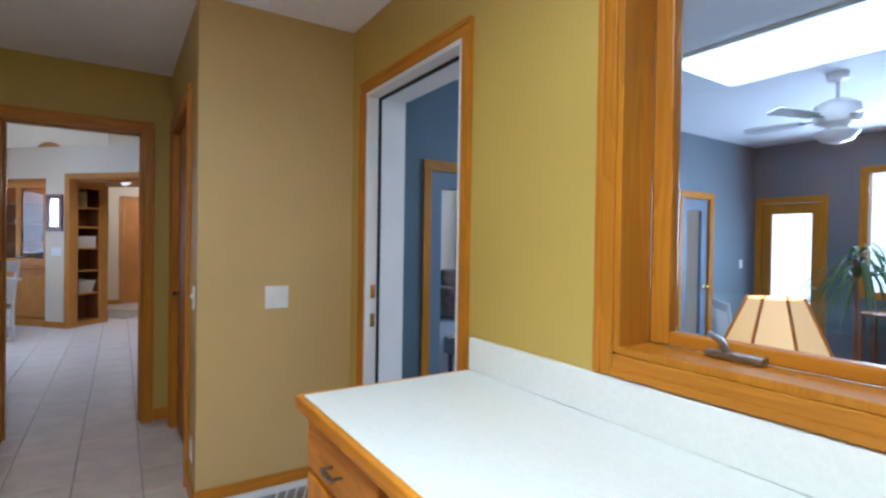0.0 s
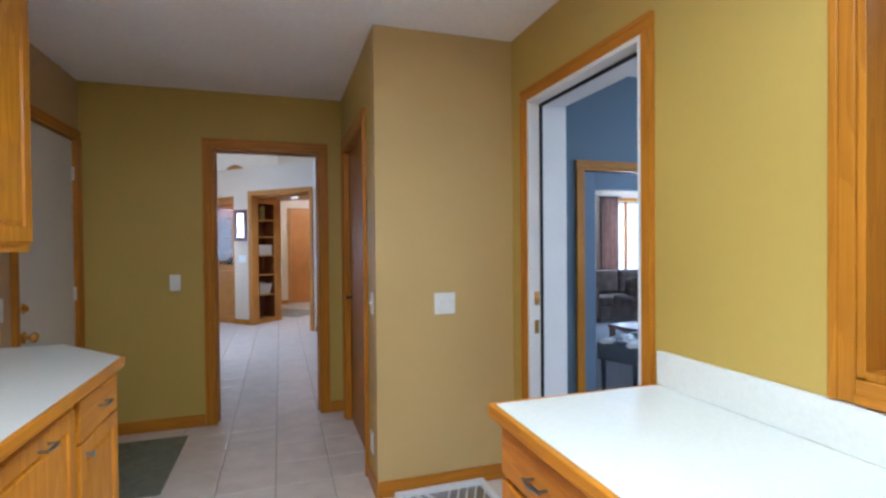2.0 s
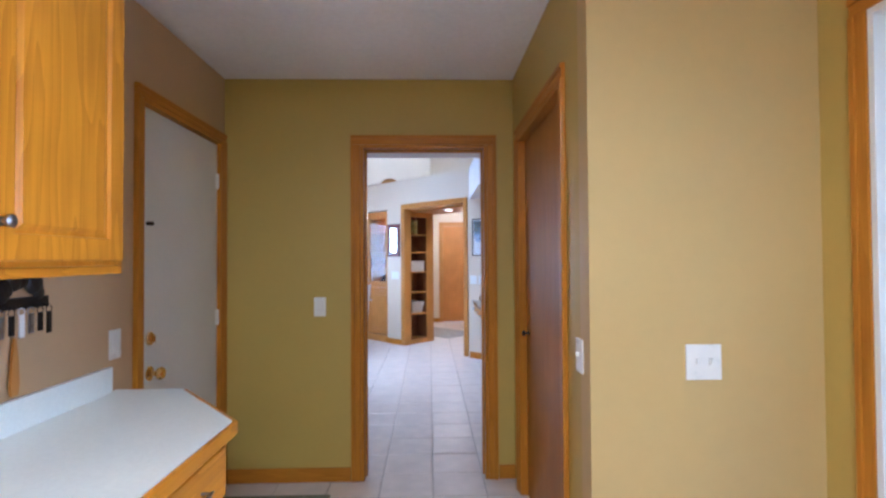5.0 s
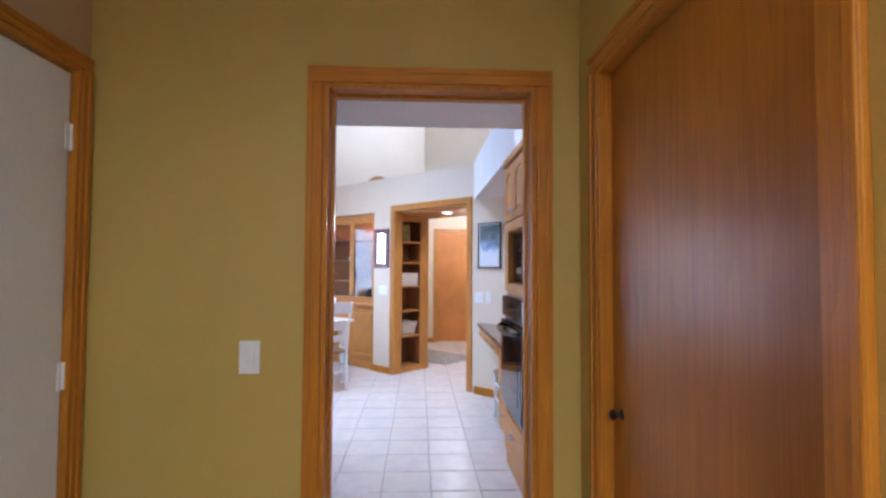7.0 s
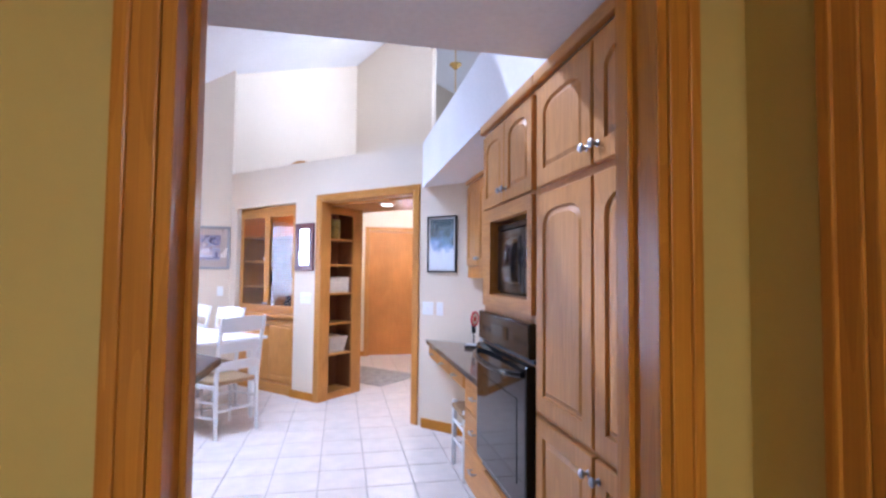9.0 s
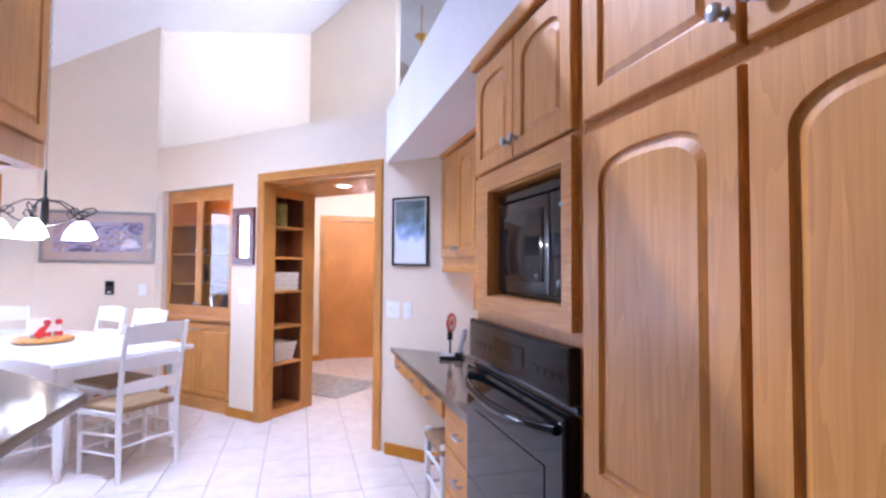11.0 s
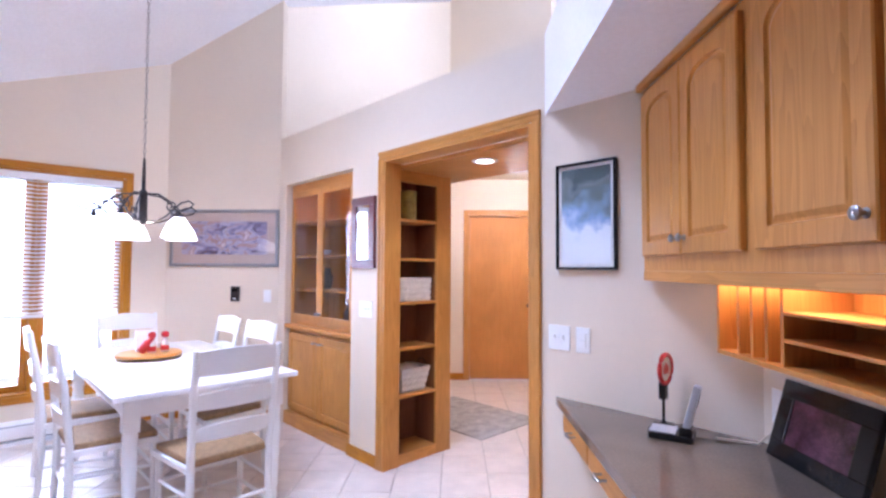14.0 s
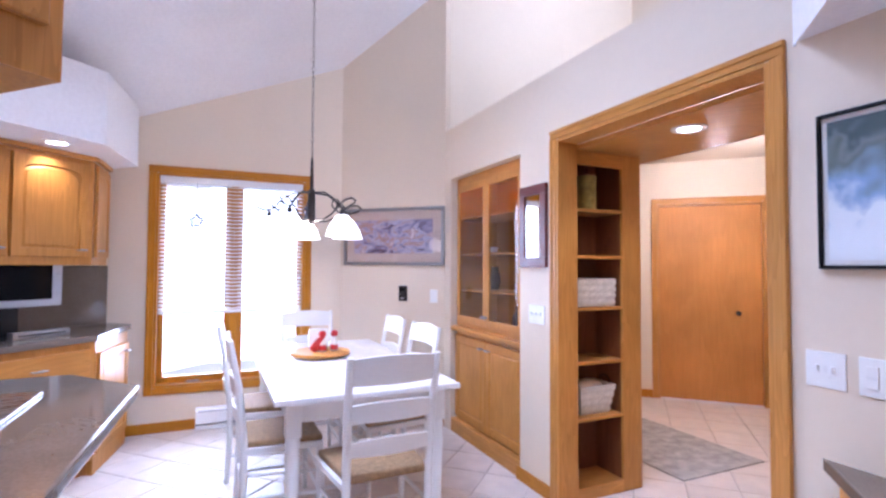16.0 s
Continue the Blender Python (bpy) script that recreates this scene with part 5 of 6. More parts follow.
def scenery(name):
    """A busy wooded landscape print in violet, blue and brown."""
    m = material(name, (1, 1, 1), 0.45)
    n, l = m.node_tree.nodes, m.node_tree.links
    tc, mp, ns, ramp = n.new("ShaderNodeTexCoord"), n.new("ShaderNodeMapping"), n.new("ShaderNodeTexNoise"), n.new("ShaderNodeValToRGB")
    mp.inputs["Scale"].default_value = (0.8, 1, 1.5)
    ns.inputs["Scale"].default_value, ns.inputs["Detail"].default_value, ns.inputs["Distortion"].default_value = 9, 8, 1.2
    l.new(tc.outputs["Object"], mp.inputs[0])
    l.new(mp.outputs[0], ns.inputs["Vector"])
    l.new(ns.outputs["Fac"], ramp.inputs[0])
    r = ramp.color_ramp
    r.elements[0].position, r.elements[0].color = 0.32, (0.07, 0.05, 0.10, 1)
    r.elements[1].position, r.elements[1].color = 0.70, (0.62, 0.55, 0.60, 1)
    for at, c in ((0.42, (0.24, 0.22, 0.36, 1)), (0.50, (0.44, 0.43, 0.58, 1)), (0.56, (0.34, 0.22, 0.20, 1)), (0.63, (0.46, 0.34, 0.36, 1))):
        r.elements.new(at).color = c
    l.new(ramp.outputs[0], n["Principled BSDF"].inputs["Base Color"])
    return m


MDK = along((1.935, DS - 1.985), (2.6, DS - 2.65))
dk = lambda x: (x - 1.935) / ROOT2
MOUNT = material("warm_mount_board", (0.52, 0.42, 0.36), 0.8, spread=0.03)
WHITEBOARD = material("white_mount_board", (0.78, 0.78, 0.76), 0.8, spread=0.03)
framed("poster", "black framed waterfall poster in blue, green and white", MDK @ Matrix.Translation((dk(2.09), 0, 1.625)), 0.305, 0.495, 0.012, BLACK, WHITEBOARD, 0.016, painting("waterfall_print", (0.07, 0.11, 0.12), (0.30, 0.44, 0.66), (0.84, 0.88, 0.92), 13))
mir = framed("small_mirror", "small mirror in a dark red cherry frame", MDG @ Matrix.Translation((dx(0.832), 0, 1.635)), 0.285, 0.515, 0.062, CHERRY, IRON, 0.001, material("mirror_silver", (0.9, 0.9, 0.9), 0.02, metal=1.0, spread=0.0, fine=0.0, rough_spread=0.01), "mirror")
plate(MDG @ Matrix.Translation((dx(0.85), 0, 1.085)), "white double toggle switch below the mirror", 3, "toggle")
plate(MDK @ Matrix.Translation((dk(1.985), 0, 1.055)), "white double toggle switch beside the opening", 2, "toggle")
plate(MDK @ Matrix.Translation((dk(2.075), 0, 1.055)), "white rocker light switch beside the opening")
MPW = along((CX, CY), (P_HUT[0], CY))
framed("landscape_print", "wide framed landscape print in violet and brown", MPW @ Matrix.Translation((-0.64 - CX, 0, 1.65)), 1.01, 0.525, 0.028, PEWTER, MOUNT, 0.082, scenery("landscape"))
plate(MPW @ Matrix.Translation((-0.235 - CX, 0, 1.118)), "white rocker light switch below the print")
th = thing("wall_thermostat", "dark grey wall thermostat", "thermostat", MPW @ Matrix.Translation((-0.53 - CX, 0, 1.137)))
part("case", box((-0.038, -0.024, -0.068), (0.038, 0, 0.068), 0.004), IRON, th)
part("display", box((-0.024, -0.026, 0.02), (0.024, -0.023, 0.05)), BLACKGLASS, th)
part("slider", box((-0.016, -0.029, -0.05), (0.016, -0.023, -0.038), 0.002), PLASTIC, th)
baseboard((P_HUT[0] + 0.53 * 1.415 + 0.07, DS - (P_HUT[0] + 0.53 * 1.415 + 0.07)), (P_OPL[0] - 0.045, DS - P_OPL[0] + 0.045))
baseboard((CX, CY), (P_HUT[0], CY))
baseboard((1.94, DS - 1.99), (2.57, DS - 2.62))
baseboard((2.578, 7.3), (2.578, 6.56))
baseboard(WA, WB)

# ---- hall ----
MHN = along((-0.13, HY), (4.2, HY))
casing("door_7", MHN, 1.79, 2.77, 2.05, "oak casing round the hall closet door", stop=False, mats=(CAB, CAB_X))
door = thing("hall_door", "birch veneer flush door with a dark knob, closed", "door", MHN @ Matrix.Translation((1.809, 0.02, 0.01)))
part("leaf", box((0, 0, 0), (0.942, 0.04, 2.018), 0.003), HALLVENEER, door)
part("door_knob", lathe(bmesh.new(), [(0.024, 0), (0.024, 0.004), (0.010, 0.010), (0.010, 0.03), (0.022, 0.04), (0.022, 0.05), (0.010, 0.056)], Matrix.Translation((0.73, 0, 0.91)) @ Matrix.Rotation(radians(90), 4, "X"), 14), IRON, door, "dark bronze knob", True)
plate(MHN @ Matrix.Translation((2.93, 0, 1.1)), "white rocker switch beside the hall door")
baseboard((-0.13, HY), (1.60, HY))
baseboard((2.71, HY), (4.2, HY))
RUGGREY = material("grey_woven_rug", (0.40, 0.38, 0.36), 0.95, spread=0.3, scale=12, fine=0.25, bump=0.9, bump_scale=180)
rug = thing("hall_rug", "grey woven rug on the hall floor", "rug", pose(1.60, 10.27, 0.001, 0, 0, 45))
part("rug", box((-0.40, -0.55, 0), (0.40, 0.55, 0.012), 0.004), RUGGREY, rug)

# ---- bay window ----
MW = along(WA, WB)
win = casing("window_2", MW, W0, W1, WZ1, "oak framed tall window with a lowered blind", depth=0.14, sill=WZ0, stop=False, width=0.062, mats=(TRIM, TRIM_X))
mid = (W0 + W1) / 2
part("mullion", box((mid - 0.03, 0.03, WZ0 + 0.016), (mid + 0.03, 0.12, WZ1 - 0.016), 0.003), TRIM, win)
for a, b in ((W0 + 0.016, mid - 0.03), (mid + 0.03, W1 - 0.016)):
    for lo, hi, mm in (((a, 0.07, WZ0 + 0.016), (a + 0.045, 0.11, WZ1 - 0.016), TRIM), ((b - 0.045, 0.07, WZ0 + 0.016), (b, 0.11, WZ1 - 0.016), TRIM), ((a + 0.045, 0.07, WZ0 + 0.016), (b - 0.045, 0.11, WZ0 + 0.07), TRIM_X), ((a + 0.045, 0.07, WZ1 - 0.066), (b - 0.045, 0.11, WZ1 - 0.016), TRIM_X)):
        part("sash", box(lo, hi, 0.003), mm, win)
    g = part("pane", box((a + 0.04, 0.088, WZ0 + 0.06), (b - 0.04, 0.092, WZ1 - 0.06)), PANE, win)
    g.visible_shadow = False
    part("crank_handle", box(((a + b) / 2 - 0.05, 0.035, WZ0 + 0.0165), ((a + b) / 2 + 0.05, 0.065, WZ0 + 0.03), 0.005), PEWTER, win)
blind = thing("slatted_blind", "white slatted window blind lowered over the upper panes", "blind", MW)
part("head_rail", box((W0 + 0.02, 0.0, WZ1 - 0.075), (W1 - 0.02, 0.05, WZ1 - 0.018), 0.004), WHITE, blind)
BZ = 0.98
ns = 34
slat = box((W0 + 0.024, -0.020, -0.0012), (W1 - 0.024, 0.020, 0.0012))
first = part("slat", slat, WHITE, blind, m=pose(0, 0.03, BZ + 0.03, 24, 0, 0))
for i in range(1, ns):
    o = new("slat", first.data)
    o.parent, o.matrix_basis = blind, pose(0, 0.03, BZ + 0.03 + i * (WZ1 - 0.085 - BZ - 0.03) / (ns - 1), 24, 0, 0)
part("bottom_rail", box((W0 + 0.024, 0.012, BZ - 0.012), (W1 - 0.024, 0.048, BZ + 0.014), 0.003), WHITE, blind)
for x in (W0 + 0.14, mid, W1 - 0.14):
    part("cord", tube(bmesh.new(), [(x, 0.005, BZ), (x, 0.005, WZ1 - 0.08)], 0.0015, 5), WHITE, blind)
star = thing("star_ornament", "small dark outlined star hung at the window", "ornament", MW @ Matrix.Translation((W0 + 0.30, -0.035, 1.755)))
pts = [((0.065 if k % 2 == 0 else 0.03) * math.sin(math.pi * k / 5), 0, (0.065 if k % 2 == 0 else 0.03) * math.cos(math.pi * k / 5)) for k in range(11)]
part("star", tube(bmesh.new(), pts, 0.013, 6), BLACKSATIN, star)
part("thread", tube(bmesh.new(), [(0, 0, 0.06), (0, 0.025, 0.33)], 0.001, 5), IRON, star)
heat = thing("baseboard_heater", "white metal baseboard heater under the window", "heater", MW @ Matrix.Translation((0.66, 0, 0.002)))
part("case", prism(bmesh.new(), [(-0.015, 0.03), (-0.065, 0.05), (-0.065, 0.15), (-0.045, 0.18), (-0.015, 0.18)], 0, 0.95, Matrix(((0, 0, 1, 0), (1, 0, 0, 0), (0, 1, 0, 0), (0, 0, 0, 1)))), WHITE, heat)
part("grille", box((0.02, -0.069, 0.145), (0.93, -0.060, 0.155)), PEWTER, heat)
part("foot", box((0.0, -0.06, 0.0), (0.95, -0.015, 0.03)), WHITE, heat)
view = part("backdrop", box((-3.2, 3.2, -1.5), (4.8, 3.25, 4.5)), DAYPANEL, m=MW)
tagged(view, "bright overcast daylight outside the window", "backdrop", "", "structure")

# ---- dining table, chairs and what stands on it ----
MT = pose(-0.405, 8.815, 0, 0, 0, 135)   # x along the table
table = thing("dining_table", "white painted farmhouse table with turned legs, worn edges", "table", MT)
TABLETOP = material("worn_white_table_paint", (0.78, 0.77, 0.77), 0.22, spread=0.06, scale=7, fine=0.08, stretch=(0.3, 1, 1))
part("tabletop", box((-0.875, -0.472, 0.732), (0.875, 0.472, 0.762), 0.006), TABLETOP, table)
for lo, hi in (((-0.74, -0.40, 0.63), (0.74, -0.378, 0.7315)), ((-0.74, 0.378, 0.63), (0.74, 0.40, 0.7315)), ((-0.80, -0.34, 0.63), (-0.778, 0.34, 0.7315)), ((0.778, -0.34, 0.63), (0.80, 0.34, 0.7315))):
    part("apron", box(lo, hi, 0.003), WHITE, table)
for sx in (-1, 1):
    for sy in (-1, 1):
        bm = bmesh.new()
        mm = Matrix.Translation((0.775 * sx, 0.375 * sy, 0))
        solid(bm, (-0.037, -0.037, 0.56), (0.037, 0.037, 0.7312), mm, 0.004)
        lathe(bm, [(0.018, 0.0), (0.024, 0.03), (0.020, 0.07), (0.030, 0.10), (0.026, 0.12), (0.036, 0.45), (0.030, 0.50), (0.037, 0.53), (0.032, 0.56)], mm, 16)
        part("leg", bm, WHITE, table, smooth=True)


def dining_chair(m):
    """Ladder-back chair; the back stands at y=0, the seat runs to +y."""
    root = thing("dining_chair", "white painted ladder-back chair with a woven rush seat", "chair", m, "chairs round the table")
    bm = bmesh.new()
    prism(bm, [(-0.19, 0.0), (0.19, 0.0), (0.23, 0.40), (-0.23, 0.40)], 0.425, 0.462, bevel=0.012)
    part("seat", bm, RUSH, root, "woven rush seat")
    for s in (-1, 1):
        part("seat_rail", box((-0.02, 0.0, 0.40), (0.0, 0.40, 0.432), 0.004), WHITE, root, m=Matrix.Translation((0.19 * s + (0.02 if s > 0 else 0), 0, 0)) @ pose(0, 0, 0, 0, 0, -5.7 * s))
        part("back_post", tube(bmesh.new(), [(0.195 * s, -0.015, 0), (0.195 * s, 0.0, 0.25), (0.195 * s, 0.0, 0.46), (0.20 * s, -0.03, 0.75), (0.205 * s, -0.075, 0.99)], [0.015, 0.019, 0.019, 0.018, 0.014], 10), WHITE, root, smooth=True)
        part("front_leg", tube(bmesh.new(), [(0.215 * s, 0.385, 0), (0.215 * s, 0.385, 0.43)], [0.014, 0.019], 10), WHITE, root, smooth=True)
        for z in (0.17, 0.29):
            part("stretcher", tube(bmesh.new(), [(0.195 * s, -0.003, z), (0.215 * s, 0.385, z - 0.02)], 0.010, 8), WHITE, root)
    part("seat_rail", box((-0.21, 0.385, 0.40), (0.21, 0.402, 0.432), 0.004), WHITE, root)
    for z in (0.16, 0.27):
        part("stretcher", tube(bmesh.new(), [(-0.215, 0.385, z), (0.215, 0.385, z)], 0.010, 8), WHITE, root)
    part("stretcher", tube(bmesh.new(), [(-0.195, 0.0, 0.22), (0.195, 0.0, 0.22)], 0.010, 8), WHITE, root)
    for z0, h, lean in ((0.865, 0.115, -0.058), (0.70, 0.075, -0.028), (0.55, 0.065, -0.012)):
        bm = bmesh.new()
        n = 12
        cols = []
        for i in range(n + 1):
            u = -1 + 2 * i / n
            x, bow, rise = 0.192 * u, -0.028 * (1 - u * u), 0.015 * (1 - u * u)
            col = []
            for y, z in ((-0.008, 0), (0.008, 0), (0.008, h + rise), (-0.008, h + rise)):
                col.append(bm.verts.new((x, lean + bow + y - 0.12 * (z - h / 2), z0 + z)))
            cols.append(col)
        for a, b in zip(cols, cols[1:]):
            for k in range(4):
                bm.faces.new((a[k], a[(k + 1) % 4], b[(k + 1) % 4], b[k]))
        bm.faces.new(cols[0]), bm.faces.new(cols[-1][::-1])
        part("back_slat", bm, WHITE, root, smooth=True)
    return root


chair = dining_chair(pose(0.375, 8.035, 0, 0, 0, 47))
for x, y, a in ((-0.355, 9.43, 134), (0.05, 9.06, 137), (-0.625, 8.215, -44), (-1.13, 8.665, -47), (-1.16, 9.56, 226)):
    copy_thing(chair, pose(x, y, 0, 0, 0, a))

tray = thing("lazy_susan", "round pale wooden turntable on the table", "tray", pose(-0.60, 8.92, 0.762))
part("foot", lathe(bmesh.new(), [(0.10, 0.001), (0.10, 0.012)], steps=24), CAB_X, tray)
part("plate", lathe(bmesh.new(), [(0.17, 0.013), (0.20, 0.017), (0.20, 0.032), (0.196, 0.036), (0.185, 0.034)], steps=40), CAB_X, tray, smooth=True)
CLEAR = material("clear_bottle_body", (0.70, 0.66, 0.64), 0.15, spread=0.15, scale=20)
for k, (x, y, rot) in enumerate(((-0.57, 8.90, 0), (-0.515, 8.96, 0))):
    b = thing("condiment_bottle", "small bottle with a round red cap on the turntable", "bottle", pose(x, y, 0.798), "bottles on the turntable")
    part("bottle", lathe(bmesh.new(), [(0.025, 0), (0.027, 0.006), (0.026, 0.055), (0.018, 0.078), (0.012, 0.09), (0.012, 0.098)], steps=18), CLEAR, b, smooth=True)
    part("label_band", lathe(bmesh.new(), [(0.0275, 0.010), (0.0278, 0.012), (0.0275, 0.045)], steps=18), RED, b, "red label", True)
    part("cap", lathe(bmesh.new(), [(0.013, 0.0985), (0.022, 0.104), (0.025, 0.118), (0.022, 0.132), (0.010, 0.14)], steps=18), RED, b, "round red cap", True)
sq = thing("sauce_bottle", "red tapered squeeze bottle lying against the others", "bottle", pose(-0.635, 8.87, 0.799, 0, 38, 20))
part("bottle", lathe(bmesh.new(), [(0.026, 0.012), (0.028, 0.02), (0.028, 0.08), (0.014, 0.12), (0.006, 0.15)], steps=18), RED, sq, smooth=True)
nap = thing("napkin_holder", "white paper napkins in a holder on the turntable", "napkin holder", pose(-0.66, 8.98, 0.798, 0, 0, 40))
part("holder", box((-0.06, -0.03, 0), (0.06, 0.03, 0.02), 0.003), PEWTER, nap)
for k in range(5):
    part("napkin", box((-0.065, -0.022 + k * 0.009, 0.0205), (0.065, -0.016 + k * 0.009, 0.14), 0.002), PLASTIC, nap)

# ---- chandelier over the table ----
CHX, CHY = -0.525, 8.69
ch = thing("chandelier", "dark iron scroll chandelier with frosted glass bell shades", "chandelier", pose(CHX, CHY, 0, 0, 0, 24))
part("canopy", lathe(bmesh.new(), [(0.065, vault(CHX) - 0.03), (0.06, vault(CHX) - 0.045), (0.02, vault(CHX) - 0.06), (0.008, vault(CHX) - 0.075)][::-1] + [(0.065, vault(CHX) + 0.03)], steps=20), IRON, ch, smooth=True)
zt, zb = vault(CHX) - 0.07, 2.08
n = 46
for i in range(n):
    z = zb + (zt - zb) * (i + 0.5) / n
    r = (zt - zb) / n * 0.62
    loop = [(0.008 * math.cos(a), 0, z + r * math.sin(a)) if i % 2 else (0, 0.008 * math.cos(a), z + r * math.sin(a)) for a in [2 * math.pi * k / 8 for k in range(9)]]
    part("chain_link", tube(bmesh.new(), loop, 0.0016, 5), IRON, ch)
part("stem", lathe(bmesh.new(), [(0.01, 1.86), (0.012, 1.90), (0.009, 2.05), (0.006, 2.08)], steps=12), IRON, ch, smooth=True)
part("column", lathe(bmesh.new(), [(0.012, 1.645), (0.024, 1.66), (0.026, 1.68), (0.024, 1.84), (0.026, 1.86), (0.014, 1.875)], steps=16), IRON, ch, smooth=True)
for ang in (37.5, 109.5, 181.5, 253.5, 325.5):
    c, s = math.cos(radians(ang)), math.sin(radians(ang))
    P = lambda r, z: (c * r * 1.13, s * r * 1.13, z)
    bm = bmesh.new()
    tube(bm, [P(0.02, 1.85), P(0.10, 1.845), P(0.17, 1.80), P(0.21, 1.745), P(0.26, 1.735), P(0.31, 1.755), P(0.33, 1.775), P(0.30, 1.795), P(0.25, 1.785), P(0.20, 1.745), P(0.15, 1.70), P(0.09, 1.67), P(0.03, 1.668)], 0.006, 7)
    part("arm", bm, IRON, ch, smooth=True)
    part("ring", tube(bmesh.new(), [P(0.185 + 0.028 * math.cos(a), 1.765 + 0.028 * math.sin(a)) for a in [2 * math.pi * k / 12 for k in range(13)]], 0.005, 6), IRON, ch)
    part("cup", lathe(bmesh.new(), [(0.03, 1.68), (0.018, 1.69), (0.014, 1.715), (0.006, 1.74)], Matrix.Translation((c * 0.265, s * 0.265, 0.0)), 14), IRON, ch, smooth=True)
    part("shade", lathe(bmesh.new(), [(0.100, 1.565), (0.094, 1.578), (0.080, 1.62), (0.052, 1.665), (0.034, 1.69)], Matrix.Translation((c * 0.265, s * 0.265, 0.0)), 20), FROST, ch, "frosted white bell shade, lit", True)

# ---- island ----
isl = thing("kitchen_island", "oak kitchen island with a dark stone top", "island")
outline = [(-1.15, 5.35), (0.61, 5.35), (0.61, 6.33), (-0.36, 7.38), (-0.80, 7.42), (-1.15, 7.05)]
inner_l = [(-1.05, 5.55), (0.33, 5.55), (0.33, 6.16), (-0.45, 7.06), (-0.78, 7.12), (-1.05, 6.9)]
part("body", prism(bmesh.new(), inner_l, 0.0, 0.878), CAB, isl)
part("stone_top", prism(bmesh.new(), outline, 0.879, 0.919, bevel=0.008), STONE, isl, "dark polished stone top")
cook = thing("cooktop", "stainless steel cooktop set into the island", "cooktop", pose(-0.62, 6.72, 0.92, 0, 0, 45))
part("tray", box((-0.36, -0.26, 0), (0.36, 0.26, 0.012), 0.005), STEEL, cook)
for x in (-0.18, 0.18):
    for y in (-0.12, 0.12):
        part("burner", lathe(bmesh.new(), [(0.05, 0.0125), (0.05, 0.022), (0.03, 0.027)], Matrix.Translation((x, y, 0)), 18), IRON, cook)
        part("grate", tube(bmesh.new(), [(x - 0.1, y, 0.014), (x - 0.09, y, 0.04), (x + 0.09, y, 0.04), (x + 0.1, y, 0.014)], 0.006, 6), IRON, cook)
hood = thing("range_hood", "oak panelled range hood over the island", "range hood")
bm = bmesh.new()
for lo, hi in (((-0.75, 5.98, 1.75), (0.32, 6.05, 2.9)), ((-0.75, 6.58, 1.75), (0.32, 6.65, 2.9)), ((-0.75, 6.05, 1.75), (-0.68, 6.58, 2.9)), ((0.25, 6.05, 1.75), (0.32, 6.58, 2.9))):
    solid(bm, lo, hi)
bmesh.ops.remove_doubles(bm, verts=bm.verts, dist=0.0005)
part("shell", bm, CAB, hood)
part("filter", box((-0.68, 6.05, 1.80), (0.25, 6.58, 1.82)), IRON, hood, "black mesh filter")
part("panel", panel_door(0.60, 0.85, 0, 0.06), CAB, hood, m=along((0.341, 6.015), (0.341, 7)) @ Matrix.Translation((0, 0, 1.85)))
part("duct", box((-0.5, 6.08, 2.9), (0.1, 6.55, 3.45)), CEILING, hood)

# ---- far cabinets on the west wall ----
MF = along((-1.91, 6.95), (-1.91, 9))
fb = cabinet("far_base_cabinet", "oak base cabinet with drawers under a stone top", MF, 1.33, 0.60, 0, 0.874, CAB, 0.1)
for x, w in ((0.03, 0.62), (0.67, 0.62)):
    for z, h in ((0.66, 0.17), (0.40, 0.24), (0.13, 0.25)):
        dr = hung(fb, "drawer", drawer_front(w, h), CAB_X, x, z)
        pull(dr, w / 2, h / 2)
fe = thing("angled_end_cabinet", "narrow oak base cabinet set at an angle", "cabinet", along((-1.91, 8.285), (-2.29, 8.80)))
fl = dist((-1.91, 8.285), (-2.29, 8.80))
part("body", prism(bmesh.new(), [(0.0, 0.002), (fl - 0.01, 0.002), (fl - 0.04, 0.13), (0.1, 0.46)], 0.0, 0.874), CAB, fe)
dr = hung(fe, "door", panel_door(fl - 0.07, 0.66), CAB, 0.03, 0.13, -0.019)
pull(dr, fl - 0.15, 0.6, size=0.03)
ft = thing("far_worktop", "dark stone worktop with matching splashback", "countertop")
part("slab", prism(bmesh.new(), [(-1.885, 6.95), (-1.885, 8.28), (-2.28, 8.815), (-2.518, 8.80), (-2.518, 6.95)], 0.876, 0.915, bevel=0.005), STONE, ft)
part("splashback", box((-2.526, 6.95, 0.916), (-2.512, 8.78, 1.372)), STONE, ft)
MFU = along((-2.19, 6.95), (-2.19, 9))
fu = thing("far_wall_cabinet", "oak wall cabinet with arched doors and an angled end", "cabinet", MFU)
part("body", prism(bmesh.new(), [(0.0, 0.0), (1.48, 0.0), (1.80, 0.30), (1.80, 0.332), (0.0, 0.332)], 1.375, 2.115), CAB, fu)
for x, w in ((0.03, 0.45), (0.50, 0.45), (0.97, 0.47)):
    dr = hung(fu, "door", panel_door(w, 0.655, 0.055), CAB, x, 1.43)
    pull(dr, w - 0.05, 0.05, size=0.03)
ea = along((1.485, -0.002), (1.79, 0.286))
dr = part("door", panel_door(0.36, 0.655, 0.04, 0.05), CAB, fu, m=ea @ Matrix.Translation((0.03, -0.021, 1.43)))
pull(dr, 0.05, 0.05, size=0.03)
part("cornice", box((0, -0.028, 2.115), (1.49, 0.0, 2.147), 0.008), CAB_X, fu)
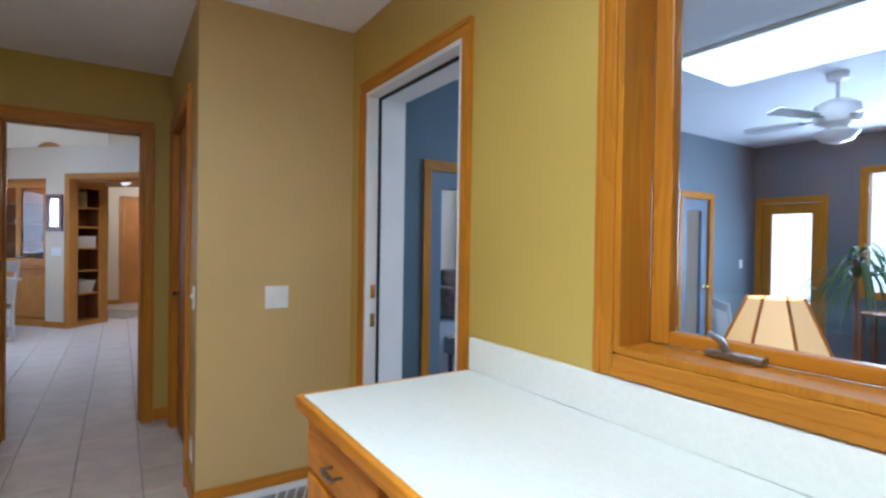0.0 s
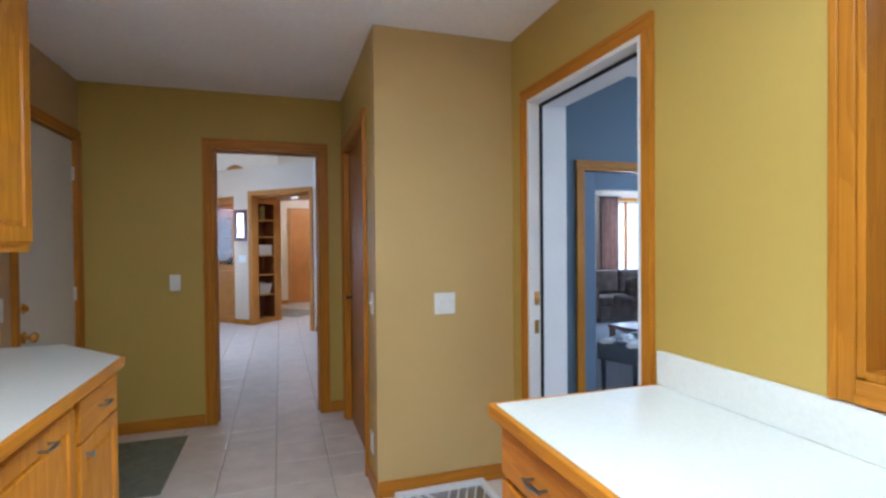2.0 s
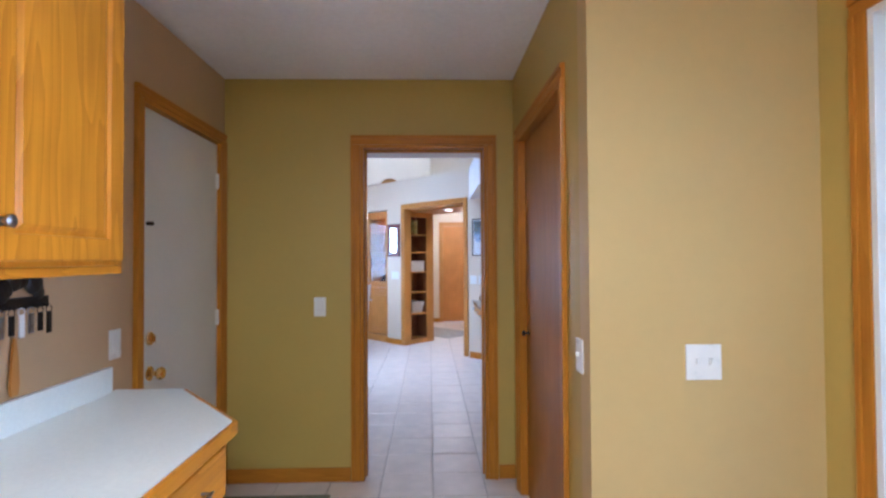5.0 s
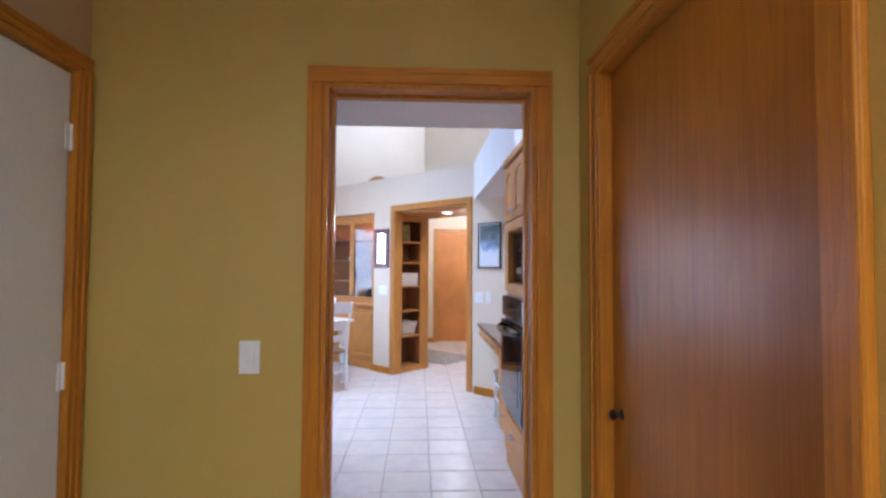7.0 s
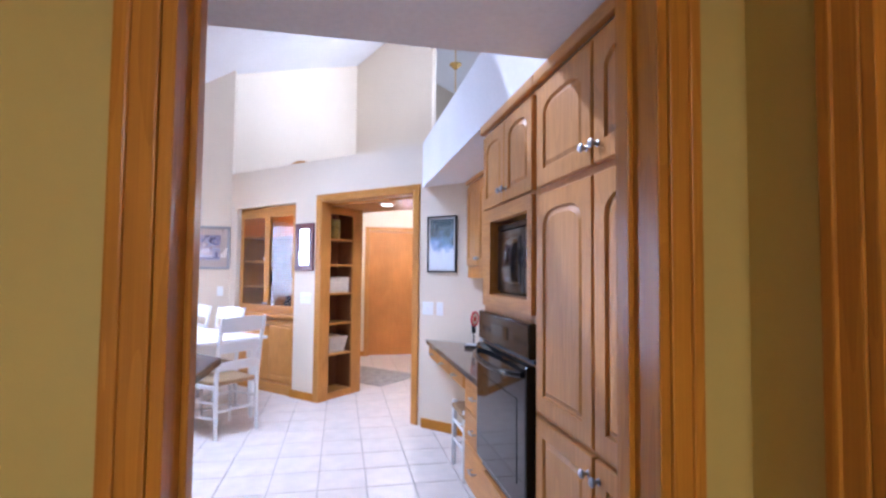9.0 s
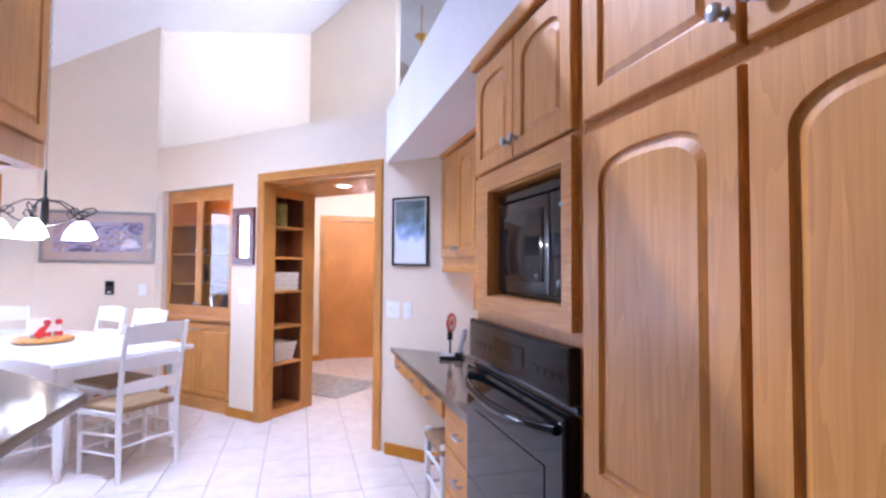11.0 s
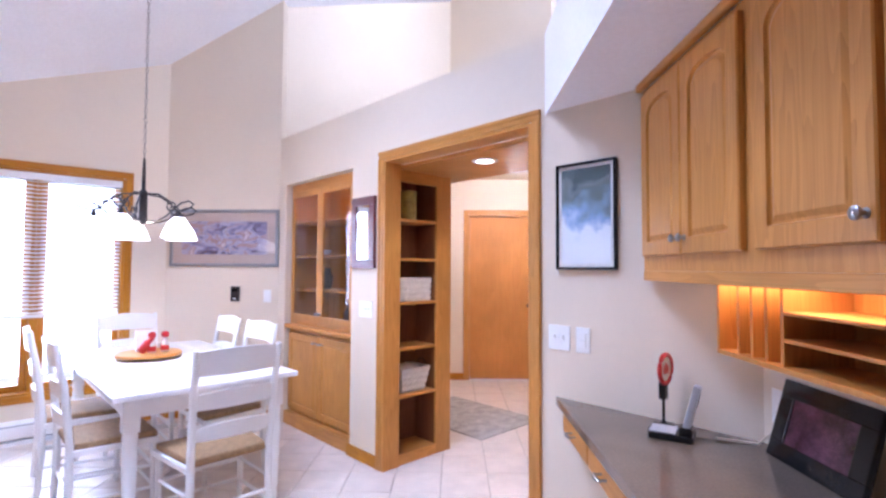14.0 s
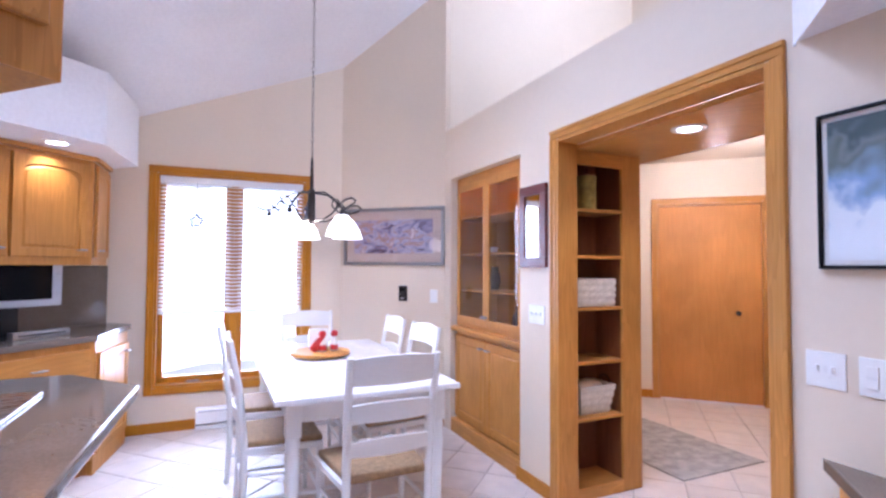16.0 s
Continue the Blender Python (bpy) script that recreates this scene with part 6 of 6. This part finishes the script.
part("cornice", box((0, -0.028, 2.115), (0.44, 0.0, 2.147), 0.008), CAB_X, fu, m=ea)
bm = bmesh.new()
prism(bm, [(-1.75, 6.95), (-1.75, 8.2), (-2.22, 8.79), (-2.528, 8.79), (-2.528, 6.95)], SOF, 2.62)
tagged(part("ceiling_soffit_west", bm, CEILING), "white lowered ceiling over the far cabinets", "ceiling", "", "structure")
d2 = copy_thing(dn, pose(-1.98, 8.05, SOF))
tagged(d2, "white recessed downlight in the soffit, lit")
tv = thing("television", "small flat television with a silver bezel on the worktop", "television", along((-2.22, 7.66), (-2.22, 9)) @ Matrix.Translation((0, 0, 0.916)))
part("bezel", box((0.0, 0.0, 0.19), (0.60, 0.05, 0.515), 0.008), SILVER, tv)
part("screen", box((0.02, -0.003, 0.235), (0.535, 0.002, 0.50)), BLACKGLASS, tv)
part("neck", box((0.25, 0.01, 0.02), (0.35, 0.04, 0.195), 0.006), BLACK, tv)
part("foot", box((0.15, -0.06, 0.0), (0.45, 0.12, 0.02), 0.006), BLACK, tv)
dvd = thing("disc_player", "slim silver disc player below the television", "disc player", along((-2.08, 7.90), (-2.08, 9)) @ Matrix.Translation((0, 0, 0.916)))
part("case", box((0.0, 0.0, 0.0), (0.33, 0.055, 0.045), 0.004), PEWTER, dvd)
part("slot", box((0.03, -0.002, 0.02), (0.30, 0.001, 0.028)), BLACK, dvd)

# ---- ledge ornament and stairwell pendant ----
orn = thing("arched_ornament", "half-round carved wooden ornament on the plant ledge", "ornament", along((0.52, 10.08), (1.2, 9.4)) @ Matrix.Translation((0, 0, LEDGE)))
arc = [(0.24 + 0.25 * math.cos(a), 0.17 * math.sin(a)) for a in [math.pi * k / 16 for k in range(17)]]
part("arch", prism(bmesh.new(), arc + [(0.06, 0.0), (0.12, 0.06), (0.24, 0.09), (0.36, 0.06), (0.42, 0.0)], -0.02, 0.02, Matrix(((1, 0, 0, 0), (0, 0, 1, 0), (0, 1, 0, 0), (0, 0, 0, 1)))), CAB_X, orn)
pen = thing("stairwell_pendant", "thin brass pendant rod hanging in the stairwell", "pendant lamp", pose(3.0, 11.4, 0))
part("rod", tube(bmesh.new(), [(0, 0, 2.9), (0, 0, 5.30)], 0.010, 8), BRASS, pen)
part("canopy", lathe(bmesh.new(), [(0.015, 4.70), (0.07, 4.76), (0.10, 4.78), (0.10, 4.80), (0.012, 4.82)], steps=18), BRASS, pen, smooth=True)
part("bowl", lathe(bmesh.new(), [(0.02, 2.75), (0.16, 2.80), (0.19, 2.88), (0.012, 2.92)], steps=20), BRASS, pen, smooth=True)

# Unseen light base, added to go with the hall fill.
hl = thing("hall_ceiling_light", "white flush ceiling light base added in the hall, unseen", "ceiling light", pose(2.1, 10.6, 2.50))
part("base", lathe(bmesh.new(), [(0.13, -0.025), (0.14, -0.012), (0.14, -0.001)], steps=24), WHITE, hl, smooth=True)

# ---- sunroom: doors and windows ----
SLATEDOOR = material("slate_blue_door_paint", (0.15, 0.19, 0.25), 0.4, spread=0.05, scale=4, fine=0.03)


def glazed_door(name, label, m, w, mat, stile=0.115, bottom=0.22, knob_side=1):
    root = thing(name, label, "door", m)
    h = 2.02
    for lo, hi in (((0, 0, 0), (stile, 0.042, h)), ((w - stile, 0, 0), (w, 0.042, h))):
        part("stile", box(lo, hi, 0.004), mat, root)
    for lo, hi in (((stile, 0, 0), (w - stile, 0.042, bottom)), ((stile, 0, h - 0.14), (w - stile, 0.042, h))):
        part("rail", box(lo, hi, 0.004), mat, root)
    g = part("pane", box((stile - 0.005, 0.018, bottom - 0.005), (w - stile + 0.005, 0.023, h - 0.135)), PANE, root)
    g.visible_shadow = False
    x = w - 0.055 if knob_side > 0 else 0.055
    bm = lathe(bmesh.new(), [(0.026, 0), (0.026, 0.004), (0.011, 0.010), (0.011, 0.03), (0.026, 0.042), (0.024, 0.056), (0.010, 0.062)], Matrix.Translation((x, 0, 0.93)) @ Matrix.Rotation(radians(90), 4, "X"), 16)
    part("door_knob", bm, BRASS, root, "brass knob", True)
    return root


MSN = along((2.9, SY), (SX1, SY), SF)
casing("door_8", MSN, 0.81, 1.95, 2.05, "honey oak casing round a glazed door", stop=False)
glazed_door("living_room_door", "slate blue painted door with one large glass pane", MSN @ Matrix.Translation((0.83, 0.02, 0.01)), 1.10, SLATEDOOR)
casing("door_9", MSN, 4.33, 4.95, 2.05, "honey oak casing round a glazed door", stop=False)
glazed_door("far_glazed_door", "slate blue painted door with a tall glass pane", MSN @ Matrix.Translation((4.35, 0.02, 0.01)), 0.58, SLATEDOOR, 0.13, 0.35)
MSE = along((SX1, SY), (SX1, -3.6), SF)
casing("door_10", MSE, 0.09, 0.80, 2.05, "honey oak casing round the garden door", stop=False)
glazed_door("garden_door", "oak garden door with a tall glass pane", MSE @ Matrix.Translation((0.11, 0.02, 0.01)), 0.67, TRIM, 0.10, 0.25)
sw = casing("window_3", MSE, 1.24, 2.9, 2.20 - SF, "honey oak framed sunroom window", sill=0.78 - SF, stop=False)
g = part("pane", box((1.25, 0.05, 0.94), (2.89, 0.055, 2.34)), PANE, sw)
g.visible_shadow = False
part("mullion", box((2.05, 0.03, 0.946), (2.09, 0.08, 2.334), 0.003), TRIM, sw)
for name, lo, hi in (("backdrop_east", (13.0, -6, -2), (13.05, 9, 5)), ("backdrop_north", (4, 12.4, -2), (16, 12.45, 2.38))):
    tagged(part(name, box(lo, hi), DAYPANEL), "bright overcast daylight outside the windows", "backdrop", "", "structure")
plate(MSN @ Matrix.Translation((5.72, 0, 1.22)), "white switch plate on the slate blue wall")

# ---- sunroom: ceiling fan and light ----
fan = thing("ceiling_fan", "white ceiling fan with a bowl light, at rest", "ceiling fan", pose(6.29, 1.80, 0))
part("canopy", lathe(bmesh.new(), [(0.03, SH - 0.07), (0.07, SH - 0.05), (0.075, SH - 0.001)], steps=20), WHITE, fan, smooth=True)
part("rod", lathe(bmesh.new(), [(0.014, SH - 0.20), (0.014, SH - 0.07)], steps=10), WHITE, fan)
part("motor", lathe(bmesh.new(), [(0.06, SH - 0.42), (0.14, SH - 0.39), (0.16, SH - 0.34), (0.15, SH - 0.25), (0.08, SH - 0.21), (0.02, SH - 0.20)], steps=24), WHITE, fan, smooth=True)
part("light_bowl", lathe(bmesh.new(), [(0.02, SH - 0.55), (0.11, SH - 0.52), (0.15, SH - 0.46), (0.06, SH - 0.42)], steps=24), PLASTIC, fan, "white glass bowl", True)
for k in range(5):
    a = 20 + 72 * k
    bm = bmesh.new()
    prism(bm, [(0.22, -0.055), (0.62, -0.072), (0.66, -0.05), (0.66, 0.05), (0.62, 0.072), (0.22, 0.055)], -0.004, 0.004, pose(0, 0, SH - 0.35, 10, 0, 0))
    b = part("blade", bm, WHITE, fan, m=pose(0, 0, 0, 0, 0, a))
    part("bracket", box((0.13, -0.02, SH - 0.358), (0.26, 0.02, SH - 0.35), 0.002), PEWTER, b)
fl = thing("fluorescent_ceiling_light", "large white fluorescent ceiling light, lit", "ceiling light", pose(5.32, 1.31, SH))
part("housing", box((-0.36, -1.0, -0.03), (0.36, 1.0, -0.001), 0.004), WHITE, fl)
part("diffuser", box((-0.34, -0.98, -0.105), (0.34, 0.98, -0.031), 0.03), glow("fluorescent_diffuser", (0.95, 0.98, 1.0), 2.8), fl, "glowing white diffuser")

# ---- sunroom: lamp table by the window, chairs, plant ----
tb = thing("round_side_table", "white round side table below the window", "table", pose(3.75, 0.86, 0))
part("tabletop", lathe(bmesh.new(), [(0.40, 0.60), (0.42, 0.605), (0.42, 0.622), (0.41, 0.628)], steps=40), WHITE, tb, smooth=True)
part("pedestal", lathe(bmesh.new(), [(0.20, SF), (0.18, SF + 0.03), (0.05, SF + 0.06), (0.035, 0.3), (0.05, 0.55), (0.12, 0.5995)], steps=24), WHITE, tb, smooth=True)
tl = thing("table_lamp", "table lamp with an amber panelled shade, lit", "lamp", pose(3.56, 1.02, 0.629))
part("base", lathe(bmesh.new(), [(0.07, 0.0), (0.07, 0.012), (0.03, 0.03), (0.045, 0.10), (0.02, 0.18), (0.008, 0.22), (0.008, 0.34)], steps=20), IRON, tl, smooth=True)
SHADE = glow("amber_parchment_shade", (1.0, 0.62, 0.27), 0.85)
bm = bmesh.new()
for k in range(8):
    a0, a1 = 2 * math.pi * k / 8, 2 * math.pi * (k + 1) / 8
    v = [bm.verts.new((r * math.cos(a), r * math.sin(a), z)) for r, z, a in ((0.20, 0.245, a0), (0.20, 0.245, a1), (0.09, 0.485, a1), (0.09, 0.485, a0))]
    bm.faces.new(v)
bmesh.ops.remove_doubles(bm, verts=bm.verts, dist=0.001)
part("shade", bm, SHADE, tl, "amber parchment shade panels")
for k in range(8):
    a = 2 * math.pi * k / 8
    part("rib", tube(bmesh.new(), [(0.202 * math.cos(a), 0.202 * math.sin(a), 0.243), (0.092 * math.cos(a), 0.092 * math.sin(a), 0.487)], 0.006, 6), CAB, tl)
GREENFRUIT = material("green_fruit", (0.25, 0.32, 0.10), 0.4, spread=0.2, scale=14)
bowl = thing("fruit_bowl", "shallow bowl on the side table", "bowl", pose(3.92, 0.70, 0.629))
part("bowl", lathe(bmesh.new(), [(0.05, 0), (0.06, 0.01), (0.12, 0.05), (0.15, 0.08), (0.14, 0.08), (0.05, 0.02)], steps=24), PLASTIC, bowl, smooth=True)
for k in range(7):
    a = k * 0.9
    f = thing("green_apple", "green apple in the bowl", "fruit", pose(3.92 + (0.07 * math.cos(a) if k else 0), 0.70 + (0.07 * math.sin(a) if k else 0), 0.72 + (0.05 if k == 0 else 0)), "apples in the bowl")
    bm = bmesh.new()
    bmesh.ops.create_icosphere(bm, subdivisions=3, radius=0.045, matrix=Matrix.Diagonal((1, 1, 0.9, 1)))
    part("apple", bm, GREENFRUIT, f, smooth=True)


def slat_chair(m):
    root = thing("slatted_chair", "white painted chair with an upright slatted back", "chair", m, "white slatted chairs")
    part("seat", box((-0.21, 0.0, 0.43), (0.21, 0.42, 0.46), 0.008), WHITE, root)
    for x in (-0.19, 0.19):
        part("back_post", tube(bmesh.new(), [(x, 0, 0), (x, 0, 0.45), (x, -0.07, 0.92)], 0.018, 8), WHITE, root)
        part("leg", tube(bmesh.new(), [(x, 0.39, 0), (x, 0.39, 0.43)], 0.018, 8), WHITE, root)
    part("top_rail", box((-0.22, -0.085, 0.86), (0.22, -0.06, 0.94), 0.006), WHITE, root)
    part("low_rail", box((-0.18, -0.022, 0.54), (0.18, -0.002, 0.57), 0.004), WHITE, root)
    for k in range(6):
        x = -0.14 + k * 0.056
        part("slat", tube(bmesh.new(), [(x, -0.012, 0.56), (x, -0.07, 0.88)], 0.008, 6), WHITE, root)
    return root


sc = slat_chair(pose(5.75, 2.78, SF, 0, 0, 200))
copy_thing(sc, pose(6.35, 2.62, SF, 0, 0, 225))
LEAF = material("palm_leaf_green", (0.07, 0.13, 0.03), 0.4, spread=0.35, scale=9, fine=0.2)
plant = thing("potted_palm", "tall potted plant with long drooping green leaves", "plant", pose(7.7, 2.08, SF))
part("pot", lathe(bmesh.new(), [(0.13, 0), (0.18, 0.28), (0.20, 0.30), (0.17, 0.30), (0.15, 0.26)], steps=24), GLAZE, plant, smooth=True)
part("trunk", tube(bmesh.new(), [(0, 0, 0.25), (0.02, 0.01, 0.8), (-0.01, 0.03, 1.35)], [0.035, 0.028, 0.022], 8), DARKWOOD, plant)
random.seed(8)
for k in range(46):
    a, r, up, w = random.uniform(0, 6.28), random.uniform(0.3, 0.6), random.uniform(0.0, 0.5), random.uniform(0.012, 0.02)
    z0 = random.uniform(1.15, 1.4)
    bm = bmesh.new()
    last = None
    for i in range(7):
        u = i / 6
        d = r * u
        z = z0 + up * u * 1.4 - (0.55 + up) * u * u
        c = Vector((d * math.cos(a), d * math.sin(a), z))
        side = Vector((-math.sin(a), math.cos(a), 0)) * w * (1.0 - 0.95 * u ** 2) * (0.6 + 0.8 * min(1, u * 3))
        pair = [bm.verts.new(c - side), bm.verts.new(c + side), bm.verts.new(c - Vector((0, 0, 0.004)))]
        if last:
            bm.faces.new((last[0], pair[0], pair[2], last[2]))
            bm.faces.new((last[2], pair[2], pair[1], last[1]))
        last = pair
    part("leaf", bm, LEAF, plant, smooth=True)
st = thing("plant_console", "dark wooden console table below the far window", "table", pose(8.68, 1.6, SF))
part("top", box((-0.2, -0.75, 0.70), (0.25, 0.75, 0.74), 0.005), DARKWOOD, st)
for x in (-0.17, 0.2):
    for y in (-0.7, 0.7):
        part("leg", box((x - 0.025, y - 0.025, 0), (x + 0.025, y + 0.025, 0.6995), 0.003), DARKWOOD, st)

# ---- living room seen through the glazed door ----
HIDE = material("black_tufted_leather", (0.02, 0.024, 0.03), 0.4, spread=0.2, scale=12)
PLAID = material("brown_patterned_fabric", (0.16, 0.12, 0.10), 0.85, spread=0.5, scale=9, fine=0.25, bump=0.5)
ot = thing("tufted_bench", "black tufted bench with pale cushion top", "bench", pose(4.80, 4.38, SF, 0, 0, 20))
part("body", box((-0.34, -0.22, 0.31), (0.34, 0.22, 0.48), 0.02), HIDE, ot)
for i in range(4):
    for k in range(3):
        bm = bmesh.new()
        bmesh.ops.create_icosphere(bm, subdivisions=2, radius=0.095, matrix=Matrix.Translation((-0.255 + i * 0.17, -0.147 + k * 0.147, 0.48)) @ Matrix.Diagonal((0.95, 0.8, 0.4, 1)))
        part("tuft", bm, HIDE if (i + k) % 2 else PLASTIC, ot, smooth=True)
for x in (-0.29, 0.29):
    for y in (-0.17, 0.17):
        part("leg", tube(bmesh.new(), [(x, y, 0), (x, y, 0.31)], [0.018, 0.026], 10), HIDE, ot)


def sofa(m, w):
    root = thing("sofa", "brown patterned sofa with loose cushions", "sofa", m)
    part("base", box((0, 0, 0.06), (w, 0.85, 0.30), 0.03), PLAID, root)
    part("back", box((0, 0.62, 0.30), (w, 0.9, 0.88), 0.08), PLAID, root)
    for x in (-0.2, w):
        part("arm", box((x, 0.0, 0.06), (x + 0.2, 0.88, 0.62), 0.07), PLAID, root)
    n = round(w / 0.65)
    for k in range(n):
        part("seat_cushion", box((k * w / n + 0.005, -0.03, 0.305), ((k + 1) * w / n - 0.005, 0.62, 0.46), 0.05), PLAID, root)
        part("back_cushion", box((k * w / n + 0.01, 0.42, 0.46), ((k + 1) * w / n - 0.01, 0.64, 0.92), 0.07), PLAID, root)
    for x in (0.0, w - 0.06):
        for y in (0.05, 0.75):
            part("foot", box((x, y, 0.0), (x + 0.06, y + 0.06, 0.0598)), DARKWOOD, root)
    return root


sofa(along((6.9, 7.9), (9.4, 7.9), SF), 2.2)
sofa(along((6.45, 6.2), (7.5, 5.85), SF), 0.75)["label"] = "brown patterned armchair with a loose cushion"
ct = thing("coffee_table", "dark coffee table with papers on it", "table", pose(5.75, 5.35, SF, 0, 0, 10))
part("tabletop", box((-0.4, -0.25, 0.40), (0.4, 0.25, 0.44), 0.005), DARKWOOD, ct)
for x in (-0.36, 0.36):
    for y in (-0.21, 0.21):
        part("leg", box((x - 0.025, y - 0.025, 0), (x + 0.025, y + 0.025, 0.3995)), DARKWOOD, ct)
pp = thing("paper_stack", "white papers on the coffee table", "papers", pose(5.75, 5.35, SF + 0.4405, 0, 0, 25))
for k in range(3):
    part("sheet", box((-0.14 + k * 0.02, -0.1 - k * 0.01, k * 0.004), (0.14 + k * 0.02, 0.1 - k * 0.01, k * 0.004 + 0.003)), PLASTIC, pp)
lw = casing("window_4", along((2.75, 9.0), (10.2, 9.0), SF), 5.0, 7.4, 2.3, "oak framed living room window", sill=0.76, stop=False)
for x in (5.6, 6.2, 6.8):
    part("mullion", box((x - 0.025, 0.03, 0.776), (x + 0.025, 0.09, 2.284), 0.003), TRIM, lw)
CURTAIN = material("brown_sheer_curtain", (0.30, 0.20, 0.16), 0.9, spread=0.2, scale=8, bump=0.4)
for x0, x1 in ((4.9, 5.35), (7.0, 7.5)):
    bm = bmesh.new()
    lo, hi = [], []
    for i in range(25):
        u = i / 24
        p = (x0 + (x1 - x0) * u, -0.07 - 0.025 * math.sin(u * 30), 0)
        lo.append(bm.verts.new((p[0], p[1], 0.70))), hi.append(bm.verts.new((p[0], p[1], 2.36)))
    for i in range(24):
        bm.faces.new((lo[i], lo[i + 1], hi[i + 1], hi[i]))
    bmesh.ops.solidify(bm, geom=bm.faces[:], thickness=0.004)
    cu = thing("curtain", "brown gathered curtain beside the window", "curtain", along((2.75, 9.0), (10.2, 9.0), SF))
    part("cloth", bm, CURTAIN, cu, smooth=True)
    part("rod", tube(bmesh.new(), [(x0 - 0.05, -0.07, 2.37), (x1 + 0.05, -0.07, 2.37)], 0.012, 8), IRON, cu)

# ---- floor tiles, one by one near the walk ----
TP, TX, TY = 0.308, 1.095, 4.345


def tile_bm(bm, x, y, w, d):
    """A tile whose corner is x, y, with eased edges; top at z=0."""
    e, g = 0.006, 0.0035
    ring = lambda i, z: [bm.verts.new(p) for p in ((x + g + i, y + g + i, z), (x + w - g - i, y + g + i, z), (x + w - g - i, y + d - g - i, z), (x + g + i, y + d - g - i, z))]
    a, b, c = ring(0, -0.0095), ring(0, -0.0025), ring(e, 0.0)
    for p, q in ((a, b), (b, c)):
        for k in range(4):
            bm.faces.new((p[k], p[(k + 1) % 4], q[(k + 1) % 4], q[k]))
    bm.faces.new(c)


floor_set = tagged(thing("floor_tiles", "beige glazed square floor tiles with grey grout", "floor", kind="structure"))
bm = bmesh.new()
tile_bm(bm, 0, 0, TP, TP)
one = bpy.data.meshes.new("tile")
bm.to_mesh(one)
bm.free()
one.materials.append(TILE)
rest = bmesh.new()
count = 0
for i in range(-17, 11):
    for j in range(-20, 25):
        x, y = TX + i * TP, TY + j * TP
        cx, cy = x + TP / 2, y + TP / 2
        laundry = LX0 - 0.2 < cx < LX1 + 0.1 and LY0 < cy < KN + 0.1
        kitchen = -4.1 < cx < 2.75 and KN + 0.1 <= cy < 10.2
        hall = -0.2 < cx < 4.2 and 10.2 <= cy < HY + 0.1
        if not (laundry or kitchen or hall):
            continue
        near = (0.7 < cx < 2.3 and 2.3 < cy < 8.8) or (-1.5 < cx < 2.3 and 7.0 < cy < 9.6) or (0.6 < cx < 2.2 and 8.8 < cy < 11)
        if near and count < 300:
            o = new("tile", one)
            o.parent, o.matrix_basis = floor_set, pose(x, y, random.uniform(-0.0006, 0.0004), random.uniform(-0.12, 0.12), random.uniform(-0.12, 0.12), 0)
            count += 1
        else:
            tile_bm(rest, x, y, TP, TP)
tagged(part("tile_field", rest, TILE, floor_set), kind="stuff")
